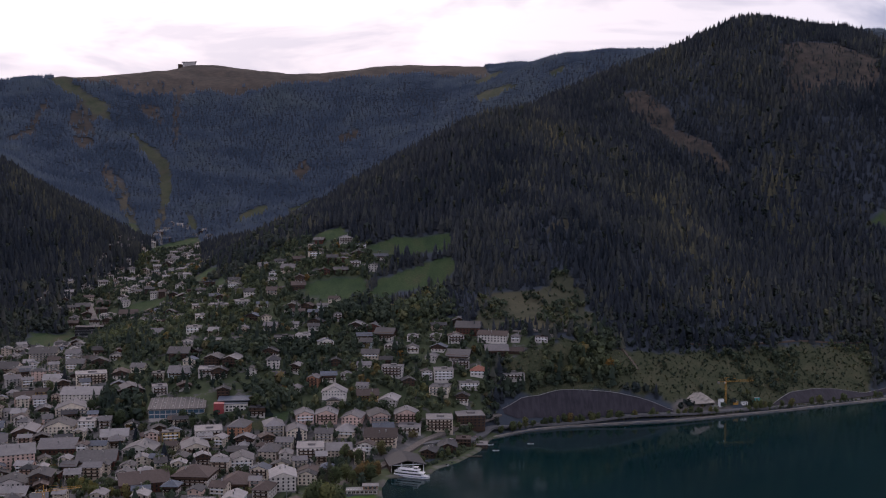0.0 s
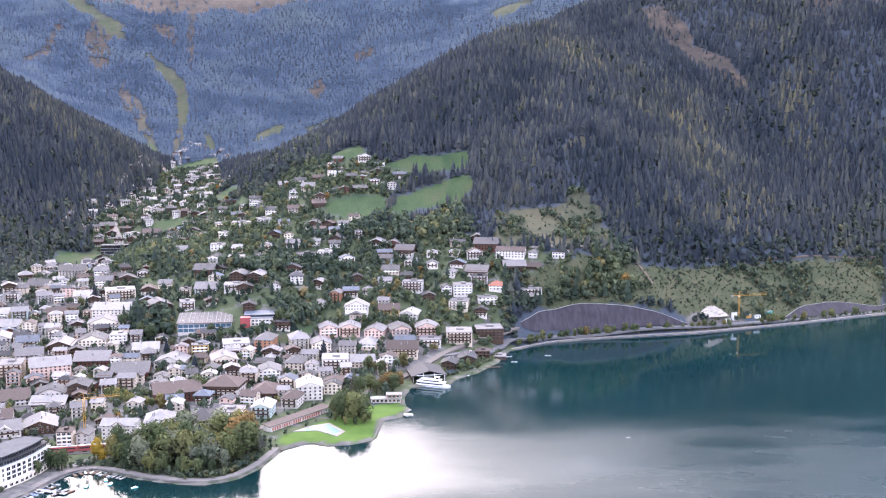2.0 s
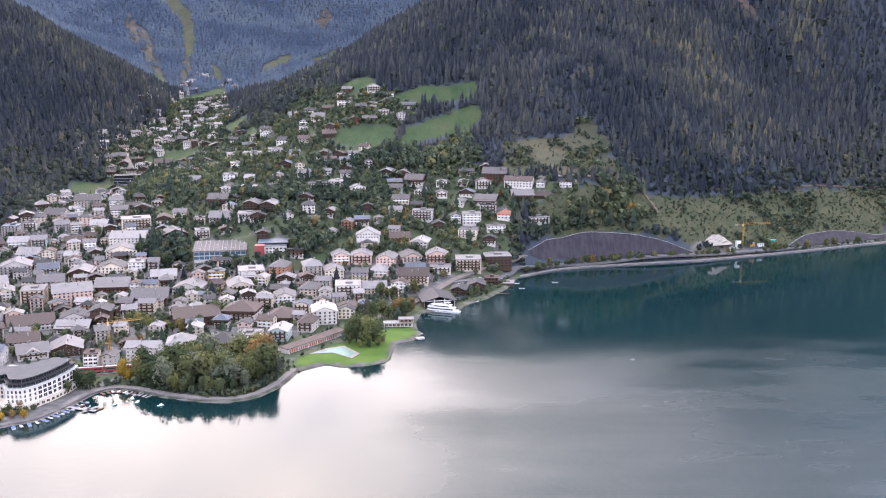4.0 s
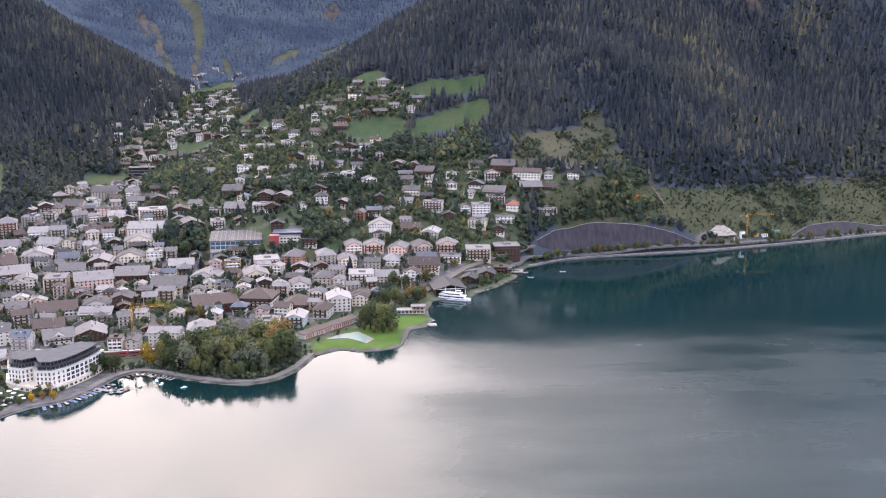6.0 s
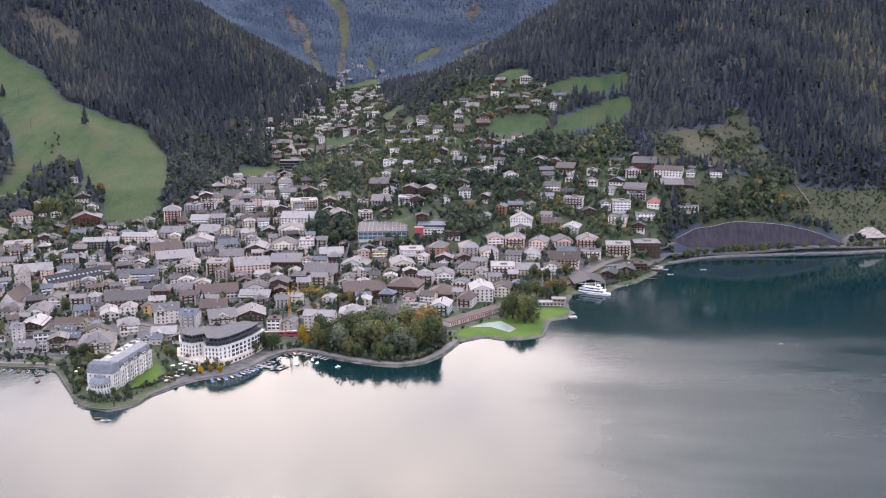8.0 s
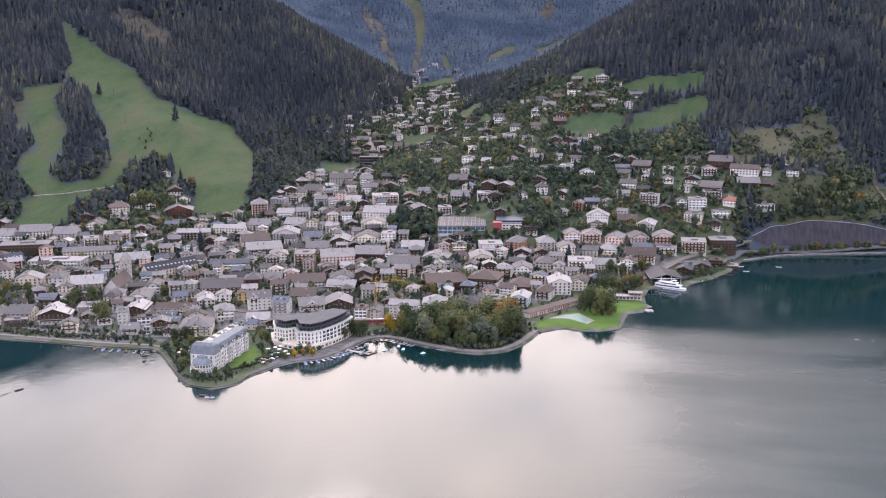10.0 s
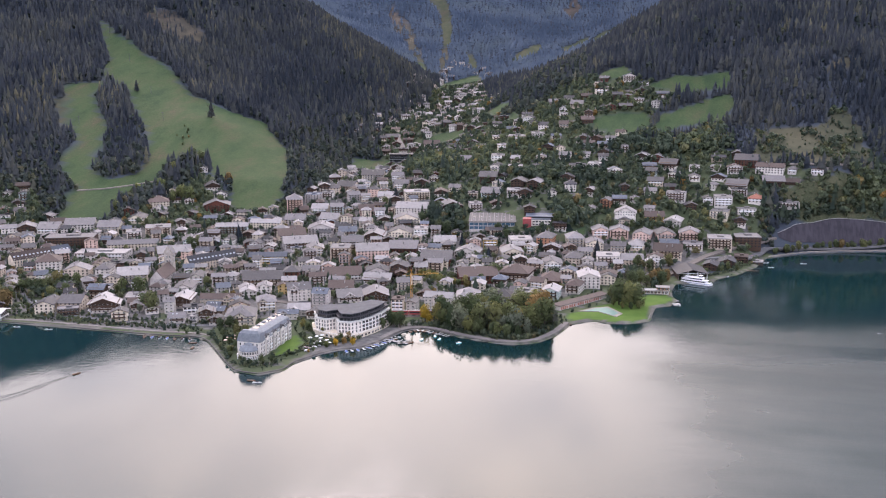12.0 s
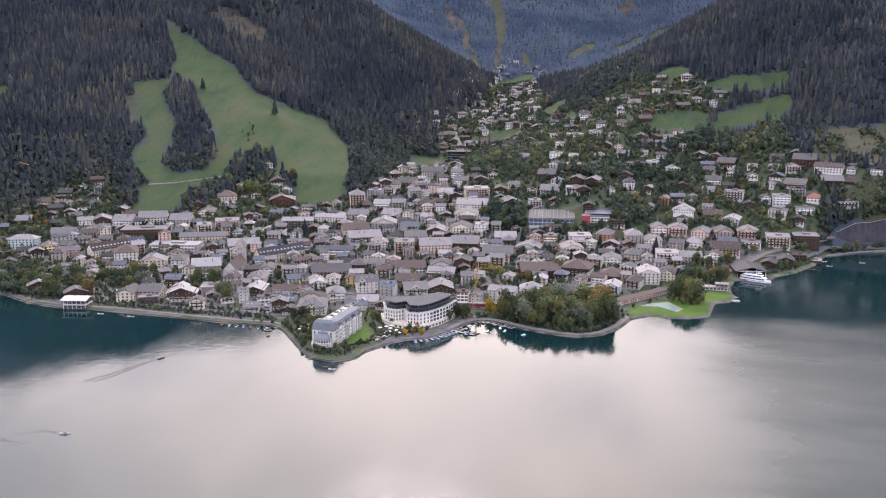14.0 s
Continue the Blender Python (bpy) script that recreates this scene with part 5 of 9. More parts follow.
HOUSES['WEST_TOWN'] = [
    (-806, 908, 13.2, 19.0, 2, 18, 'chalet', 'slate', 'g'),
    (-808, 867, 19.8, 21.1, 2, 33, 'wood', 'slate', 'g'),
    (-822, 853, 16.7, 12.2, 2, 36, 'white', 'light', 'r'),
    (-832, 752, 31.6, 12.9, 4, 17, 'white', 'light', 'h'),
    (-780, 875, 24.1, 22.8, 2, 15, 'white', 'light', 'r'),
    (-751, 893, 33.4, 24.0, 3, 23, 'white', 'slate', 'r'),
    (-714, 898, 24.9, 22.5, 3, 16, 'cream', 'slate', 'r'),
    (-678, 889, 16.7, 18.6, 3, 33, 'white', 'light', 'f'),
    (-662, 918, 29.4, 24.0, 3, 28, 'beige', 'gravel', 'f'),
    (-726, 958, 14.9, 16.1, 2, 29, 'red', 'brown', 'g'),
    (-803, 756, 16.2, 17.2, 2, 37, 'white', 'slate', 'g'),
    (-821, 810, 28.0, 24.0, 1, 24, 'beige', 'slate', 'r'),
    (-888, 824, 16.8, 15.5, 2, 22, 'wood', 'slate', 'r'),
    (-784, 768, 14.8, 11.9, 2, 32, 'pink', 'slate', 'r'),
    (-704, 943, 20.1, 24.0, 2, 20, 'white', 'slate', 'g'),
]


# ---------------------------------------------------------------- buildings
def part(name, bm, material, parent, label="", extra=()):
    """Links a bmesh as one mesh object under a thing or under a part."""
    me = bpy.data.meshes.new(name)
    bm.to_mesh(me)
    bm.free()
    for m in (material, *extra):
        me.materials.append(m)
    return hung(name, me, parent, label)


def hung(name, me, parent, label="", at=None):
    ob = new(name, me)
    ob.parent = parent
    if at is not None:
        ob.matrix_basis = at
    return tagged(ob, label)


def thing(name, x, y, z, turn, label, category, group=""):
    ob = new(name)
    ob.empty_display_size = 0.5
    ob.matrix_basis = pose(x, y, z, 0, 0, turn)
    return tagged(ob, label, category, group)


def box(bm, x0, x1, y0, y1, z0, z1, slot=0):
    v = [bm.verts.new((x, y, z)) for z in (z0, z1) for x, y in ((x0, y0), (x1, y0), (x1, y1), (x0, y1))]
    for q in ((3, 2, 1, 0), (4, 5, 6, 7), (0, 1, 5, 4), (1, 2, 6, 5), (2, 3, 7, 6), (3, 0, 4, 7)):
        bm.faces.new([v[i] for i in q]).material_index = slot
    return v


def solid(bm, ring, low, high, slot=0):
    """An upright prism over a ring of corners."""
    a, b = [bm.verts.new((*p, low)) for p in ring], [bm.verts.new((*p, high)) for p in ring]
    n = len(ring)
    fs = [bm.faces.new(a[::-1]), bm.faces.new(b)] + [bm.faces.new((a[i], a[(i + 1) % n], b[(i + 1) % n], b[i])) for i in range(n)]
    for f in fs:
        f.material_index = slot


def slab(bm, corners, thick, slot=0):
    """A roof plane with thickness, from its upper corners."""
    top = [bm.verts.new(c) for c in corners]
    low = [bm.verts.new((c[0], c[1], c[2] - thick)) for c in corners]
    n = len(top)
    bm.faces.new(top).material_index = slot
    bm.faces.new(low[::-1]).material_index = slot
    for i in range(n):
        bm.faces.new((low[i], low[(i + 1) % n], top[(i + 1) % n], top[i])).material_index = slot


def beam(bm, a, b, r, slot=0):
    """A square bar from a to b."""
    a, b = Vector(a), Vector(b)
    w = (b - a).normalized()
    u = w.cross(Vector((0, 0, 1)))
    u = Vector((1, 0, 0)) if u.length < 1e-3 else u.normalized()
    v = w.cross(u)
    q = [[bm.verts.new(p + (u * i + v * j) * r) for i, j in ((-1, -1), (1, -1), (1, 1), (-1, 1))] for p in (a, b)]
    bm.faces.new(q[0][::-1]).material_index = slot
    bm.faces.new(q[1]).material_index = slot
    for i in range(4):
        bm.faces.new((q[0][i], q[0][(i + 1) % 4], q[1][(i + 1) % 4], q[1][i])).material_index = slot


def window_mesh(name, w, h, frame_mat=None):
    """A window facing -y, its sill at zero: dark panes let into a raised frame with a mullion, one closed skin."""
    bm = bmesh.new()
    f = 0.07
    xs, zs = (-w / 2 - f, -w / 2, -0.045, 0.045, w / 2, w / 2 + f), (0, f, h - f, h)
    grid = [[bm.verts.new((x, -0.09, z)) for x in xs] for z in zs]
    for j in range(3):
        for i in range(5):
            ring = [grid[j][i], grid[j][i + 1], grid[j + 1][i + 1], grid[j + 1][i]]
            if j == 1 and i in (1, 3):
                deep = [bm.verts.new((v.co.x, -0.03, v.co.z)) for v in ring]
                bm.faces.new(deep).material_index = 1
                for k in range(4):
                    bm.faces.new((ring[k], ring[(k + 1) % 4], deep[(k + 1) % 4], deep[k]))
            else:
                bm.faces.new(ring)
    rim = [grid[0][0], grid[0][5], grid[3][5], grid[3][0]]
    back = [bm.verts.new((v.co.x, 0.05, v.co.z)) for v in rim]
    for k, edge in enumerate(([grid[0][i] for i in range(6)], [grid[j][5] for j in range(4)], [grid[3][i] for i in range(5, -1, -1)], [grid[j][0] for j in range(3, -1, -1)])):
        bm.faces.new([*edge[::-1], back[k], back[(k + 1) % 4]])
    me = bpy.data.meshes.new(name)
    bm.to_mesh(me)
    bm.free()
    me.materials.append(frame_mat or FRAME)
    me.materials.append(GLASS)
    return me


WINDOW = window_mesh("window", 1.25, 1.5)
WIDE_WINDOW = window_mesh("window", 2.3, 1.9)
TALL_WINDOW = window_mesh("window", 1.2, 2.2)
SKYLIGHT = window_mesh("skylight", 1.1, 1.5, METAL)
# the sky's reflection is put into the panes' pale base colour
SKYLIGHT.materials[1] = plain("roof_glass_sky_tint", (0.42, 0.45, 0.49), 0.12, 0.0, 0.6)
STOREY = 2.9

ROOF_WORDS = {"slate": "grey slate", "light": "pale metal", "brown": "brown tiled", "dark": "dark", "gravel": "gravel", "tile": "red tiled", "blue": "blue-grey"}
FORM_WORDS = {"g": "gable", "r": "pitched", "h": "hipped", "f": "flat"}


def chimney_mesh():
    bm = bmesh.new()
    box(bm, -0.45, 0.45, -0.4, 0.4, -2.2, 1.3)
    box(bm, -0.55, 0.55, -0.5, 0.5, 1.3, 1.5)
    me = bpy.data.meshes.new("chimney")
    bm.to_mesh(me)
    bm.free()
    me.materials.append(CONCRETE)
    return me


CHIMNEY = chimney_mesh()


def pitched(bm, w, d, z, rise, over, along, thick=0.35):
    """Two roof planes; along 'y': the ridge runs away from the front."""
    a, b = w / 2 + over, d / 2 + over
    if along == "y":
        low = z - rise * over / (w / 2)
        slab(bm, [(-a, -b, low), (0, -b, z + rise), (0, b, z + rise), (-a, b, low)], thick)
        slab(bm, [(0, -b, z + rise), (a, -b, low), (a, b, low), (0, b, z + rise)], thick)
    else:
        low = z - rise * over / (d / 2)
        slab(bm, [(-a, -b, low), (a, -b, low), (a, 0, z + rise), (-a, 0, z + rise)], thick)
        slab(bm, [(-a, 0, z + rise), (a, 0, z + rise), (a, b, low), (-a, b, low)], thick)


def hipped(bm, w, d, z, rise, over, thick=0.3):
    a, b = w / 2 + over, d / 2 + over
    low = z - rise * over / (min(w, d) / 2)
    if w >= d:
        p, q = (-(a - b), 0, z + rise), (a - b + 0.01, 0, z + rise)
        slab(bm, [(-a, -b, low), (a, -b, low), q, p], thick)
        slab(bm, [(a, b, low), (-a, b, low), p, q], thick)
        slab(bm, [(a, -b, low), (a, b, low), q], thick)
        slab(bm, [(-a, b, low), (-a, -b, low), p], thick)
    else:
        p, q = (0, -(b - a), z + rise), (0, b - a, z + rise)
        slab(bm, [(-a, -b, low), (a, -b, low), p], thick)
        slab(bm, [(a, b, low), (-a, b, low), q], thick)
        slab(bm, [(a, -b, low), (a, b, low), q, p], thick)
        slab(bm, [(-a, b, low), (-a, -b, low), p, q], thick)


def shell(bm, w, d, z0, z1, rise=0.0, along="y", slot=0):
    """Walls, with gables where rise is given."""
    box(bm, -w / 2, w / 2, -d / 2, d / 2, z0, z1, slot)
    if rise:
        if along == "y":
            tri = [(-w / 2, z1), (w / 2, z1), (0, z1 + rise - 0.25)]
            ends = [[bm.verts.new((x, s * d / 2, z)) for x, z in tri] for s in (-1, 1)]
        else:
            tri = [(-d / 2, z1), (d / 2, z1), (0, z1 + rise - 0.25)]
            ends = [[bm.verts.new((s * w / 2, y, z)) for y, z in tri] for s in (-1, 1)]
        bm.faces.new(ends[0]).material_index = slot
        bm.faces.new(ends[1][::-1]).material_index = slot
        for i in range(3):
            j = (i + 1) % 3
            bm.faces.new((ends[0][i], ends[1][i], ends[1][j], ends[0][j])).material_index = slot


def balcony_mesh(w, material):
    """A balcony facing -y: deck and boarded rail as one folded piece."""
    bm = bmesh.new()
    line = [(0.05, -0.18), (-1.22, -0.18), (-1.22, 1.05), (-1.12, 1.05), (-1.12, 0.0), (0.05, 0.0)]
    ends = [[bm.verts.new((s * w / 2, y, z)) for y, z in line] for s in (-1, 1)]
    bm.faces.new(ends[0])
    bm.faces.new(ends[1][::-1])
    for i in range(6):
        bm.faces.new((ends[0][(i + 1) % 6], ends[0][i], ends[1][i], ends[1][(i + 1) % 6]))
    bmesh.ops.recalc_face_normals(bm, faces=bm.faces)
    me = bpy.data.meshes.new("balcony")
    bm.to_mesh(me)
    bm.free()
    me.materials.append(material)
    return me


def dormer_mesh():
    """A gabled roof dormer facing -y."""
    bm = bmesh.new()
    box(bm, -0.8, 0.8, 0, 2.6, -0.6, 1.5)
    slab(bm, [(-1.1, -0.3, 1.4), (0, -0.3, 2.2), (0, 3.4, 2.2), (-1.1, 3.4, 1.4)], 0.14, 1)
    slab(bm, [(0, -0.3, 2.2), (1.1, -0.3, 1.4), (1.1, 3.4, 1.4), (0, 3.4, 2.2)], 0.14, 1)
    box(bm, -0.5, 0.5, -0.05, 0.1, 0.2, 1.35, 2)
    me = bpy.data.meshes.new("dormer")
    bm.to_mesh(me)
    bm.free()
    for mat in (PLASTER["grey"], ROOF["slate"], GLASS):
        me.materials.append(mat)
    return me


DORMER = dormer_mesh()
house_rs = random.Random(12)


def house(x, y, w, d, storeys, turn, walls, cover_kind, form, group):
    near = math.hypot(x + 40, y + 190) < 965
    d *= 1.12
    if walls == "white" and house_rs.random() < 0.34:
        walls = house_rs.choice(("cream", "pink", "beige", "cream", "grey", "mint", "cream", "beige", "yellow"))
    z = float(np.min(ground_at(np.array([x, x + w / 3, x - w / 3, x, x]), np.array([y, y, y, y - d / 3, y + d / 3]))))
    top = storeys * STOREY + 0.4
    deep = -4.0
    chalet = walls == "chalet"
    lower = PLASTER["white" if chalet else walls]
    upper = PLASTER["wood"] if chalet else lower
    kind = "chalet" if chalet or walls in ("wood", "red") else "apartment_block" if form == "f" and storeys > 3 else "town_house" if storeys > 2 else "house"
    words = {"chalet": "white and dark timber", "wood": "dark timber", "red": "red-brown timber"}.get(walls, walls + " plastered")
    floors = {1: "one-storey", 2: "two-storey", 3: "three-storey", 4: "four-storey", 5: "five-storey", 6: "six-storey"}[storeys]
    ob = thing(kind, x, y, z, turn, f"{words} {floors} {kind.replace('_', ' ')} with a {ROOF_WORDS[cover_kind]} {FORM_WORDS[form]} roof", "house", group)
    rise = {"g": 0.19, "r": 0.25, "h": 0.27}.get(form, 0) * (w if form == "g" else d if form == "r" else min(w, d))
    rise = min(rise, 6.0)
    along = "x" if form == "r" else "y"
    pane = WIDE_WINDOW if form == "f" else WINDOW

    def glazed(bm, low, high):
        """Panes let into the front and the camera-side flank of a house far off."""
        if near:
            return
        side = 1 if math.radians(turn) - math.atan2(-(x + 40), y + 190) < 0 else -1
        for s in range(storeys):
            sill = s * STOREY + 1.2
            if low <= sill < high:
                out = 0.06 if chalet and low > 0 else 0.0
                for c in range(max(2, int(w / 3.6))):
                    px = (c + 0.5) * w / max(2, int(w / 3.6)) - w / 2
                    box(bm, px - 0.75, px + 0.75, -d / 2 - 0.06 - out, -d / 2 + 0.2, sill - 0.1, sill + 1.5, 1)
                for c in range(max(2, int(d / 4.5))):
                    py = (c + 0.5) * d / max(2, int(d / 4.5)) - d / 2
                    e = side * (w / 2 + out)
                    box(bm, min(e + side * 0.06, e - side * 0.2), max(e + side * 0.06, e - side * 0.2), py - 0.6, py + 0.6, sill, sill + 1.4, 1)

    bm = bmesh.new()
    split = top - STOREY * (1.05 if storeys < 3 else 1.55) if chalet else top
    if form in "gr":
        if chalet:
            box(bm, -w / 2, w / 2, -d / 2, d / 2, deep, split)
            glazed(bm, -1.0, split - 0.9)
            part("wall", bm, lower, ob, extra=(GLASS,))
            bm = bmesh.new()
            shell(bm, w + 0.12, d + 0.12, split, top, rise, along)
            glazed(bm, split - 0.9, 99)
            part("timber_wall", bm, upper, ob, "dark timber upper wall", extra=(GLASS,))
        else:
            shell(bm, w, d, deep, top, rise, along)
            glazed(bm, -1.0, 99)
            part("wall", bm, lower, ob, extra=(GLASS,))
    else:
        box(bm, -w / 2, w / 2, -d / 2, d / 2, deep, split)
        glazed(bm, -1.0, 99)
        if chalet:
            box(bm, -w / 2 - 0.06, w / 2 + 0.06, -d / 2 - 0.06, d / 2 + 0.06, split, top, 2)
        part("wall", bm, lower, ob, extra=(GLASS, upper))
    bm = bmesh.new()
    over = 2.0 if chalet or kind == "chalet" else 1.2
    if form == "f":
        box(bm, -w / 2 - 0.3, w / 2 + 0.3, -d / 2 - 0.3, d / 2 + 0.3, top, top + 0.3)
        for s in (-1, 1):
            box(bm, s * w / 2 - 0.3, s * w / 2 + 0.3, -d / 2 - 0.3, d / 2 + 0.3, top + 0.3, top + 0.65)
            box(bm, -w / 2 + 0.3, w / 2 - 0.3, s * d / 2 - 0.3, s * d / 2 + 0.3, top + 0.3, top + 0.65)
        box(bm, -w * 0.1, w * 0.18, -d * 0.12, d * 0.2, top + 0.3, top + 2.0)
    elif form == "h":
        hipped(bm, w, d, top, rise, over)
    else:
        pitched(bm, w, d, top, rise, over, along)
    part("roof", bm, ROOF[cover_kind], ob)
    if form in "gr" and near:
        # a verge board on the front gable, or a gutter along the front eave
        bm = bmesh.new()
        a, b, zr = w / 2 + over, d / 2 + over, top + rise
        zl = top - rise * over / (w / 2 if along == "y" else d / 2)
        if along == "y":
            solid_y = [(-a, zl - 0.42), (0, zr - 0.42), (a, zl - 0.42), (a, zl + 0.06), (0, zr + 0.06), (-a, zl + 0.06)]
            ends = [[bm.verts.new((px, e, pz)) for px, pz in solid_y] for e in (-b - 0.12, -b + 0.05)]
            bm.faces.new(ends[0])
            bm.faces.new(ends[1][::-1])
            for i in range(6):
                bm.faces.new((ends[0][(i + 1) % 6], ends[0][i], ends[1][i], ends[1][(i + 1) % 6]))
            part("verge_board", bm, TIMBER if kind == "chalet" or house_rs.random() < 0.6 else FRAME, ob)
        else:
            beam(bm, (-a, -b - 0.1, zl - 0.1), (a, -b - 0.1, zl - 0.1), 0.15)
            part("gutter", bm, METAL, ob)
    if near and form in "rh" and w > 14 and storeys > 1 and house_rs.random() < 0.75:
        gw, out = min(8.0, w * 0.36), 1.1
        gx, gr = house_rs.choice((-0.24, 0.0, 0.24)) * w, min(8.0, w * 0.36) * 0.26
        bm = bmesh.new()
        box(bm, gx - gw / 2, gx + gw / 2, -d / 2 - out, -d / 2 + 0.4, deep, top + 0.5)
        tri = [[bm.verts.new((gx + px, py, top + 0.5 + pz)) for px, pz in ((-gw / 2, 0), (gw / 2, 0), (0, gr))] for py in (-d / 2 - out, -d / 4)]
        bm.faces.new(tri[0])
        for i in range(3):
            bm.faces.new((tri[0][i], tri[1][i], tri[1][(i + 1) % 3], tri[0][(i + 1) % 3]))
        for s in range(storeys):
            for e in (-0.25, 0.25):
                px, sill = gx + e * gw, s * STOREY + 1.2
                box(bm, px - 0.7, px + 0.7, -d / 2 - out - 0.06, -d / 2 - out + 0.2, sill, sill + 1.6, 1)
        box(bm, gx - 0.6, gx + 0.6, -d / 2 - out - 0.06, -d / 2 - out + 0.2, top + 0.4, top + 0.4 + min(1.4, gr * 0.6), 1)
        wing = part("front_gable", bm, lower, ob, "projecting gabled bay", (GLASS,))
        bm = bmesh.new()
        ea, eb, ez = gw / 2 + 1.0, -d / 2 - out - 1.2, top + 0.55 - 1.0 * gr / (gw / 2)
        slab(bm, [(gx - ea, eb, ez), (gx, eb, top + 0.75 + gr), (gx, -d * 0.12, top + 0.75 + gr), (gx - ea, -d * 0.12, ez)], 0.3)
        slab(bm, [(gx, eb, top + 0.75 + gr), (gx + ea, eb, ez), (gx + ea, -d * 0.12, ez), (gx, -d * 0.12, top + 0.75 + gr)], 0.3)
        part("gable_roof", bm, ROOF[cover_kind], wing)
        if storeys > 2:
            me = balcony_mesh(gw * 0.8, TIMBER)
            hung("balcony", me, wing, at=pose(gx, -d / 2 - out - 0.02, (storeys - 1) * STOREY + 0.45))
    elif near and form in "rh" and storeys > 2 and d > 9:
        half = d / 2 + over if form == "h" else d / 2
        for k in range(max(2, int(w / 6))):
            dx = ((k + 0.5) / max(2, int(w / 6)) - 0.5) * w * (0.9 if form == "r" else 0.55)
            hung("dormer", DORMER, ob, "roof dormer with a small window", pose(dx, -half * 0.62, top + rise * 0.36 - 0.5))
    if form != "f":
        for k in range(1 if w * d < 200 else 2):
            sx, sy = house_rs.uniform(-0.25, 0.25), house_rs.uniform(-0.3, 0.3)
            drop = abs(sx) * 2 * rise if along == "y" else abs(sy) * 2 * rise
            hung("chimney", CHIMNEY, ob, at=pose(sx * w, sy * d, top + rise - drop + 0.6))
        if near and cover_kind in ("slate", "dark", "blue") and form in "gr" and house_rs.random() < 0.7:
            slope = math.degrees(math.atan2(rise, (w if along == "y" else d) / 2))
            for k in range(house_rs.randint(2, 3)):
                if along == "x":
                    m = pose((k - 1) * w * 0.25, -d * 0.27, top + rise * 0.46 + 0.12, slope - 90, 0, 0)
                else:
                    m = pose(-w * 0.26, (k - 1) * d * 0.22, top + rise * 0.48 + 0.12, 0, 0, -90) @ pose(0, 0, 0, slope - 90)
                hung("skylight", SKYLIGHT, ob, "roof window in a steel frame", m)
    # windows on the front, and on the flank turned to the camera
    flank = 1 if math.radians(turn) - math.atan2(-(x + 40), y + 190) < 0 else -1
    cols, rows = max(2, int(w / 3.5)), max(2, int(d / 5.0))
    for s in range(storeys if near else 0):
        out = 0.07 if chalet and s * STOREY + 1 > split else 0
        for c in range(cols):
            hung("window", pane, ob, at=pose((c + 0.5) * w / cols - w / 2, -d / 2 - out, s * STOREY + 1.2))
        for c in range(rows):
            hung("window", WINDOW, ob, at=pose(flank * (w / 2 + out), (c + 0.5) * d / rows - d / 2, s * STOREY + 1.2, 0, 0, 90 * flank))
    if near and form == "g" and w > 11 and not chalet:
        hung("window", WINDOW, ob, at=pose(0, -d / 2, top + 0.3))
    if kind == "chalet" or (form == "f" and storeys > 1) or (house_rs.random() < 0.6 and storeys > 1):
        rail = TIMBER if kind == "chalet" or house_rs.random() < 0.45 else house_rs.choice((CONCRETE, WHITE))
        me = balcony_mesh(w * 0.86, rail)
        for s in range(1, storeys):
            hung("balcony", me, ob, at=pose(0, -d / 2 - 0.02, s * STOREY + 0.45))
    return ob


def clear_of(x, y, w, d, turn, placed):
    """Whether an oblong plot keeps clear of the oblongs placed before."""
    def axes(t):
        t = math.radians(t)
        return np.array((math.cos(t), math.sin(t))), np.array((-math.sin(t), math.cos(t)))
    u, v = axes(turn)
    for px, py, pw, pd, pt in placed:
        if abs(px - x) + abs(py - y) > 90:
            continue
        p, q = axes(pt)
        gap = np.array((px - x, py - y))
        if all(abs(gap @ a) < abs(u @ a) * w / 2 + abs(v @ a) * d / 2 + abs(p @ a) * pw / 2 + abs(q @ a) * pd / 2 + 0.4 for a in (u, v, p, q)):
            return False
    return True


# plots of the large buildings, kept free
PLOTS = [(-310, 622, 66, 46, 35), (-362, 556, 26, 78, 0), (-551, 731, 18, 48, 13), (-557, 757, 12, 12, 13), (-537, 808, 62, 16, 58), (-726, 776, 70, 16, 64), (-268, 1014, 64, 42, 9), (-212, 1010, 36, 28, 9),
         (-34, 890, 36, 54, 15), (-111, 1028, 28, 26, 3), (-513, 1462, 42, 22, 10), (-130, 755, 22, 90, -30), (-280, 668, 60, 12, 20), (-196, 690, 90, 60, 10), (-277, 798, 58, 9, -38)]


def build_houses():
    for district, rows in HOUSES.items():
        for row in rows:
            if not clear_of(row[0], row[1], row[2] * 0.7, row[3] * 0.7, row[5], PLOTS[:5]):
                continue
            PLOTS.append((row[0], row[1], row[2], row[3], row[5]))
            house(*row, district.lower().replace("_", " ") + " houses")


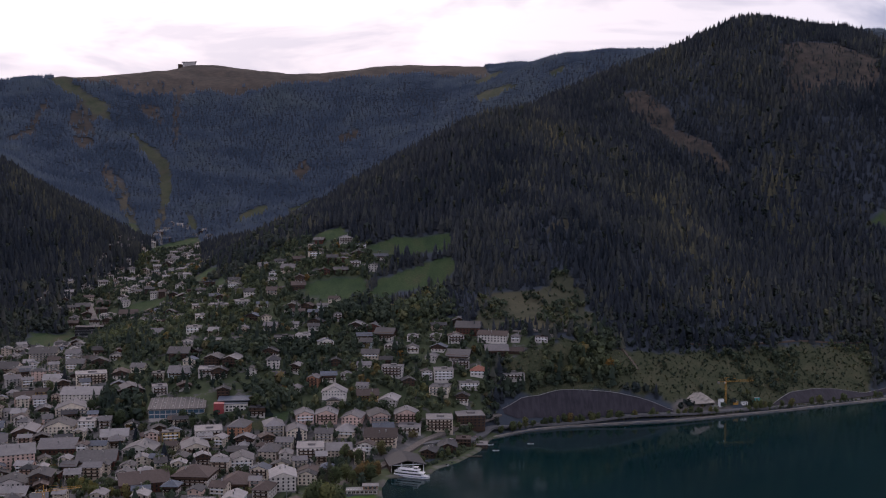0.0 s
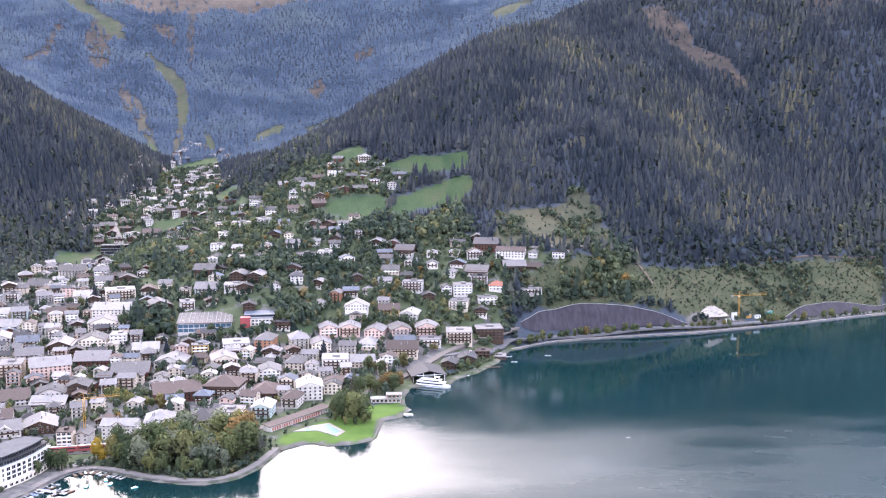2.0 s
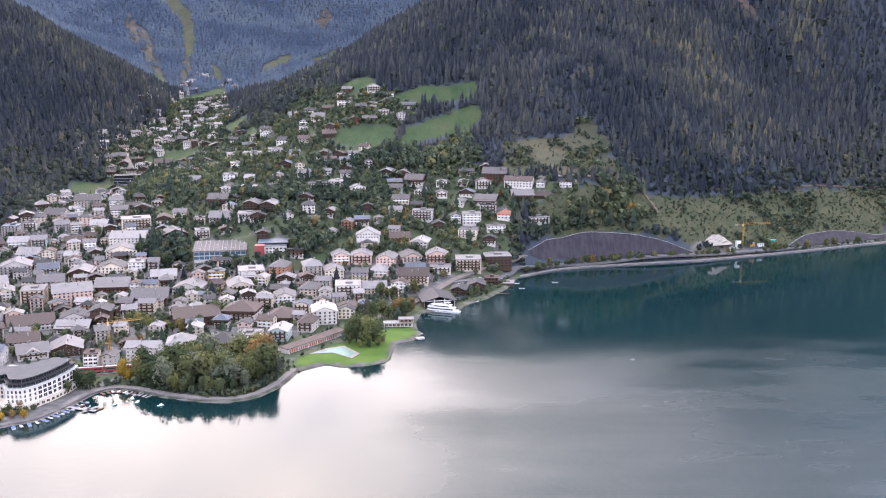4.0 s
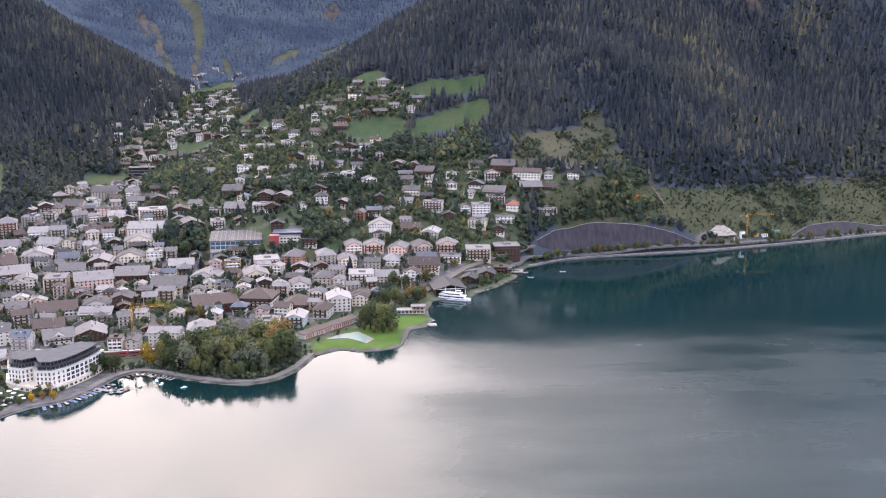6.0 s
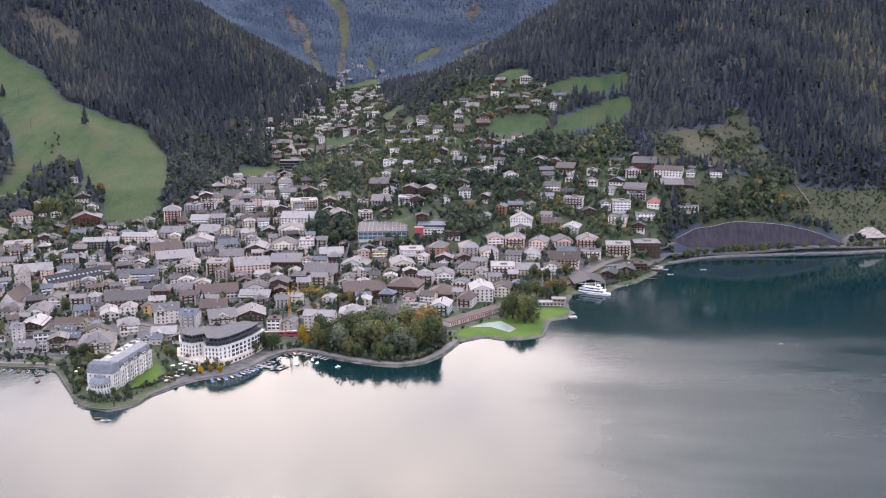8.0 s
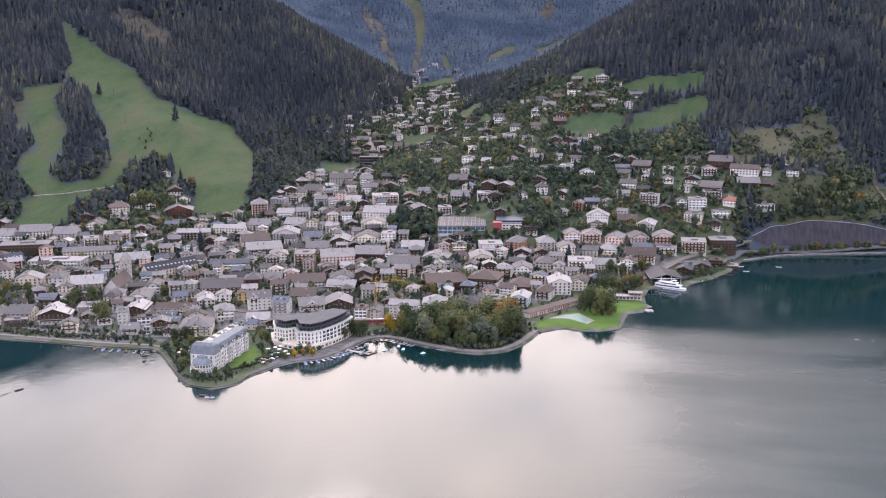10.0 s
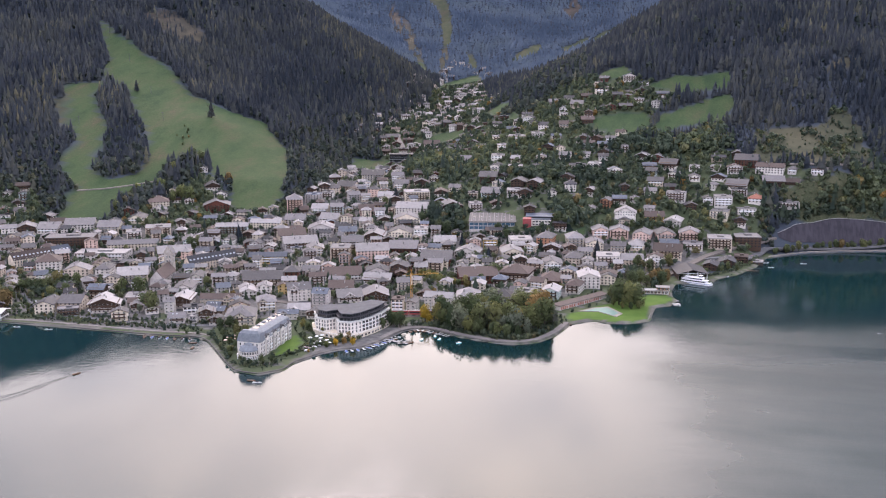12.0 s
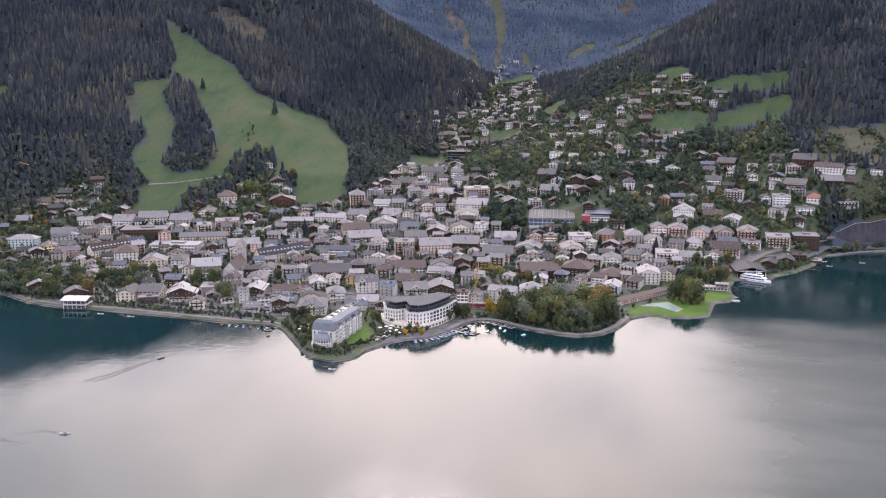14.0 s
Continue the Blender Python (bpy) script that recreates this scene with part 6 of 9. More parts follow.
def packed_houses(name, label, sites, seed, roofs=(6, 6, 6, 6, 7, 8, 9, 9, 9)):
    """The many small houses between and behind the others, in one mesh: walls, roofs, eaves, windows, chimneys."""
    rs = random.Random(seed)
    bm = bmesh.new()
    for x, y, w, d, turn, hgt in sites:
        z = float(ground_at(x, y))
        wall, roof = rs.choice((0, 0, 0, 0, 1, 2, 3, 4)), rs.choice(roofs)
        made = []

        def put(call, *args):
            n0 = len(bm.verts)
            call(bm, *args)
            bm.verts.ensure_lookup_table()
            made.extend(bm.verts[n0:])

        along_y = rs.random() < 0.5
        rise = 0.27 * (w if along_y else d)
        put(box, -w / 2, w / 2, -d / 2, d / 2, -4, hgt, wall)
        a, b, o = w / 2 + 1.1, d / 2 + 1.1, hgt - 0.35
        if along_y:
            put(slab, [(-a, -b, o), (0, -b, o + rise), (0, b, o + rise), (-a, b, o)], 0.35, roof)
            put(slab, [(0, -b, o + rise), (a, -b, o), (a, b, o), (0, b, o + rise)], 0.35, roof)
            put(slab, [(-w / 2, -d / 2, hgt), (w / 2, -d / 2, hgt), (0, -d / 2, hgt + rise - 0.7)], 0.01, wall)
            put(solid, [(-w * 0.3, -d / 2 - 0.02), (w * 0.3, -d / 2 - 0.02), (w * 0.3, -d / 2 + 0.4), (-w * 0.3, -d / 2 + 0.4)], hgt, hgt + rise * 0.35, 4)
        else:
            put(slab, [(-a, -b, o), (a, -b, o), (a, 0, o + rise), (-a, 0, o + rise)], 0.35, roof)
            put(slab, [(-a, 0, o + rise), (a, 0, o + rise), (a, b, o), (-a, b, o)], 0.35, roof)
        put(box, w * 0.1, w * 0.1 + 0.9, 0.2, 1.1, hgt, hgt + rise + 1.2, 1)
        for s in range(int(hgt / 2.8)):
            n = max(2, int(w / 3.6))
            for k in range(n):
                wx = -w / 2 + (k + 0.5) * w / n
                put(box, wx - 0.65, wx + 0.65, -d / 2 - 0.05, -d / 2 + 0.1, 1.0 + s * 2.8, 2.5 + s * 2.8, 5)
        if rs.random() < 0.4 and hgt > 5:
            put(box, -w * 0.42, w * 0.42, -d / 2 - 1.2, -d / 2, hgt - 2.8, hgt - 1.8, 4)
        m = pose(x, y, z, 0, 0, turn)
        for v in made:
            v.co = m @ v.co
    me = bpy.data.meshes.new(name)
    bm.to_mesh(me)
    bm.free()
    for mat in (PLASTER["white"], PLASTER["cream"], PLASTER["grey"], PLASTER["beige"], PLASTER["wood"], GLASS, ROOF["slate"], ROOF["brown"], ROOF["dark"], ROOF["light"]):
        me.materials.append(mat)
    tagged(new(name, me), label, "houses", kind="stuff")


RAIL = [(-420, 690), (-300, 668), (-258, 678), (-190, 712), (-147, 740), (-110, 790), (-56, 888), (-18, 962)]


def find_sites(rings, count, wide, deep, tall, seed, y_most, tries=14000):
    """Free plots for small houses."""
    rs = random.Random(seed)
    xs, ys = [p[0] for r in rings for p in r], [p[1] for r in rings for p in r]
    sites = []
    for _ in range(tries):
        if len(sites) >= count:
            break
        x, y = rs.uniform(min(xs), max(xs)), rs.uniform(min(ys), min(max(ys), y_most))
        w, d, hgt = rs.uniform(*wide), rs.uniform(*deep), rs.choice(tall)
        turn = math.degrees(math.atan2(-(x + 40), y + 190)) * 0.75 + rs.choice((-12, 0, 12)) + rs.uniform(-6, 6)
        p, q = np.array(x), np.array(y)
        if not any(inside(p, q, r) for r in rings) or to_line(p, q, SHORE) < 24 or to_line(p, q, RAIL) < 13:
            continue
        if not clear_of(x, y, w, d, turn, PLOTS) or cover(np.array([x]), np.array([y]), MEADOWS + HIGH_MEADOWS + GROVES + LAWNS + PISTES)[0]:
            continue
        PLOTS.append((x, y, w, d, turn))
        sites.append((x, y, w, d, turn, hgt))
    return sites


build_houses()
town_sites = find_sites(DENSE_TOWN, 260, (8, 15), (8, 13), (5.6, 8.4, 8.4, 11.2), 77, 1400, 30000)
town_sites.sort(key=lambda s: math.hypot(s[0] + 40, s[1] + 190))
for x, y, w, d, turn, hgt in town_sites:
    house(x, y, w, d / 1.12, int(hgt / 2.7), turn, house_rs.choice(("white", "cream", "cream", "grey", "beige", "pink", "chalet", "chalet")), house_rs.choice(("slate", "slate", "dark", "light", "light", "brown", "blue")), house_rs.choice("grrhg"), "small houses in the town")
for x, y, w, d, turn, hgt in find_sites(SETTLED, 190, (11, 19), (9, 12), (5.6, 5.6, 8.4), 78, 1560, 40000):
    house(x, y, w, d / 1.12, int(hgt / 2.7), turn, house_rs.choices(("chalet", "white", "cream", "wood", "red", "grey"), (11, 6, 2, 2, 1, 2))[0], house_rs.choice(("slate", "dark", "dark", "brown", "dark", "blue")), house_rs.choice("ggrgrf" if w > 13 else "ggr"), "houses on the hillside")
packed_houses("distant_houses", "small pale houses far up the side valley", find_sites([[(-640, 1560), (-380, 1560), (-400, 1800), (-520, 2100), (-560, 2480), (-680, 2480), (-660, 2100), (-630, 1800)]], 150, (10, 17), (9, 13), (5.6, 8.4), 79, 2480), 5)
# Trees that stand singly: east, north, height; kind (b leafy, c spruce, o russet, g golden, s silver).
TREES = {}
TREES['PARK_WEST'] = [
    (-688, 606, 23.6, 'b'), (-671, 598, 17.4, 'b'), (-703, 641, 25.6, 'b'), (-685, 634, 18.0, 'b'), (-690, 652, 26.8, 'b'),
    (-644, 609, 21.9, 'o'), (-662, 622, 23.5, 'b'), (-661, 641, 15.5, 'b'), (-673, 673, 14.7, 'b'), (-661, 669, 17.0, 'b'),
    (-651, 667, 18.1, 'b'), (-647, 671, 16.9, 'b'), (-645, 678, 18.2, 'b'), (-644, 689, 20.8, 'b'), (-637, 691, 15.8, 'b'),
    (-631, 649, 8.2, 'b'), (-632, 703, 13.5, 'b'), (-624, 693, 18.2, 'b'), (-572, 694, 15.4, 'c'), (-566, 680, 18.6, 'b'),
    (-551, 684, 20.9, 'b'), (-505, 627, 23.8, 'b'), (-522, 644, 16.6, 'b'), (-617, 676, 13.1, 'b'),
]
TREES['QUAY_TREES'] = [
    (-419, 592, 13.0, 'b'), (-415, 602, 12.1, 'b'), (-411, 606, 9.1, 'b'), (-499, 725, 12.9, 'b'), (-516, 721, 9.4, 'b'),
    (-589, 862, 21.6, 'b'), (-587, 876, 19.1, 'b'), (-585, 891, 23.4, 'c'), (-555, 916, 23.6, 'c'), (-562, 962, 12.9, 'b'),
    (-379, 592, 6.9, 'b'), (-314, 568, 6.5, 'b'), (-308, 573, 7.5, 'g'), (-303, 579, 6.6, 'o'), (-295, 578, 7.5, 'g'),
    (-279, 639, 14.9, 'b'), (-273, 637, 16.9, 'b'), (-376, 549, 6.6, 'b'), (-385, 538, 6.5, 'b'), (-378, 527, 5.5, 'b'),
]
TREES['TOWN_TREES'] = [
    (-291, 797, 11.6, 'b'), (-284, 791, 11.6, 'b'), (-276, 786, 11.5, 'b'), (-270, 784, 11.4, 'b'), (-263, 781, 10.3, 'b'),
    (-300, 804, 11.7, 'b'), (-247, 779, 14.7, 'b'), (-236, 771, 15.7, 'b'), (-235, 793, 13.8, 'b'), (-226, 819, 19.9, 'b'),
    (-245, 880, 18.6, 'c'), (-245, 861, 15.9, 'b'), (-228, 865, 13.4, 'b'), (-199, 874, 9.8, 'b'), (-204, 884, 12.4, 'b'),
    (-180, 932, 11.6, 'b'), (-182, 880, 8.6, 'b'), (-134, 934, 19.2, 'c'), (-114, 857, 15.6, 'c'), (-95, 841, 21.2, 'c'),
    (-89, 830, 19.8, 'b'), (-81, 844, 17.7, 'b'),
]
TREES['GARDEN_TREES'] = [
    (-339, 1003, 12.5, 'b'), (-328, 989, 17.9, 'b'), (-316, 981, 19.1, 'b'), (-358, 1019, 17.0, 'b'), (-307, 994, 16.5, 'b'),
    (-299, 999, 13.8, 'b'), (-255, 985, 14.9, 'b'), (-242, 970, 13.4, 'b'), (-232, 975, 12.0, 'b'), (-207, 981, 10.7, 'b'),
    (-187, 1005, 17.7, 'b'), (-176, 1001, 16.3, 'b'), (-101, 1009, 14.9, 'b'), (-88, 906, 15.0, 'b'), (-75, 889, 17.2, 'b'),
    (-24, 995, 16.1, 'b'), (-56, 917, 16.4, 'b'), (-356, 785, 8.2, 'c'), (-412, 865, 10.2, 'b'), (-390, 870, 16.5, 'b'),
    (-390, 934, 14.7, 'b'), (-290, 946, 14.5, 'c'), (-416, 1102, 22.8, 'c'), (-425, 1082, 18.0, 'b'),
]
TREES['SHORE_TREES'] = [
    (-65, 850, 17.8, 'o'), (-61, 846, 17.7, 'b'), (-70, 843, 15.3, 'o'), (-56, 863, 15.6, 'o'), (-75, 834, 14.0, 'b'),
    (-96, 758, 27.2, 'b'), (-86, 750, 28.1, 'b'), (-79, 753, 24.9, 'b'), (-104, 772, 16.6, 'b'), (-86, 790, 14.6, 'b'),
    (6, 928, 11.5, 'b'), (0, 920, 8.9, 'b'), (-3, 925, 7.6, 'b'), (-17, 902, 8.7, 'b'), (15, 930, 7.7, 'b'),
]
TREES['PISTE_TREES'] = [
    (-778, 1298, 26.2, 'c'), (-923, 1325, 19.7, 'c'), (-640, 1040, 17.2, 'b'), (-689, 1027, 23.5, 'b'), (-694, 1013, 20.3, 'b'),
    (-676, 1026, 25.0, 'b'), (-723, 1036, 20.7, 'b'), (-719, 1142, 18.6, 'b'), (-734, 1144, 20.4, 'b'), (-652, 1093, 21.0, 'o'),
    (-733, 1090, 19.8, 'b'), (-739, 1026, 17.5, 'c'), (-749, 1020, 14.3, 'b'), (-740, 953, 18.3, 'b'), (-774, 1196, 7.0, 'b'), (-778, 1217, 6.0, 'b'), (-792, 1236, 5.0, 'b'), (-765, 1178, 5.5, 'b'),
    (-770, 1206, 5.0, 'o'), (-781, 1226, 6.5, 'b'), (-721, 1143, 9.0, 'b'), (-733, 1146, 8.0, 'b'), (-786, 1200, 4.5, 'b'),
]


# ---------------------------------------------------------------- single trees
def trunk_mesh(seed):
    """A tapered trunk with limbs for a tree one metre high."""
    rs = random.Random(seed)
    bm = bmesh.new()
    n = 6
    rings = []
    for z, r in ((-0.03, 0.034), (0.02, 0.026), (0.3, 0.02), (0.62, 0.011), (0.85, 0.004)):
        ox, oy = rs.uniform(-0.01, 0.01), rs.uniform(-0.01, 0.01)
        rings.append([bm.verts.new((ox + r * math.cos(6.283 * i / n), oy + r * math.sin(6.283 * i / n), z)) for i in range(n)])
    for a, b in zip(rings, rings[1:]):
        for i in range(n):
            bm.faces.new((a[i], a[(i + 1) % n], b[(i + 1) % n], b[i]))
    bm.faces.new(rings[-1])
    for k in range(6):
        t, z = rs.uniform(0, 6.28), rs.uniform(0.22, 0.55)
        beam(bm, (0, 0, z), (0.26 * math.cos(t), 0.26 * math.sin(t), z + rs.uniform(0.15, 0.3)), 0.007)
    me = bpy.data.meshes.new("trunk")
    bm.to_mesh(me)
    bm.free()
    me.materials.append(TRUNK)
    return me


def crown_mesh(seed, material, leaves=1000):
    """Leaf sprays over uneven lobes, for a tree one metre high."""
    rs = np.random.RandomState(seed)
    corner, soft = leaf_sprays(rs, leaves, 0.72, 1.08, 0.038, 15)
    return mesh_of("crown", corner.reshape(-1, 3) - [0, 0, 0.07], np.arange(leaves * 3).reshape(-1, 3), material, True, soft.reshape(-1, 3))


def spruce_mesh(seed):
    """A spruce crown one metre high: many ragged drooping whorls."""
    rs = np.random.RandomState(seed)
    verts, faces = [], []
    for k in range(11):
        lo, r = 0.08 + 0.082 * k, 0.21 * (1 - k / 11.5)
        base = len(verts)
        n = 11
        for i in range(n):
            a = 6.283 * (i + rs.uniform(-0.3, 0.3)) / n
            q = r * (rs.uniform(0.8, 1.15) if i % 2 else rs.uniform(0.45, 0.65))
            verts.append((q * math.cos(a), q * math.sin(a), lo + rs.uniform(-0.02, 0.02)))
        verts.append((0, 0, min(1.0, lo + 0.17)))
        faces += [(base + i, base + (i + 1) % n, base + n) for i in range(n)]
        if k:
            faces.append((base, base - 1, base + 1))
    return mesh_of("crown", verts, faces, SPRUCE_TREE)


TRUNKS = [trunk_mesh(k) for k in range(3)]
CROWNS = {k: [crown_mesh(10 * i + ord(k), m) for i in range(4)] for k, m in (("b", TREELEAF), ("o", RUSSET), ("g", GOLDEN), ("s", SILVER), ("p", PARKLEAF))}
CROWNS["c"] = [spruce_mesh(k) for k in range(3)]
TREE_WORDS = {"b": ("leafy_tree", "green leafy tree with an uneven crown"), "o": ("russet_tree", "broad tree turning russet in autumn"), "g": ("golden_tree", "tree in golden yellow autumn leaf"),
              "s": ("silver_tree", "tall silver-green willow tree"), "p": ("park_tree", "tall olive-green leafy tree"), "c": ("spruce", "dark green spruce tree")}
tree_rs = random.Random(31)


def tree(x, y, tall, kind, where, z=None):
    name, words = TREE_WORDS[kind]
    z = float(ground_at(x, y)) if z is None else z
    ob = thing(name, x, y, z - 0.2, tree_rs.uniform(0, 360), f"{words} {where}", "tree", "trees " + where)
    wide = tall * tree_rs.uniform(0.85, 1.2) * (1.5 if kind == "c" else 1.0)
    size = Matrix.Diagonal((wide, wide, tall, 1))
    hung("trunk", tree_rs.choice(TRUNKS), ob, at=size)
    hung("crown", tree_rs.choice(CROWNS[kind]), ob, at=size)
    return ob


WHERE = {"PARK_WEST": "by the western shore", "QUAY_TREES": "near the quay", "TOWN_TREES": "between the town houses", "GARDEN_TREES": "in the gardens",
         "SHORE_TREES": "by the bathing lawn", "PISTE_TREES": "on the ski meadow"}
for key, rows in TREES.items():
    for row in rows:
        tree(*row, WHERE[key])


def park_trees():
    """The wooded park on the round headland."""
    rs = random.Random(8)
    ring = [(-252, 660), (-236, 645), (-212, 632), (-188, 625), (-168, 629), (-156, 642), (-150, 664), (-147, 690), (-166, 700), (-200, 694), (-240, 678)]
    placed = []
    tries = 0
    while len(placed) < 74 and tries < 9000:
        tries += 1
        x, y = rs.uniform(-252, -146), rs.uniform(624, 702)
        if not inside(np.array(x), np.array(y), ring) or any(math.hypot(x - a, y - b) < 6.0 for a, b in placed):
            continue
        placed.append((x, y))
        front = y < 640
        kind = rs.choices("pbsogc", (0.52, 0.22, 0.18, 0.02, 0.01, 0.05))[0]
        tree(x, y, rs.uniform(9, 17) if front else rs.uniform(15, 31), kind, "in the lakeside park")
    tree(-257, 661, 17, "g", "in the lakeside park")
    tree(-252, 656, 11, "g", "in the lakeside park")
    for x in range(58, 560, 6):
        y = np.interp(x, [52, 92, 131, 271, 405, 546], [1016, 1050, 1068, 1105, 1163, 1231]) + 6 + rs.uniform(-1.5, 1.5)
        if rs.random() < (0.95 if x < 270 else 0.5):
            tree(x + rs.uniform(-3, 3), y, rs.uniform(8, 14), rs.choices("bo", (0.97, 0.03))[0], "along the lake road")


park_trees()
plant_gardens()


# ---------------------------------------------------------------- large buildings by the lake
def row_of_windows(ob, mesh, a, b, sills, gap, inset=0.0, name="window"):
    """Windows along the wall from a to b (the outside lies to the right of the way), one row for each sill."""
    dx, dy = b[0] - a[0], b[1] - a[1]
    run = math.hypot(dx, dy)
    n = max(1, int(run / gap))
    turn = math.degrees(math.atan2(dy, dx))
    for s in sills:
        for k in range(n):
            f = (k + 0.5) / n
            hung(name, mesh, ob, at=pose(a[0] + dx * f, a[1] + dy * f, s, 0, 0, turn))


def grow(ring, by):
    """A ring of corners pushed outwards."""
    out, n = [], len(ring)
    for i in range(n):
        a, p, b = Vector(ring[i - 1]), Vector(ring[i]), Vector(ring[(i + 1) % n])
        u, v = (p - a).normalized(), (b - p).normalized()
        m = Vector((u.y, -u.x)) + Vector((v.y, -v.x))
        out.append(tuple(p + m * (by / max(0.5, m.length_squared / 2))))
    return out


LOGGIA = window_mesh("window", 2.9, 2.35)


def grand_hotel():
    ob = thing("lakeside_hotel", 0, 0, 1.6, 0, "white curved five-storey lakeside hotel with a dark glazed roof storey", "hotel")
    front = [(-337, 604), (-326, 600), (-320, 606), (-314, 596), (-303, 596), (-296, 604), (-291, 616), (-287, 631), (-285, 648)]
    ring = front + [(-303, 652), (-316, 634), (-345, 622)]
    pod = grow(front[:1] + [(-325, 597), (-312, 592.5), (-302, 592.5)] + front[5:] + [(-303, 652), (-316, 634), (-345, 622)], 2.2)
    bm = bmesh.new()
    solid(bm, pod, -3, 3.6)
    part("podium", bm, PLASTER["cream"], ob, "cream podium with a curved terrace")
    bm = bmesh.new()
    solid(bm, grow(ring, 0.0), 3.6, 13.6)
    part("wall", bm, PLASTER["white"], ob)
    bm = bmesh.new()
    solid(bm, grow(ring, 0.35), 13.4, 14.1)
    part("cornice", bm, FRAME, ob)
    bm = bmesh.new()
    solid(bm, grow(ring, -1.8), 14.1, 16.7)
    part("glazed_storey", bm, GLASS, ob, "dark glazed set-back storey")
    bm = bmesh.new()
    solid(bm, grow(ring, -0.6), 16.7, 17.2)
    part("sun_roof", bm, ROOF["dark"], ob)
    bm = bmesh.new()
    solid(bm, grow(ring, -4.2), 17.2, 19.6)
    part("top_storey", bm, GLASS, ob, "dark glazed top storey")
    bm = bmesh.new()
    solid(bm, grow(ring, -2.6), 19.6, 20.1)
    part("roof", bm, worn("hotel_roof_sheet", (0.085, 0.086, 0.092), 0.85, 5.0), ob)
    bm = bmesh.new()
    edge = grow(ring, -0.3)
    for a, b in zip(edge, edge[1:] + edge[:1]):
        beam(bm, (*a, 15.1), (*b, 15.1), 0.05)
        for k in range(5):
            p = Vector(a).lerp(Vector(b), k / 5)
            beam(bm, (*p, 14.0), (*p, 15.1), 0.04)
    part("roof_rail", bm, METAL, ob)
    bm = bmesh.new()
    for a, b in zip(pod[:8], pod[1:9]):
        beam(bm, (*a, 4.6), (*b, 4.6), 0.09)
        n = max(2, int(math.hypot(b[0] - a[0], b[1] - a[1]) / 1.6))
        for k in range(n):
            p = Vector(a).lerp(Vector(b), k / n)
            beam(bm, (*p, 3.6), (*p, 4.6), 0.12)
    part("terrace_rail", bm, WHITE, ob, "white terrace balustrade")
    mullion = bmesh.new()
    for z0, z1, off in ((14.1, 16.7, -1.75), (17.2, 19.6, -4.15)):
        rr = grow(ring, off)
        for a, b in zip(rr[:9], rr[1:10]):
            n = max(2, int(math.hypot(b[0] - a[0], b[1] - a[1]) / 2.4))
            for k in range(n):
                p = Vector(a).lerp(Vector(b), k / n)
                beam(mullion, (*p, z0), (*p, z1), 0.08)
    part("mullions", mullion, METAL, ob)
    sills = (4.4, 7.4, 10.6)
    for i, (a, b) in enumerate(zip(front, front[1:])):
        row_of_windows(ob, TALL_WINDOW if i < 5 else LOGGIA, a, b, sills, 2.7 if i < 5 else 3.9)
    row_of_windows(ob, WIDE_WINDOW, (-345, 622), (-337, 604), sills, 4.5)
    for a, b in zip(pod[1:8], pod[2:9]):
        row_of_windows(ob, WIDE_WINDOW, a, b, (0.8,), 3.6)
    me = balcony_mesh(3.0, WHITE)
    for a, b in zip(front[5:], front[6:]):
        dx, dy = b[0] - a[0], b[1] - a[1]
        run = math.hypot(dx, dy)
        n = int(run / 4.0)
        for s in sills[1:]:
            for k in range(n):
                f = (k + 0.5) / n
                hung("balcony", me, ob, at=pose(a[0] + dx * f, a[1] + dy * f, s - 0.3, 0, 0, math.degrees(math.atan2(dy, dx))) @ Matrix.Diagonal((1, 0.7, 0.6, 1)))


def dome(bm, cx, cy, rings, n=20, slot=0):
    """A round roof or tower from (radius, height) rings."""
    prev = None
    for r, z in rings:
        ring = [bm.verts.new((cx + r * math.cos(6.2832 * i / n), cy + r * math.sin(6.2832 * i / n), z)) for i in range(n)]
        if prev:
            for i in range(n):
                bm.faces.new((prev[i], prev[(i + 1) % n], ring[(i + 1) % n], ring[i])).material_index = slot
        prev = ring
    bm.faces.new(prev).material_index = slot


ZINC = worn("weathered_zinc_roof", (0.215, 0.235, 0.26), 0.6, 2.0, 0.45, 0.0, 0.3, 0.4)


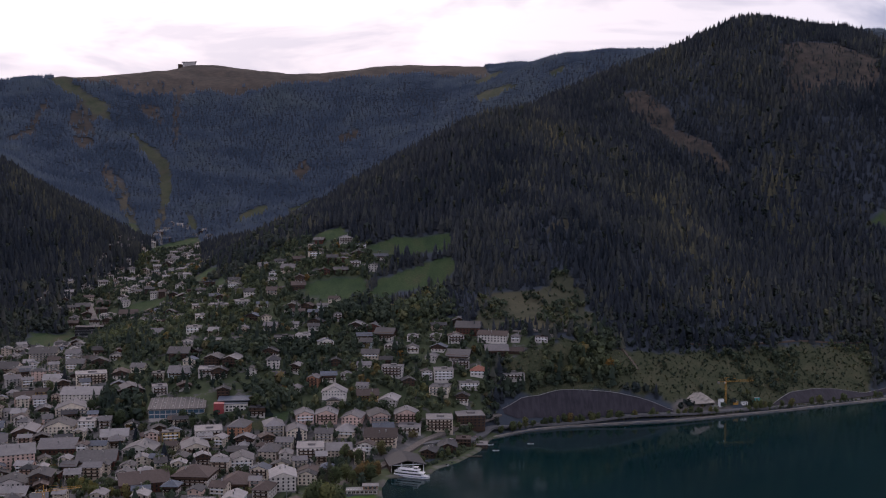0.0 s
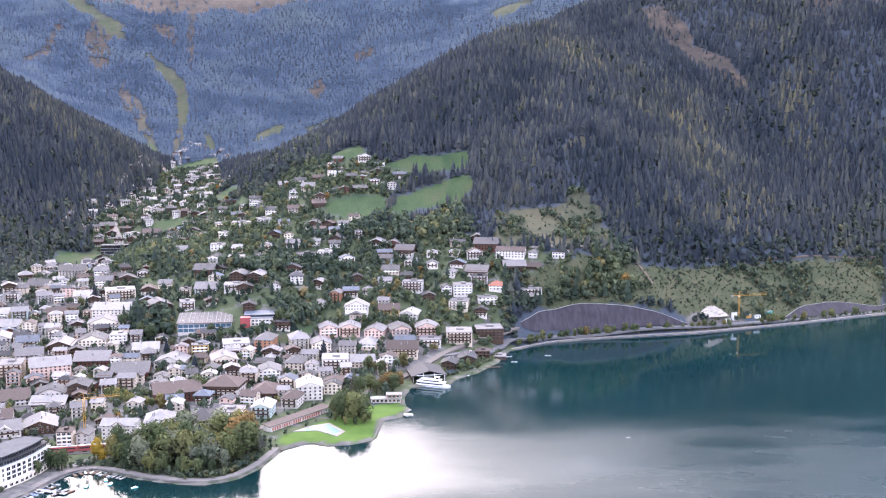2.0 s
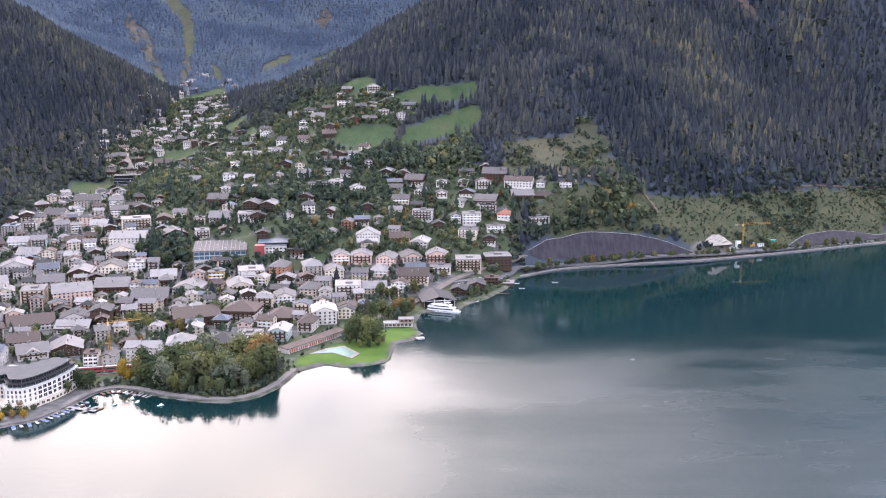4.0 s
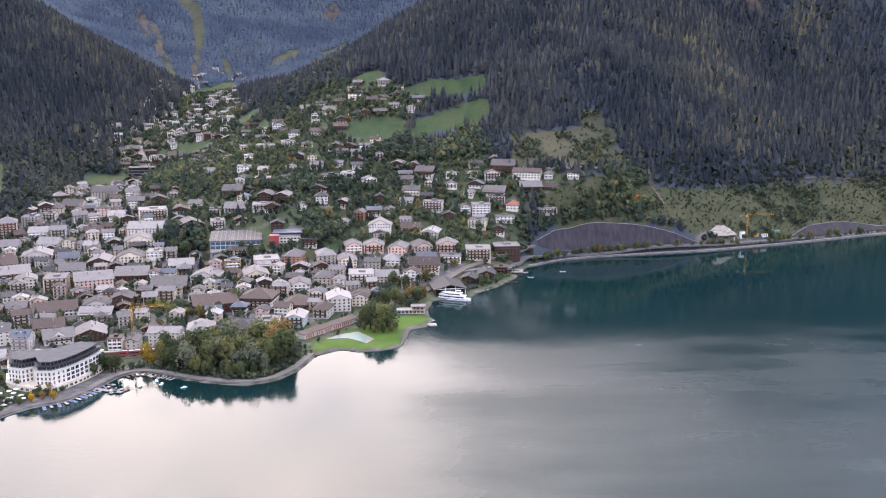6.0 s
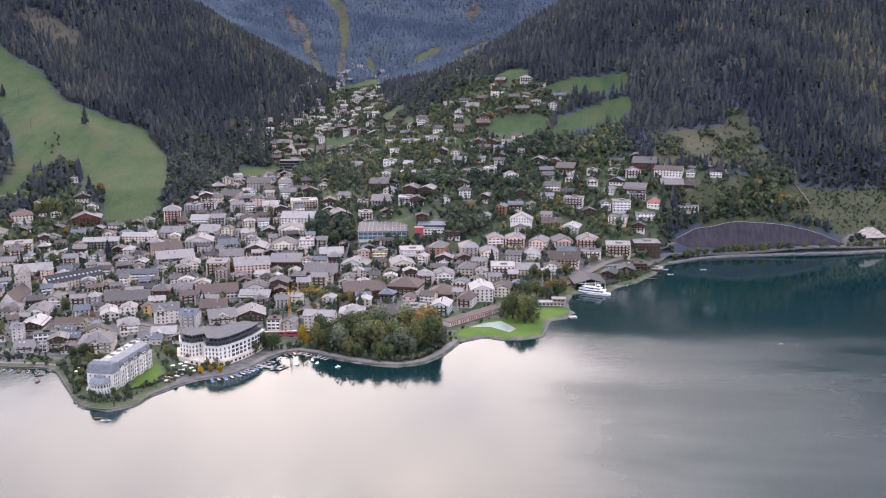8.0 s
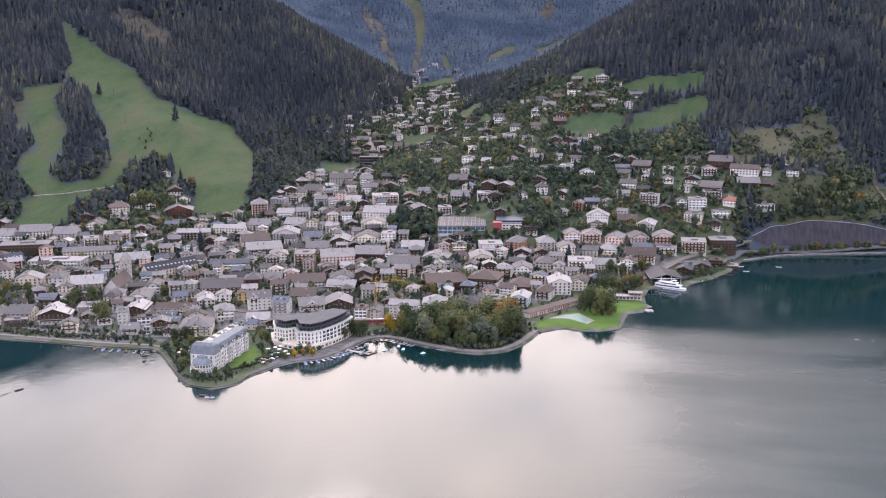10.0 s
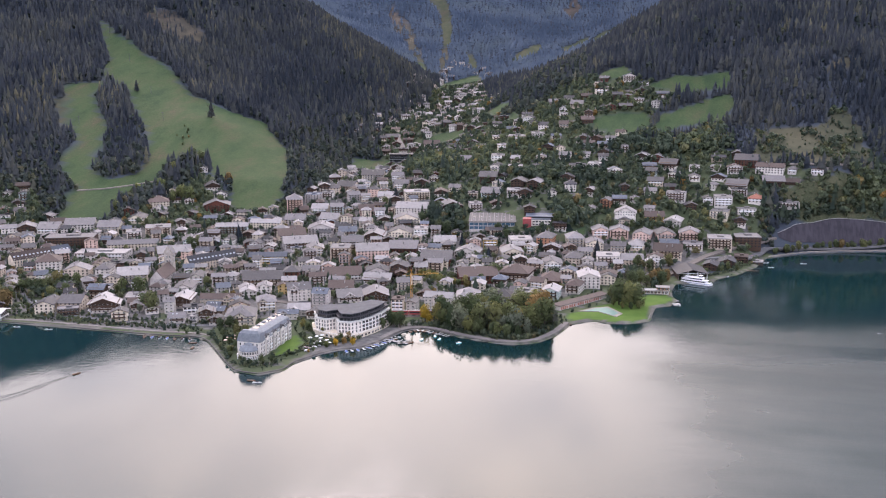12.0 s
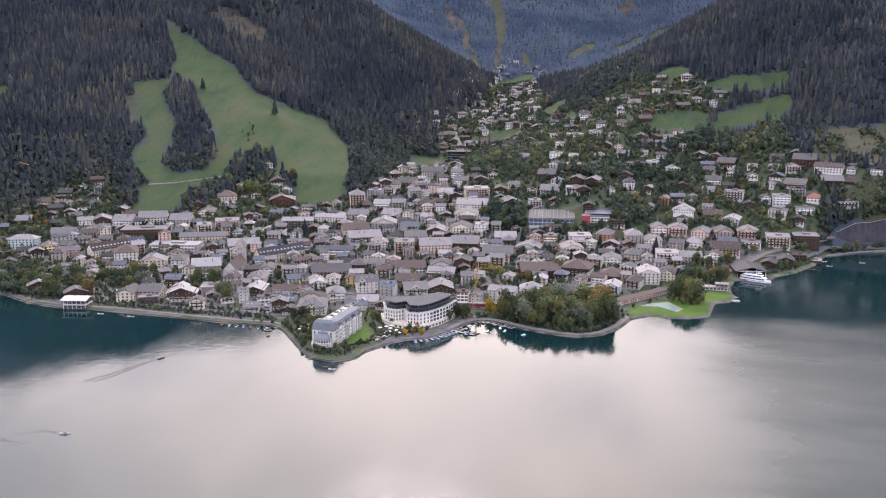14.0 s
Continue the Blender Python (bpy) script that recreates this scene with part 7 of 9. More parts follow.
def villa_hotel():
    ob = thing("palace_hotel", -362, 556, 1.6, -2, "pale grey palace hotel with a slate mansard roof and round front", "hotel")
    w, d, top = 18.0, 62.0, 12.3
    bm = bmesh.new()
    box(bm, -w / 2, w / 2, -d / 2 + 4, d / 2, -3, top)
    part("wall", bm, PLASTER["white"], ob, "pale plastered wall")
    bm = bmesh.new()
    dome(bm, 0, -d / 2 + 4, [(7.4, -3), (7.4, 3.3), (7.7, 3.4), (7.7, 3.7), (7.4, 3.8), (7.4, 6.6)])
    part("rotunda", bm, PLASTER["white"], ob, "round white front with tall windows")
    bm = bmesh.new()
    dome(bm, 0, -d / 2 + 4, [(8.0, 6.5), (8.0, 6.9), (6.6, 9.4), (3.4, 10.4), (3.2, 11.6), (0.4, 12.6), (0.15, 14.6)])
    part("rotunda_roof", bm, ZINC, ob, "round slate cap")
    bm = bmesh.new()
    a, b = w / 2 + 0.5, d / 2 + 0.5
    lo, mid, hi = (a, b, top), (a - 2.0, b - 2.0, top + 5.8), (a - 6.0, b - 6.0, top + 8.2)
    rings = [[bm.verts.new((sx * x, sy * y + (4.0 if sy < 0 else 0), z)) for sx, sy in ((-1, -1), (1, -1), (1, 1), (-1, 1))] for x, y, z in (lo, mid, hi)]
    for p, q in zip(rings, rings[1:]):
        for i in range(4):
            bm.faces.new((p[i], p[(i + 1) % 4], q[(i + 1) % 4], q[i]))
    bm.faces.new(rings[-1])
    bm.faces.new(rings[0][::-1])
    part("mansard_roof", bm, ZINC, ob)
    bm = bmesh.new()
    for s in (-1, 1):
        box(bm, min(s * 8.6, s * 9.5), max(s * 8.6, s * 9.5), -d / 2 + 4, d / 2 + 0.4, top - 0.2, top + 0.35)
    part("cornice", bm, FRAME, ob)
    for s in (-1, 1):
        row_of_windows(ob, TALL_WINDOW, (s * w / 2, -d / 2 + 7 if s > 0 else d / 2), (s * w / 2, d / 2 if s > 0 else -d / 2 + 7), (0.6, 3.5, 6.4, 9.3), 3.4)
        for k in range(13):
            y = -d / 2 + 9 + k * 4.2
            bm = bmesh.new()
            box(bm, -0.9, 0.9, -0.6, 1.4, 0, 2.0)
            slab(bm, [(-1.15, -0.8, 2.0), (0, -0.8, 2.8), (0, 1.6, 2.8), (-1.15, 1.6, 2.0)], 0.12, 1)
            slab(bm, [(0, -0.8, 2.8), (1.15, -0.8, 2.0), (1.15, 1.6, 2.0), (0, 1.6, 2.8)], 0.12, 1)
            dormer = part("dormer", bm, WHITE, ob, "white roof dormer", (ROOF["slate"],))
            dormer.matrix_basis = pose(s * 8.6, y, top + 0.8, 0, 0, 90 * s)
            hung("window", WINDOW, dormer, at=pose(0, -0.6, 0.2) @ Matrix.Diagonal((0.9, 1, 0.95, 1)))
    for k in range(11):
        t = math.radians(190 + k * 16)
        for s in (0.6, 3.9):
            hung("window", TALL_WINDOW, ob, at=pose(7.4 * math.cos(t), -d / 2 + 4 + 7.4 * math.sin(t), s, 0, 0, math.degrees(t) + 90))
    for k in range(4):
        y = -d / 2 + 16 + k * 13.5
        bm = bmesh.new()
        box(bm, w / 2 - 0.2, w / 2 + 1.3, y - 2.6, y + 2.6, -2, top + 2.2)
        bay = part("bay", bm, PLASTER["white"], ob, "projecting white bay with a gabled top")
        bm = bmesh.new()
        slab(bm, [(w / 2 - 3.5, y - 3.1, top + 2.1), (w / 2 + 1.7, y - 3.1, top + 2.1), (w / 2 + 1.7, y, top + 4.6), (w / 2 - 3.5, y, top + 4.6)], 0.2)
        slab(bm, [(w / 2 - 3.5, y, top + 4.6), (w / 2 + 1.7, y, top + 4.6), (w / 2 + 1.7, y + 3.1, top + 2.1), (w / 2 - 3.5, y + 3.1, top + 2.1)], 0.2)
        part("bay_roof", bm, ROOF["slate"], ob)
        row_of_windows(ob, TALL_WINDOW, (w / 2 + 1.3, y - 2.4), (w / 2 + 1.3, y + 2.4), (0.6, 3.5, 6.4, 9.4), 2.3)
    bm = bmesh.new()
    box(bm, -w / 2 - 0.8, w / 2 + 0.8, -d / 2 + 3.2, -d / 2 + 12, -3, top + 0.6)
    part("front_pavilion", bm, PLASTER["white"], ob, "white front pavilion")
    bm = bmesh.new()
    q = [[bm.verts.new((sx * (w / 2 + 1.2 - i), -d / 2 + (2.8 + i if sy < 0 else 12.4 - i), z)) for sx, sy in ((-1, -1), (1, -1), (1, 1), (-1, 1))] for i, z in ((0, top + 0.5), (1.6, top + 6.8), (3.6, top + 8.8))]
    for p_, q_ in zip(q, q[1:]):
        for i in range(4):
            bm.faces.new((p_[i], p_[(i + 1) % 4], q_[(i + 1) % 4], q_[i]))
    bm.faces.new(q[-1])
    bm.faces.new(q[0][::-1])
    part("pavilion_roof", bm, ZINC, ob, "blue-grey mansard roof of the front pavilion")
    row_of_windows(ob, TALL_WINDOW, (-w / 2, -d / 2 + 3.2), (w / 2, -d / 2 + 3.2), (6.6, 9.5), 3.4)
    row_of_windows(ob, TALL_WINDOW, (w / 2 + 0.8, -d / 2 + 4), (w / 2 + 0.8, -d / 2 + 11.5), (0.6, 3.5, 6.4, 9.3), 2.5)
    me = balcony_mesh(2.6, WHITE)
    for k in range(3):
        for s in (3.2, 6.1):
            hung("balcony", me, ob, at=pose(w / 2, -d / 2 + 22.7 + k * 13.5, s, 0, 0, 90))
    for y in (-12, 4, 20):
        hung("chimney", CHIMNEY, ob, at=pose(2, y, top + 8.6))
    # sunken terraces, lift heads and skylights along the flat top
    for k in range(5):
        y = -d / 2 + 17 + k * 9.6
        bm = bmesh.new()
        box(bm, -2.2, 2.2, y - 2.6, y + 2.6, top + 7.8, top + 8.35)
        for e in (-1, 1):
            beam(bm, (e * 2.1, y - 2.6, top + 9.2), (e * 2.1, y + 2.6, top + 9.2), 0.06)
            for j in range(4):
                beam(bm, (e * 2.1, y - 2.5 + j * 1.66, top + 8.3), (e * 2.1, y - 2.5 + j * 1.66, top + 9.2), 0.06)
        part("roof_terrace", bm, PLASTER["beige"], ob, "cream roof terrace with a rail")
        bm = bmesh.new()
        box(bm, -1.6, 1.2, y + 3.5, y + 5.6, top + 7.8, top + 9.1 + 0.5 * (k % 2))
        part("lift_head", bm, ZINC, ob)
    bm = bmesh.new()
    for s in (-1, 1):
        for z in (3.0, 5.9, 8.8):
            box(bm, min(s * 8.95, s * 9.2), max(s * 8.95, s * 9.2), -d / 2 + 12.2, d / 2, z, z + 0.3)
    part("string_course", bm, FRAME, ob, "pale moulded string courses")
    spots = [(9.6 * math.cos(math.radians(185 + k * 11.5)), -d / 2 + 4 + 9.6 * math.sin(math.radians(185 + k * 11.5))) for k in range(16)]
    bm = bmesh.new()
    for p, q in zip(spots, spots[1:]):
        beam(bm, (*p, 2.9), (*q, 2.9), 0.12)
    veranda = part("veranda", bm, WHITE, ob, "white veranda round the front")
    for p in spots:
        bm = bmesh.new()
        beam(bm, (*p, -1.2), (*p, 2.9), 0.14)
        part("veranda_post", bm, WHITE, veranda)


RUBBLE = worn("rubble_stone", (0.46, 0.41, 0.36), 0.9, 1.6, 0.5)


def church():
    ob = thing("parish_church", -551, 731, 3.5, 13, "grey stone church with a steep slate roof and square tower", "church")
    w, d, top, rise = 14.0, 42.0, 9.5, 8.5
    bm = bmesh.new()
    shell(bm, w, d, -5, top, rise, "y")
    part("nave", bm, PLASTER["grey"], ob, "grey rendered nave")
    bm = bmesh.new()
    pitched(bm, w, d, top, rise, 0.6, "y")
    part("roof", bm, ROOF["brown"], ob)
    bm = bmesh.new()
    box(bm, -4.4, 4.4, d / 2 + 0.3, d / 2 + 9.1, -5, 27)
    ends = [[bm.verts.new((x, d / 2 + y, z)) for x, z in ((-4.4, 27), (4.4, 27), (0, 33.2))] for y in (0.3, 9.1)]
    bm.faces.new(ends[0])
    bm.faces.new(ends[1][::-1])
    for i in range(3):
        bm.faces.new((ends[0][i], ends[1][i], ends[1][(i + 1) % 3], ends[0][(i + 1) % 3]))
    part("tower", bm, RUBBLE, ob, "square rubble stone tower with stepped gables")
    bm = bmesh.new()
    for e in (-1, 1):
        slab(bm, [(e * 4.9, d / 2 + 0.6, 26.5), (0, d / 2 + 0.6, 33.7), (0, d / 2 + 8.8, 33.7), (e * 4.9, d / 2 + 8.8, 26.5)][::e], 0.3)
    part("tower_roof", bm, ROOF["slate"], ob, "saddle roof between the tower gables")
    bm = bmesh.new()
    for y in (0.3, 9.1):
        for e in (-1, 1):
            for k in range(4):
                box(bm, min(e * (4.7 - k * 1.15), e * (3.55 - k * 1.15)), max(e * (4.7 - k * 1.15), e * (3.55 - k * 1.15)), d / 2 + y - 0.35, d / 2 + y + 0.35, 26 + k * 1.6, 28.3 + k * 1.65)
    part("gable_steps", bm, RUBBLE, ob, "stepped stone gable copings")
    for s in (-1, 1):
        row_of_windows(ob, TALL_WINDOW, (s * w / 2, -d / 2 + 2 if s > 0 else d / 2 - 2), (s * w / 2, d / 2 - 2 if s > 0 else -d / 2 + 2), (5.0,), 5.2)
    row_of_windows(ob, TALL_WINDOW, (-w / 2 + 3, -d / 2), (w / 2 - 3, -d / 2), (5.0,), 4.0)
    row_of_windows(ob, TALL_WINDOW, (-3, d / 2 + 0.3), (3, d / 2 + 0.3), (17.0, 21.5), 2.6)
    row_of_windows(ob, TALL_WINDOW, (4.4, d / 2 + 2), (4.4, d / 2 + 8), (17.0, 21.5), 2.6)


def long_house(name, x, y, z, w, d, top, rise, turn, walls, cover_kind, panes, label, end_cover=None):
    """A long building with a steep roof and rows of roof windows."""
    ob = thing(name, x, y, z, turn, label, "building")
    bm = bmesh.new()
    shell(bm, w, d, -4, top, rise, "x")
    part("wall", bm, PLASTER[walls], ob)
    bm = bmesh.new()
    pitched(bm, w, d, top, rise, 0.7, "x")
    part("roof", bm, ROOF[cover_kind], ob)
    if end_cover:
        bm = bmesh.new()
        pitched(bm, w * 0.3, d, top + 0.12, rise, 0.75, "x")
        bmesh.ops.translate(bm, verts=bm.verts, vec=(w * 0.36, 0, 0.03))
        part("end_roof", bm, ROOF[end_cover], ob, "newer roof over the end bay")
    bm = bmesh.new()
    box(bm, -w / 2 - 0.2, w / 2 + 0.2, -d / 2 - 0.25, -d / 2, top - 0.9, top - 0.5)
    part("cornice", bm, FRAME, ob)
    floors = [1.2 + 3.0 * k for k in range(int(top / 3))]
    row_of_windows(ob, TALL_WINDOW, (-w / 2, -d / 2), (w / 2, -d / 2), floors, 3.3)
    row_of_windows(ob, TALL_WINDOW, (w / 2, -d / 2), (w / 2, d / 2), floors, 3.6)
    slope = math.degrees(math.atan2(rise, d / 2))
    big = Matrix.Diagonal((1.7, 1, 1.2, 1))
    for k in range(panes):
        hung("skylight", SKYLIGHT, ob, "roof window with the sky's reflection in its colour", pose((k + 0.5) * w / panes - w / 2, -d * 0.36, top + rise * 0.28 + 0.14, slope - 90) @ big)
    for k in (-0.3, 0.05, 0.34):
        hung("chimney", CHIMNEY, ob, at=pose(k * w, 0.5, top + rise))


def sports_hall():
    ob = thing("sports_hall", -268, 1014, float(ground_at(-268, 1000)) - 0.5, 10, "large sports hall with a ribbed grey roof and blue glazing", "hall")
    w, d, top = 54.0, 36.0, 9.5
    bm = bmesh.new()
    box(bm, -w / 2, w / 2, -d / 2, d / 2, -5, top)
    part("wall", bm, PLASTER["grey"], ob)
    bm = bmesh.new()
    slab(bm, [(-w / 2 - 1, -d / 2 - 1.5, top + 0.3), (w / 2 + 1, -d / 2 - 1.5, top + 0.3), (w / 2 + 1, d / 2, top + 5.0), (-w / 2 - 1, d / 2, top + 5.0)], 0.7)
    part("roof", bm, ROOF["slate"], ob)
    rib = bmesh.new()
    for k in range(12):
        x = -w / 2 + (k + 0.5) * w / 12
        beam(rib, (x, -d / 2 - 1.4, top + 0.5), (x, d / 2 - 0.2, top + 5.2), 0.28)
    part("roof_ribs", rib, ROOF["light"], ob)
    glass = plain("blue_glazing", (0.06, 0.12, 0.17), 0.12, 0.0, 0.6)
    for s in (0.6, 4.9):
        for k in range(10):
            bm = bmesh.new()
            x = -w / 2 + (k + 0.5) * w / 10
            box(bm, x - 2.4, x + 2.4, -d / 2 - 0.08, -d / 2 + 0.05, s, s + 3.4)
            part("pane", bm, glass, ob, "blue tinted glass pane")
    for k in range(18):
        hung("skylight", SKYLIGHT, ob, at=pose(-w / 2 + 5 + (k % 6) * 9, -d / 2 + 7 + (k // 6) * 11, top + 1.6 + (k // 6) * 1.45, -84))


def school():
    ob = thing("red_fronted_hall", -212, 1012, float(ground_at(-212, 1000)) - 0.5, 8, "white and red flat-roofed hall beside the sports hall", "hall")
    w, d, top = 30, 22, 8.0
    bm = bmesh.new()
    box(bm, -w / 2, w / 2, -d / 2, d / 2, -5, top)
    part("wall", bm, PLASTER["white"], ob)
    bm = bmesh.new()
    box(bm, -w / 2 - 3, -w / 2 + 7, -d / 2 - 3, -d / 2 + 7, -4, top + 1.5)
    part("entrance_block", bm, RED, ob, "red entrance block")
    bm = bmesh.new()
    box(bm, -w / 2 - 0.4, w / 2 + 0.4, -d / 2 - 0.4, d / 2 + 0.4, top, top + 0.6)
    slab(bm, [(-w / 2, -4, top + 2.5), (w / 2 + 5, -4, top + 2.5), (w / 2 + 5, d / 2 + 3, top + 4), (-w / 2, d / 2 + 3, top + 4)], 0.5)
    part("roof", bm, ROOF["blue"], ob)
    row_of_windows(ob, WIDE_WINDOW, (-w / 2 + 8, -d / 2), (w / 2, -d / 2), (1.2, 4.6), 3.4)


def gabled_hotel():
    ob = thing("gabled_hotel", -111, 1030, float(ground_at(-111, 1020)) - 0.5, 2, "pale grey gabled hotel with a timber lower gable", "hotel")
    bm = bmesh.new()
    shell(bm, 24, 20, -5, 15, 6.0, "y")
    part("wall", bm, PLASTER["white"], ob)
    bm = bmesh.new()
    pitched(bm, 24, 20, 15, 6.0, 1.4, "y")
    part("roof", bm, ROOF["light"], ob)
    low = bmesh.new()
    box(low, -9, 9, -16, -10.1, -5, 6.5)
    part("front_wing", low, PLASTER["beige"], ob)
    low = bmesh.new()
    for s in (-1, 1):
        slab(low, [(s * 10.2, -17, 6.0), (0, -17, 10.5), (0, -10.2, 10.5), (s * 10.2, -10.2, 6.0)], 0.3)
    part("wing_roof", low, ROOF["slate"], ob)
    row_of_windows(ob, WINDOW, (-12, -10), (12, -10), (11.5, 14.6), 3.0)
    row_of_windows(ob, WINDOW, (-9, -16), (9, -16), (1.5, 4.2), 3.0)
    row_of_windows(ob, WINDOW, (12, -10), (12, 10), (2, 5, 8, 11), 3.6)


def glass_house():
    ob = thing("glass_block", -513, 1458, float(ground_at(-513, 1450)) - 0.5, 10, "dark glazed block with a bright turquoise base", "office")
    bm = bmesh.new()
    box(bm, -19, 19, -9, 9, -6, 6)
    part("base", bm, PLASTER["grey"], ob)
    bm = bmesh.new()
    box(bm, 2, 18, -11, -9.05, 0, 4.5)
    part("turquoise_porch", bm, TURQUOISE, ob, "turquoise porch")
    for s in range(3):
        bm = bmesh.new()
        box(bm, -19.4, 19.4, -9.4, 9.4, 6 + s * 4.2, 6.5 + s * 4.2)
        part("floor_slab", bm, METAL, ob)
        bm = bmesh.new()
        box(bm, -19, 19, -9, 9, 6.5 + s * 4.2, 10.2 + s * 4.2)
        part("glazing", bm, GLASS, ob)
    bm = bmesh.new()
    box(bm, -19.6, 19.6, -9.6, 9.6, 18.6, 19.3)
    part("roof", bm, ROOF["dark"], ob)


def bath_house():
    ob = thing("bath_house", -131, 753, 1.8, 56, "long white bath house with red doors and a brown roof", "bath house")
    bm = bmesh.new()
    box(bm, -34, 34, -3.5, 3.5, -2, 4.2)
    part("wall", bm, PLASTER["white"], ob)
    bm = bmesh.new()
    slab(bm, [(-35, -4.6, 4.3), (35, -4.6, 4.3), (35, 4.4, 5.4), (-35, 4.4, 5.4)], 0.35)
    part("roof", bm, ROOF["brown"], ob)
    door = bmesh.new()
    box(door, -0.8, 0.8, -0.06, 0.05, 0.0, 2.6)
    me = bpy.data.meshes.new("cabin_door")
    door.to_mesh(me)
    door.free()
    me.materials.append(plain("red_brown_door", (0.36, 0.10, 0.06), 0.6))
    for k in range(22):
        hung("cabin_door", me, ob, at=pose(-31 + k * 2.6, -3.5, 0.4))
    for k in range(7):
        bm = bmesh.new()
        beam(bm, (-33 + k * 11, -4.4, -1), (-33 + k * 11, -4.4, 4.1), 0.16)
        part("post", bm, WHITE, ob)


def pool():
    ring = [(-130, 724), (-119, 739), (-105, 747), (-90, 725), (-95, 713), (-112, 727)]
    basin = thing("swimming_pool", 0, 0, 0, 0, "pale green open-air swimming pool with a paved edge", "pool")
    bm = bmesh.new()
    solid(bm, ring[::-1], 0.5, 2.15)
    part("paved_edge", bm, PATH, basin, "pale paved edge")
    c = Vector((sum(p[0] for p in ring) / 6, sum(p[1] for p in ring) / 6))
    inner = [tuple(c + (Vector(p) - c) * 0.8) for p in ring]
    bm = bmesh.new()
    solid(bm, inner[::-1], 1.6, 2.2)
    w = Mat("pool_water", 0.35, 0, 0.15)
    w.colour(w.ramp(w.noise(6.0), [(0.3, (0.08, 0.17, 0.15)), (0.7, (0.11, 0.21, 0.185))]))
    part("pool_water", bm, w.m, basin, "pale green water")


def beach_restaurant():
    ob = thing("beach_restaurant", -65, 811, 1.7, 4, "flat-roofed beach restaurant with orange and white terraces", "restaurant")
    bm = bmesh.new()
    box(bm, -12.5, 12.5, -4, 4, -2, 3.2)
    part("wall", bm, PLASTER["white"], ob)
    bm = bmesh.new()
    box(bm, -13.2, 13.2, -5.6, 4.4, 3.2, 3.6)
    part("terrace_deck", bm, CONCRETE, ob)
    bm = bmesh.new()
    box(bm, 1, 12.5, -3.4, 4, 3.6, 6.4)
    part("upper_storey", bm, PLASTER["orange"], ob, "orange upper storey")
    bm = bmesh.new()
    box(bm, 0, 13.5, -5.0, 4.6, 6.4, 6.8)
    part("roof", bm, ROOF["gravel"], ob)
    for k in range(9):
        bm = bmesh.new()
        beam(bm, (-13 + k * 3.25, -5.4, -1), (-13 + k * 3.25, -5.4, 3.2), 0.14)
        part("post", bm, PLASTER["orange"], ob)
    bm = bmesh.new()
    beam(bm, (-13, -5.5, 4.6), (13, -5.5, 4.6), 0.06)
    part("hand_rail", bm, WHITE, ob)
    row_of_windows(ob, WIDE_WINDOW, (-12, -4), (12, -4), (0.6,), 3.4)
    row_of_windows(ob, WIDE_WINDOW, (1.5, -3.4), (12, -3.4), (4.0,), 3.2)


def boat_house_hall():
    ob = thing("boat_hall", -34, 893, 0, 12, "dark timber boat hall with a grey gable roof", "boat house")
    w, d, top = 30.0, 36.0, 8.5
    for name, x0, x1, y0, y1 in (("side_wall", -w / 2, -w / 2 + 0.6, -d / 2, d / 2), ("side_wall", w / 2 - 0.6, w / 2, -d / 2 + 8, d / 2), ("back_wall", -w / 2 + 0.6, w / 2 - 0.6, d / 2 - 0.6, d / 2)):
        bm = bmesh.new()
        box(bm, x0, x1, y0, y1, -3, top)
        part(name, bm, PLASTER["wood"], ob)
    bm = bmesh.new()
    pitched(bm, w, d, top, 4.0, 1.5, "y", 0.5)
    part("roof", bm, ROOF["dark"], ob)
    for x in (-14.5, -5, 5, 14.5):
        bm = bmesh.new()
        beam(bm, (x, -d / 2 + 0.4, -3), (x, -d / 2 + 0.4, top + 3.6 - abs(x) * 0.27), 0.28)
        part("post", bm, WHITE, ob, "white timber post")
    bm = bmesh.new()
    beam(bm, (-w / 2, -d / 2 + 0.4, top - 0.3), (w / 2, -d / 2 + 0.4, top - 0.3), 0.3)
    part("tie_beam", bm, WHITE, ob)


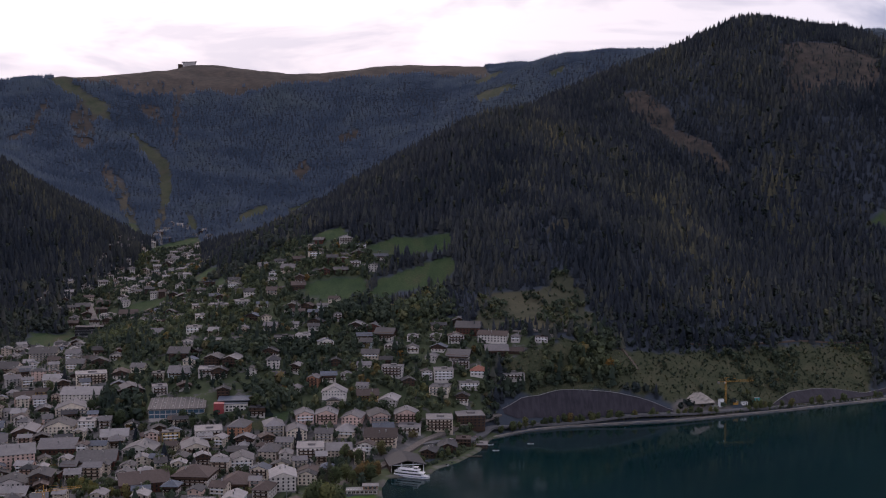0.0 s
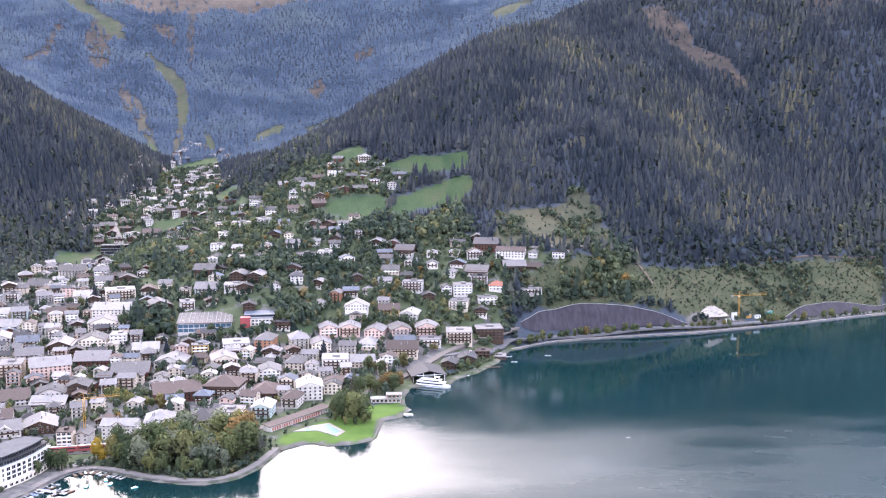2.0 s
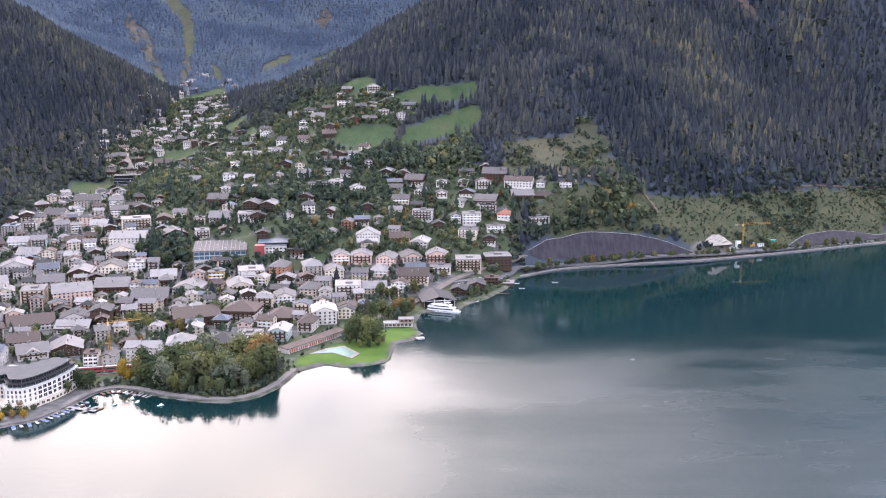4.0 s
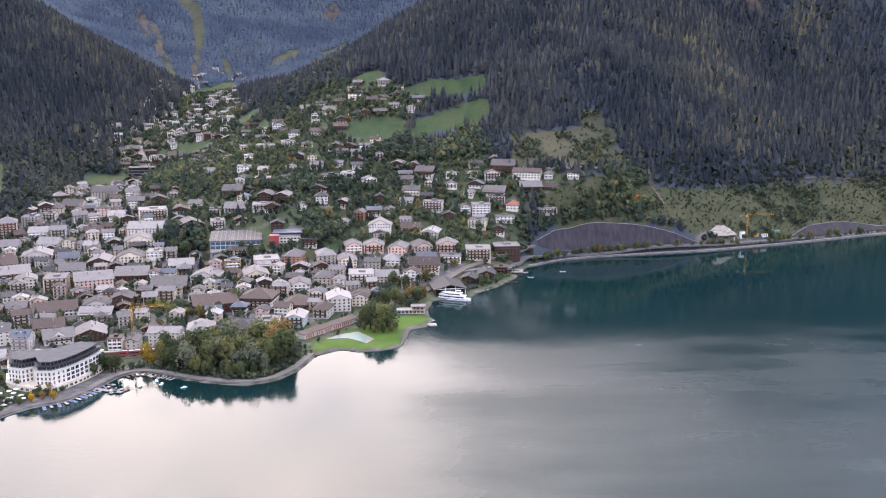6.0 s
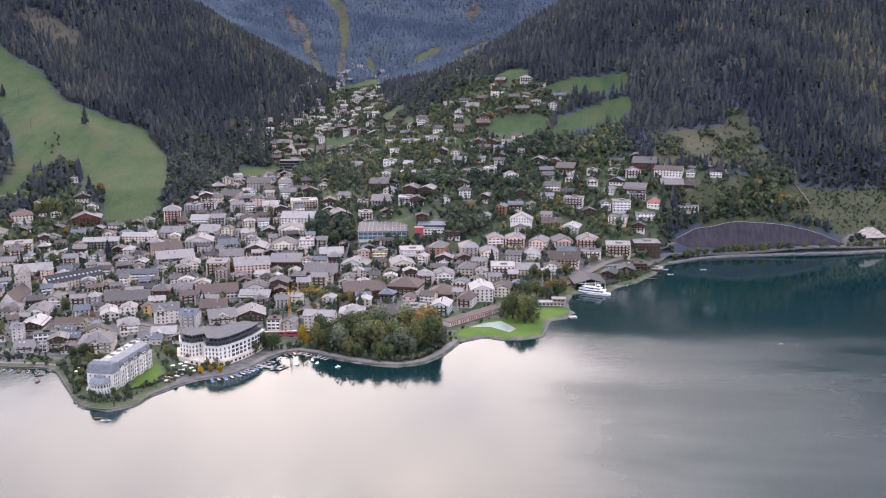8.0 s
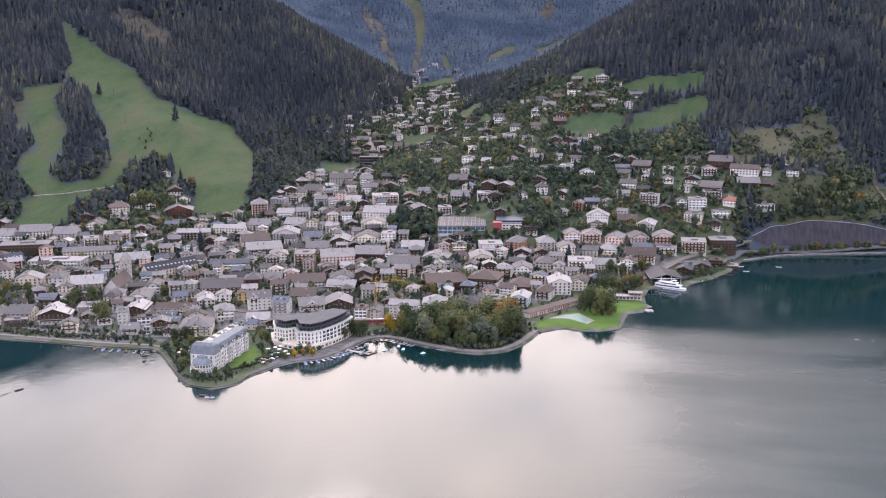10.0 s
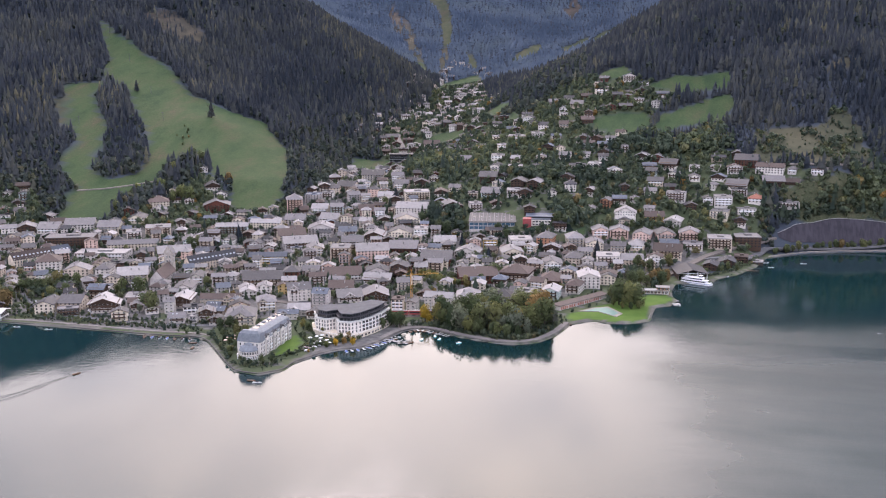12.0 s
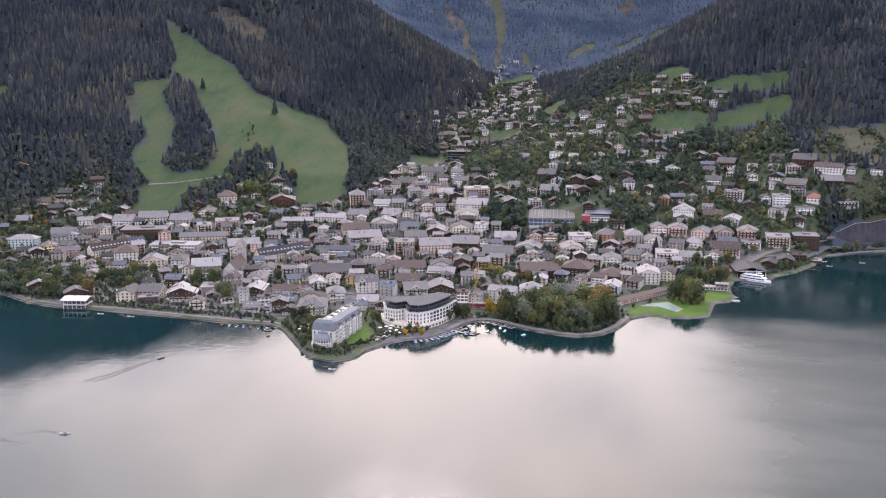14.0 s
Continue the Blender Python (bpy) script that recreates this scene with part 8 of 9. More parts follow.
def steamer():
    """The white excursion ship lying at the boat hall."""
    ob = thing("excursion_ship", -26, 866.5, 0, -20, "white three-deck excursion ship moored at the boat hall", "ship")
    half, n = 16.5, 14

    def beam_at(s, full):
        return full * (1 - max(0, (s - 0.45) / 0.55) ** 2.2) * (1 - 0.25 * max(0, (-s - 0.7) / 0.3))

    def hull(z0, z1, full, x0, x1, flare=1.0):
        bm = bmesh.new()
        rows = []
        for z, k in ((z0, 0.86 if flare > 0.9 else 1), (z1, 1.0)):
            port, star = [], []
            for i in range(n + 1):
                s = x0 + (x1 - x0) * i / n
                b = max(0.06, beam_at(s, full) * k)
                x = s * half * (1.0 if z == z1 else 0.97)
                port.append(bm.verts.new((x, b, z)))
                star.append(bm.verts.new((x, -b, z)))
            rows.append((port, star))
        (p0, s0), (p1, s1) = rows
        for i in range(n):
            bm.faces.new((p0[i + 1], p0[i], p1[i], p1[i + 1]))
            bm.faces.new((s0[i], s0[i + 1], s1[i + 1], s1[i]))
            bm.faces.new((p1[i], s1[i], s1[i + 1], p1[i + 1]))
            bm.faces.new((s0[i], p0[i], p0[i + 1], s0[i + 1]))
        bm.faces.new((p0[0], s0[0], s1[0], p1[0]))
        bm.faces.new((s0[n], p0[n], p1[n], s1[n]))
        return bm

    part("hull", hull(-0.8, 1.9, 3.7, -1, 1), WHITE, ob)
    part("rubbing_strake", hull(1.1, 1.35, 3.78, -1, 0.995, 0.5), BLUE, ob, "dark blue stripe")
    part("main_saloon", hull(1.9, 4.3, 3.3, -0.93, 0.62, 0.5), WHITE, ob)
    part("saloon_glazing", hull(2.7, 3.7, 3.36, -0.9, 0.60, 0.5), GLASS, ob)
    part("promenade_deck", hull(4.3, 4.6, 3.6, -0.96, 0.70, 0.5), WHITE, ob)
    part("upper_saloon", hull(4.6, 6.6, 2.9, -0.55, 0.40, 0.5), WHITE, ob)
    part("upper_glazing", hull(5.2, 6.1, 2.96, -0.53, 0.385, 0.5), GLASS, ob)
    part("sun_deck", hull(6.6, 6.85, 3.2, -0.75, 0.46, 0.5), WHITE, ob)
    bm = bmesh.new()
    box(bm, 2.2, 5.6, -1.6, 1.6, 6.85, 9.0)
    box(bm, 1.9, 6.0, -1.9, 1.9, 9.0, 9.2)
    part("wheel_house", bm, WHITE, ob)
    bm = bmesh.new()
    box(bm, 5.55, 5.66, -1.4, 1.4, 7.7, 8.7)
    box(bm, 2.6, 5.4, -1.66, -1.55, 7.7, 8.7)
    part("wheel_house_glazing", bm, GLASS, ob)
    bm = bmesh.new()
    beam(bm, (1.5, 0, 6.8), (1.2, 0, 12), 0.09)
    part("mast", bm, METAL, ob)
    bm = bmesh.new()
    for z, x0, x1, b in ((5.6, -15.6, -9, 3.4), (7.8, -12, 2, 3.0), (2.9, 10.5, 16, 1.9)):
        for s in (-1, 1):
            beam(bm, (x0, s * b, z), (x1, s * b * (0.25 if x1 > 15 else 1), z), 0.05)
            for k in range(6):
                x = x0 + (x1 - x0) * k / 5
                bb = s * b * (1 - 0.75 * (k / 5) if x1 > 15 else 1)
                beam(bm, (x, bb, z - 1.1), (x, bb, z), 0.04)
    part("deck_rail", bm, WHITE, ob)


def pier_house():
    ob = thing("pier_house", -636, 582, 0, 12, "white pavilion on stilts over the water with a pale roof", "pavilion")
    bm = bmesh.new()
    box(bm, -11, 11, -8, 8, 3.2, 3.7)
    part("deck", bm, FRAME, ob)
    bm = bmesh.new()
    box(bm, -9.5, 9.5, -5.0, 7, 3.7, 8.2)
    part("wall", bm, PLASTER["wood"], ob, "dark glazed timber wall")
    bm = bmesh.new()
    slab(bm, [(-12.5, -10, 8.4), (12.5, -10, 8.4), (12.5, 0, 10.4), (-12.5, 0, 10.4)], 0.45)
    slab(bm, [(-12.5, 0, 10.4), (12.5, 0, 10.4), (12.5, 9.5, 8.4), (-12.5, 9.5, 8.4)], 0.45)
    part("roof", bm, PALE_ROOF, ob, "pale sheet roof with low pitch")
    for k in range(18):
        x, y = -10.6 + (k % 6) * 4.24, (-7.6, 0.0, 7.4)[k // 6]
        bm = bmesh.new()
        beam(bm, (x, y, -4), (x, y, 8.4 if k < 6 else 3.2), 0.17)
        part("stilt", bm, WHITE, ob, "white stilt in the water")
    bm = bmesh.new()
    for z in (4.2, 4.8):
        beam(bm, (-11, -7.9, z), (11, -7.9, z), 0.05)
        beam(bm, (11, -7.9, z), (11, 7.9, z), 0.05)
    part("railing", bm, WHITE, ob)
    row_of_windows(ob, WIDE_WINDOW, (-9, -5.0), (9, -5.0), (4.6,), 2.9)
    row_of_windows(ob, WIDE_WINDOW, (9.5, -4.5), (9.5, 6.5), (4.6,), 2.9)


PALE_ROOF = worn("pale_sheet_roof", (0.55, 0.52, 0.50), 0.6, 3.0)


def tower_crane(x, y, tall, jib, turn, words):
    """A lattice tower crane."""
    ob = thing("tower_crane", x, y, float(ground_at(x, y)), turn, words, "crane")
    bm = bmesh.new()
    r = 0.7
    for sx, sy in ((-1, -1), (1, -1), (1, 1), (-1, 1)):
        beam(bm, (sx * r, sy * r, -1), (sx * r, sy * r, tall), 0.09)
    for k in range(int(tall / 2.2)):
        z = k * 2.2
        s = 1 if k % 2 else -1
        for y_ in (-r, r):
            beam(bm, (-s * r, y_, z), (s * r, y_, z + 2.2), 0.05)
        for x_ in (-r, r):
            beam(bm, (x_, -s * r, z), (x_, s * r, z + 2.2), 0.05)
    part("mast", bm, YELLOW, ob)
    bm = bmesh.new()
    beam(bm, (-jib * 0.3, 0.6, tall), (jib, 0.5, tall), 0.08)
    beam(bm, (-jib * 0.3, -0.6, tall), (jib, -0.5, tall), 0.08)
    beam(bm, (-1, 0, tall + 1.5), (jib, 0, tall + 1.2), 0.08)
    for k in range(int(jib / 2)):
        beam(bm, (k * 2, 0.5, tall), (k * 2 + 1, 0, tall + 1.3), 0.04)
        beam(bm, (k * 2 + 1, 0, tall + 1.3), (k * 2 + 2, -0.5, tall), 0.04)
    part("jib", bm, YELLOW, ob)
    bm = bmesh.new()
    beam(bm, (0, 0, tall), (0, 0, tall + 5), 0.2)
    beam(bm, (0, 0, tall + 5), (jib * 0.7, 0, tall + 1.3), 0.06)
    beam(bm, (0, 0, tall + 5), (-jib * 0.28, 0, tall + 0.2), 0.06)
    part("tower_head", bm, YELLOW, ob)
    bm = bmesh.new()
    box(bm, -jib * 0.3, -jib * 0.3 + 2.5, -0.9, 0.9, tall - 1.8, tall + 0.3)
    part("counterweight", bm, CONCRETE, ob)
    bm = bmesh.new()
    box(bm, -0.6, 0.9, 0.9, 2.2, tall - 2.4, tall - 0.2)
    part("cab", bm, WHITE, ob)


def train():
    """A red regional train on the lakeside line."""
    p, d = along([(-345, 675), (-300, 668), (-258, 678), (-235, 689)], 1.0)
    ob = thing("red_train", -300, 669, 2.2, 0, "red regional train with dark windows on the lakeside railway", "train")
    s = np.r_[0, np.cumsum(np.hypot(*np.diff(p, axis=0).T))]
    for k in range(4):
        at = 8 + k * 25.0
        x, y = np.interp(at, s, p[:, 0]), np.interp(at, s, p[:, 1])
        x2, y2 = np.interp(at + 4, s, p[:, 0]), np.interp(at + 4, s, p[:, 1])
        turn = math.degrees(math.atan2(y2 - y, x2 - x))
        bm = bmesh.new()
        solid(bm, [(-12, -1.4), (11.4, -1.4), (12.2, -0.8), (12.2, 0.8), (11.4, 1.4), (-12, 1.4)], 0.8, 4.3)
        car = part("coach", bm, RED, ob, "red coach")
        car.matrix_basis = pose(x + 300, y - 669, 0.4, 0, 0, turn)
        bm = bmesh.new()
        box(bm, -11.4, 11.0, -1.45, 1.45, 2.4, 3.4)
        part("window_band", bm, GLASS, car)
        bm = bmesh.new()
        box(bm, -11.6, 11.2, -1.2, 1.2, 4.3, 4.6)
        part("coach_roof", bm, METAL, car)
        bm = bmesh.new()
        for q in (-8, 8):
            box(bm, q - 1.6, q + 1.6, -1.0, 1.0, -0.6, 0.8)
        part("bogie", bm, ROOF["dark"], car)


long_house("monastery", -537, 808, 4.5, 58, 13, 9.5, 6.5, 58, "beige", "dark", 13, "long beige former monastery with a dark roof full of skylights")
long_house("mansard_house", -726, 776, 7.0, 66, 13, 9.0, 6.5, 64, "cream", "brown", 15, "long cream three-storey house with a steep dark roof", "blue")
grand_hotel(), villa_hotel(), church(), sports_hall(), school(), gabled_hotel(), glass_house(), bath_house(), pool()
beach_restaurant(), boat_house_hall(), steamer(), pier_house(), train()
tower_crane(-281, 702, 31, 26, 28, "orange lattice tower crane among the town houses")
tower_crane(326, 1150, 25, 34, 10, "orange-yellow tower crane on the lakeside building site")


# ---------------------------------------------------------------- slopes and works by the lake road
def slope_net(name, line, low, label):
    """A dark rock-fall net pinned over a cut slope: a draped sheet with posts at its upper edge."""
    top, _ = along(line, 4.0)
    foot, _ = along(low, 4.0)
    f = np.linspace(0, 1, len(top))
    foot = np.column_stack([np.interp(f, np.linspace(0, 1, len(foot)), foot[:, k]) for k in (0, 1)])
    rows = [foot + (top - foot) * s for s in np.linspace(0, 1, 7)]
    n = len(top)
    verts = np.concatenate([np.column_stack([r, np.maximum(ground_at(r[:, 0], r[:, 1]), ground_at(foot[:, 0], foot[:, 1])) + 0.9 + 0.3 * value_noise(r[:, 0], r[:, 1], 5, 4)]) for r in rows])
    faces = [(r * n + i, r * n + i + 1, (r + 1) * n + i + 1, (r + 1) * n + i) for r in range(6) for i in range(n - 1)]
    m = Mat("rock_fall_net", 0.85)
    m.colour(m.mix(0.5, m.ramp(m.noise(9.0, 5.0), [(0.3, (0.02, 0.017, 0.024)), (0.7, (0.042, 0.037, 0.047))]), m.ramp(m.noise(3.2, 3.0, stretch=(1, 0.3, 0.08)), [(0.4, (0.02, 0.018, 0.024)), (0.6, (0.05, 0.045, 0.055))])))
    ob = thing(name, 0, 0, 0, 0, label, "slope net")
    hung("net", mesh_of("net", verts, faces, m.m, True), ob)
    edge = bmesh.new()
    t = verts[-n:]
    for a, b in zip(t, t[1:]):
        beam(edge, tuple(a), tuple(b), 0.22)
    part("upper_cable", edge, CONCRETE, ob)
    for k in range(2, n - 1, 5):
        bm = bmesh.new()
        x, y, z = t[k]
        beam(bm, (x, y, z - 1), (x, y - 0.6, z + 2.2), 0.12)
        part("post", bm, METAL, ob)


slope_net("slope_net", *NET_SPANS[0], "dark rock-fall net over the cut slope by the lake road")
slope_net("slope_net", *NET_SPANS[1], "dark rock-fall net over the second cut slope")


def spoil_heap():
    """A bare pale rock face and spoil at the works."""
    rs = np.random.RandomState(3)
    n = 18
    verts, faces = [], []
    for j in range(7):
        s = j / 6
        for i in range(n):
            a = 6.2832 * i / n
            r = (1 - 0.8 * s) * (1 + 0.18 * rs.uniform(-1, 1))
            verts.append((21 * r * math.cos(a), 9 * r * math.sin(a) + 3 * s, -3 + 11 * s * (1 + 0.06 * rs.uniform(-1, 1))))
    for j in range(6):
        for i in range(n):
            faces.append((j * n + i, j * n + (i + 1) % n, (j + 1) * n + (i + 1) % n, (j + 1) * n + i))
    ob = new("spoil_heap", mesh_of("spoil_heap", verts, faces, worn("pale_rock", (0.36, 0.32, 0.28), 0.95, 5.0)))
    x, y = 292, 1140
    ob.matrix_basis = pose(x, y, float(ground_at(x, y)), 0, 0, 22)
    tagged(ob, "pale bare rock and spoil at the lakeside works", "rock heap")


spoil_heap()


def site_hut(x, y, w, d, h, material, words, name="site_hut"):
    ob = thing(name, x, y, float(ground_at(x, y)), 22, words, "hut")
    bm = bmesh.new()
    box(bm, -w / 2, w / 2, -d / 2, d / 2, -1, h)
    part("wall", bm, material, ob)
    bm = bmesh.new()
    box(bm, -w / 2 - 0.2, w / 2 + 0.2, -d / 2 - 0.2, d / 2 + 0.2, h, h + 0.25)
    part("roof", bm, METAL, ob)
    row_of_windows(ob, WINDOW, (-w / 2 + 0.5, -d / 2), (w / 2 - 0.5, -d / 2), (0.9,), 2.6)


site_hut(319, 1144, 6, 3, 8, WHITE, "tall white silo hut at the works")
site_hut(338, 1154, 7, 3, 3, YELLOW, "yellow container at the works")
site_hut(350, 1158, 8, 3, 3, WHITE, "white container at the works")
site_hut(366, 1166, 9, 4, 6, TURQUOISE, "green screening plant at the works")
site_hut(310, 1138, 6, 3, 3, WHITE, "white site container at the works")
site_hut(-44, 775, 6, 5, 3.2, WHITE, "white kiosk on the bathing jetty", "kiosk")


# ---------------------------------------------------------------- jetties and boats
def jetty(x, y, run, wide, turn, words="grey timber boat jetty on posts"):
    ob = thing("jetty", x, y, 0, turn, words, "jetty", "jetties")
    bm = bmesh.new()
    box(bm, 0, run, -wide / 2, wide / 2, 0.55, 0.75)
    part("deck", bm, TIMBER if wide < 3 else CONCRETE, ob)
    for k in range(max(2, int(run / 4)) + 1):
        for s in (-1, 1):
            bm = bmesh.new()
            q = min(run - 0.2, 0.2 + k * 4)
            beam(bm, (q, s * wide / 2, -2.5), (q, s * wide / 2, 1.1), 0.12)
            part("post", bm, TRUNK, ob)


def boat_meshes(long, wide):
    bm = bmesh.new()
    n = 8
    rows = []
    for z, k in ((-0.2, 0.7), (0.55, 1.0)):
        rows.append([(long * (i / n - 0.5) * (0.94 if z < 0 else 1), wide / 2 * k * max(0.06, 1 - max(0, (i / n - 0.45) / 0.55) ** 2), z) for i in range(n + 1)])
    v = [[[bm.verts.new((x, s * y, z)) for x, y, z in row] for s in (1, -1)] for row in rows]
    for i in range(n):
        for s in (0, 1):
            bm.faces.new((v[0][s][i], v[0][s][i + 1], v[1][s][i + 1], v[1][s][i]))
        bm.faces.new((v[0][0][i], v[0][1][i], v[0][1][i + 1], v[0][0][i + 1]))
    bm.faces.new((v[0][0][0], v[1][0][0], v[1][1][0], v[0][1][0]))
    bmesh.ops.recalc_face_normals(bm, faces=bm.faces)
    hull = bpy.data.meshes.new("hull")
    bm.to_mesh(hull)
    bm.free()
    bm = bmesh.new()
    solid(bm, [(x * 0.92, y * 0.86) for x, y, z in rows[1]] + [(x * 0.92, -y * 0.86) for x, y, z in rows[1][::-1]], 0.35, 0.6)
    bmesh.ops.recalc_face_normals(bm, faces=bm.faces)
    deck = bpy.data.meshes.new("cover")
    bm.to_mesh(deck)
    bm.free()
    return hull, deck


BOAT_KINDS = {}
for kind, hull_mat, cover_mat, words in (("white", WHITE, METAL, "small white motor boat"), ("blue", WHITE, BLUE, "small boat under a blue cover"), ("dark", ROOF["dark"], METAL, "small dark covered boat"), ("wood", BOATWOOD, TIMBER, "small varnished wooden boat"), ("green", TURQUOISE, WHITE, "turquoise hire pedal boat")):
    a, b = boat_meshes(6.5 if kind != "green" else 4.8, 2.3)
    a.materials.append(hull_mat)
    b.materials.append(cover_mat)
    BOAT_KINDS[kind] = (a, b, words)


def boat(x, y, turn, kind, where):
    hull, deck, words = BOAT_KINDS[kind]
    ob = thing("boat", x, y, 0, turn, f"{words} {where}", "boat", "boats " + where)
    hung("hull", hull, ob)
    hung("cover", deck, ob)
    if kind in ("white", "green"):
        bm = bmesh.new()
        box(bm, -0.6, 0.9, -0.7, 0.7, 0.55, 1.3)
        part("windscreen" if kind == "white" else "seat", bm, GLASS if kind == "white" else WHITE, ob)


boat_rs = random.Random(4)
def moor(line, gap, out, kinds, where):
    """Boats side by side along the shore, bows to the land."""
    p, d = along(line, gap)
    for (x, y), (dx, dy) in zip(p[1:-1], d[1:-1]):
        boat(x + dy * out, y - dx * out, math.degrees(math.atan2(dx, -dy)) + boat_rs.uniform(-7, 7), boat_rs.choice(kinds), where)


moor([(-303, 567), (-288, 577), (-276, 605), (-272, 620)], 4.0, 5.2, ("blue", "blue", "white", "dark", "dark"), "moored by the hotel quay")
jetty(-279, 604, 26, 3.4, -18, "pale boat-hire landing stage")
jetty(-262, 594, 12, 3.0, 60, "pale boat-hire landing stage")
for k in range(4):
    boat(-268 + k * 5.0, 606 - k * 1.8, boat_rs.uniform(40, 80), boat_rs.choice(("white", "wood")), "at the boat-hire stage")
moor([(-269, 630), (-266, 636), (-255, 643), (-239, 637), (-222, 628)], 3.4, 4.6, ("dark", "dark", "wood", "white"), "moored by the park")
for x, y in ((-238, 622), (-232, 615), (-214, 608), (-246, 610)):
    boat(x, y, boat_rs.uniform(0, 180), "green", "on the open water by the park")
for k in range(7):
    x = -478 + k * 7
    jetty(x, 570, 6, 1.0, -75, "short grey mooring jetty by the promenade")
    boat(x + 3, 564, -75 + boat_rs.uniform(-6, 6), boat_rs.choice(("white", "blue", "wood")), "moored by the promenade")
for x, y, s in ((-427, 558, 20), (-421, 546, 100), (-600, 566, 5), (-568, 566, 10), (-340, 482, 8), (-334, 479, 12)):
    boat(x, y, s, boat_rs.choice(("white", "wood")), "on the lake near the headland")
jetty(-58, 786, 16, 3.0, 10, "white bathing jetty with steps")
jetty(-48, 778, 8, 5.0, -60, "white bathing jetty with steps")
jetty(12, 935, 26, 2.0, 8, "grey timber landing stage north of the boat hall")
jetty(22, 958, 14, 2.0, 12, "grey timber landing stage north of the boat hall")
for x, y, s in ((48, 985, 20), (52, 962, 5), (88, 990, 0), (4, 905, 30), (9, 912, 40)):
    boat(x, y, s, "white", "moored off the north shore")
boat(-474, 466, 65, "wood", "on the open lake ahead of its wake")
boat(-447, 312, 20, "white", "on the open lake ahead of its wake")
boat(-490, 293, 5, "white", "on the open lake ahead of its wake")


def wake(line, spread, label):
    """Low swells fanning out behind a boat, flattening with distance."""
    p, d = along(line, 2.5)
    n = len(p)
    fade = np.linspace(0.0, 1.0, n)
    side = np.stack([-d[:, 1], d[:, 0]], 1)
    verts, faces = [], []
    for k in (-1.0, -0.45, 0.5, 1.0):
        mid = p + side * (k * spread * fade ** 0.8 + 0.4 * np.sin(fade * 23 + 5 * k))[:, None]
        half = 0.5 + 1.3 * fade
        high = 0.005 + 0.11 * (1 - 0.35 * abs(k)) * (1 - fade) ** 0.7 * (0.75 + 0.25 * np.sin(fade * 31 + 9 * k))
        start = len(verts)
        for i in range(n):
            for across, lift in ((-1, 0.004), (-0.5, 0.5), (0, 1.0), (0.5, 0.5), (1, 0.004)):
                q = mid[i] + side[i] * across * half[i]
                verts.append((q[0], q[1], max(0.004, lift * high[i])))
        for i in range(n - 1):
            for j in range(4):
                a = start + i * 5 + j
                faces.append((a, a + 5, a + 6, a + 1))
    me = mesh_of("wake", verts, faces, WATER, True)
    tagged(new("wake", me), label, "water", kind="structure")


wake([(-476, 463), (-481, 443), (-486, 419), (-500, 388)], 6, "low swells of a boat's wake on the lake")
wake([(-450, 311), (-462, 313), (-470, 308), (-478, 298)], 3, "faint curved wake of a turning boat")
wake([(-487, 293), (-470, 291), (-445, 284), (-425, 270)], 3, "faint swells of a boat's wake on the lake")
boat(-140, 690, 50, "wood", "moored at the park's point")
jetty(-142, 676, 14, 2.0, 40, "dark jetty at the park's point")


# ---------------------------------------------------------------- ski meadow and ridge
PYLON = plain("dull_green_steel", (0.075, 0.085, 0.075), 0.6, 0.0)


def lift_pylon(x, y):
    ob = thing("lift_pylon", x, y, float(ground_at(x, y)), 40, "grey steel ski-lift pylon on the ski meadow", "pylon", "ski-lift pylons")
    bm = bmesh.new()
    beam(bm, (0, 0, -1), (0, 0, 13), 0.3)
    part("mast", bm, PYLON, ob)
    bm = bmesh.new()
    beam(bm, (-2.4, 0, 12.6), (2.4, 0, 12.6), 0.2)
    part("cross_arm", bm, PYLON, ob)


for x, y in ((-1075, 1500), (-990, 1420), (-900, 1330), (-830, 1240), (-930, 1170), (-905, 1090), (-870, 1010)):
    lift_pylon(x, y)


def ridge_station():
    x, y = -945, 3778
    ob = thing("summit_station", x, y, float(ground_at(x, y)), 8, "pale summit station building on the bare ridge", "building")
    bm = bmesh.new()
    box(bm, -26, 20, -9, 9, -8, 15)
    part("wall", bm, PLASTER["grey"], ob)
    bm = bmesh.new()
    slab(bm, [(-30, -11, 14), (24, -11, 17), (24, 11, 17), (-30, 11, 14)], 1.0)
    part("roof", bm, ROOF["slate"], ob)
    bm = bmesh.new()
    box(bm, -44, -28, -6, 6, -8, 6)
    part("annex", bm, PLASTER["wood"], ob)


ridge_station()


# ---------------------------------------------------------------- street furniture and cars
def car_meshes():
    bm = bmesh.new()
    side = [(-2.1, 0.35), (2.1, 0.35), (2.15, 0.8), (1.1, 0.95), (0.5, 1.45), (-1.3, 1.45), (-1.9, 0.95), (-2.15, 0.85)]
    ends = [[bm.verts.new((x, s * (0.88 if z < 1 else 0.7), z)) for x, z in side] for s in (-1, 1)]
    bm.faces.new(ends[0])
    bm.faces.new(ends[1][::-1])
    for i in range(8):
        bm.faces.new((ends[0][(i + 1) % 8], ends[0][i], ends[1][i], ends[1][(i + 1) % 8]))
    body = bpy.data.meshes.new("body")
    bm.to_mesh(body)
    bm.free()
    bm = bmesh.new()
    dome(bm, 0, 0, [(0.33, -0.1), (0.33, 0.1)], 10)
    wheel = bpy.data.meshes.new("wheel")
    bm.to_mesh(wheel)
    bm.free()
    wheel.materials.append(ROOF["dark"])
    return body, wheel


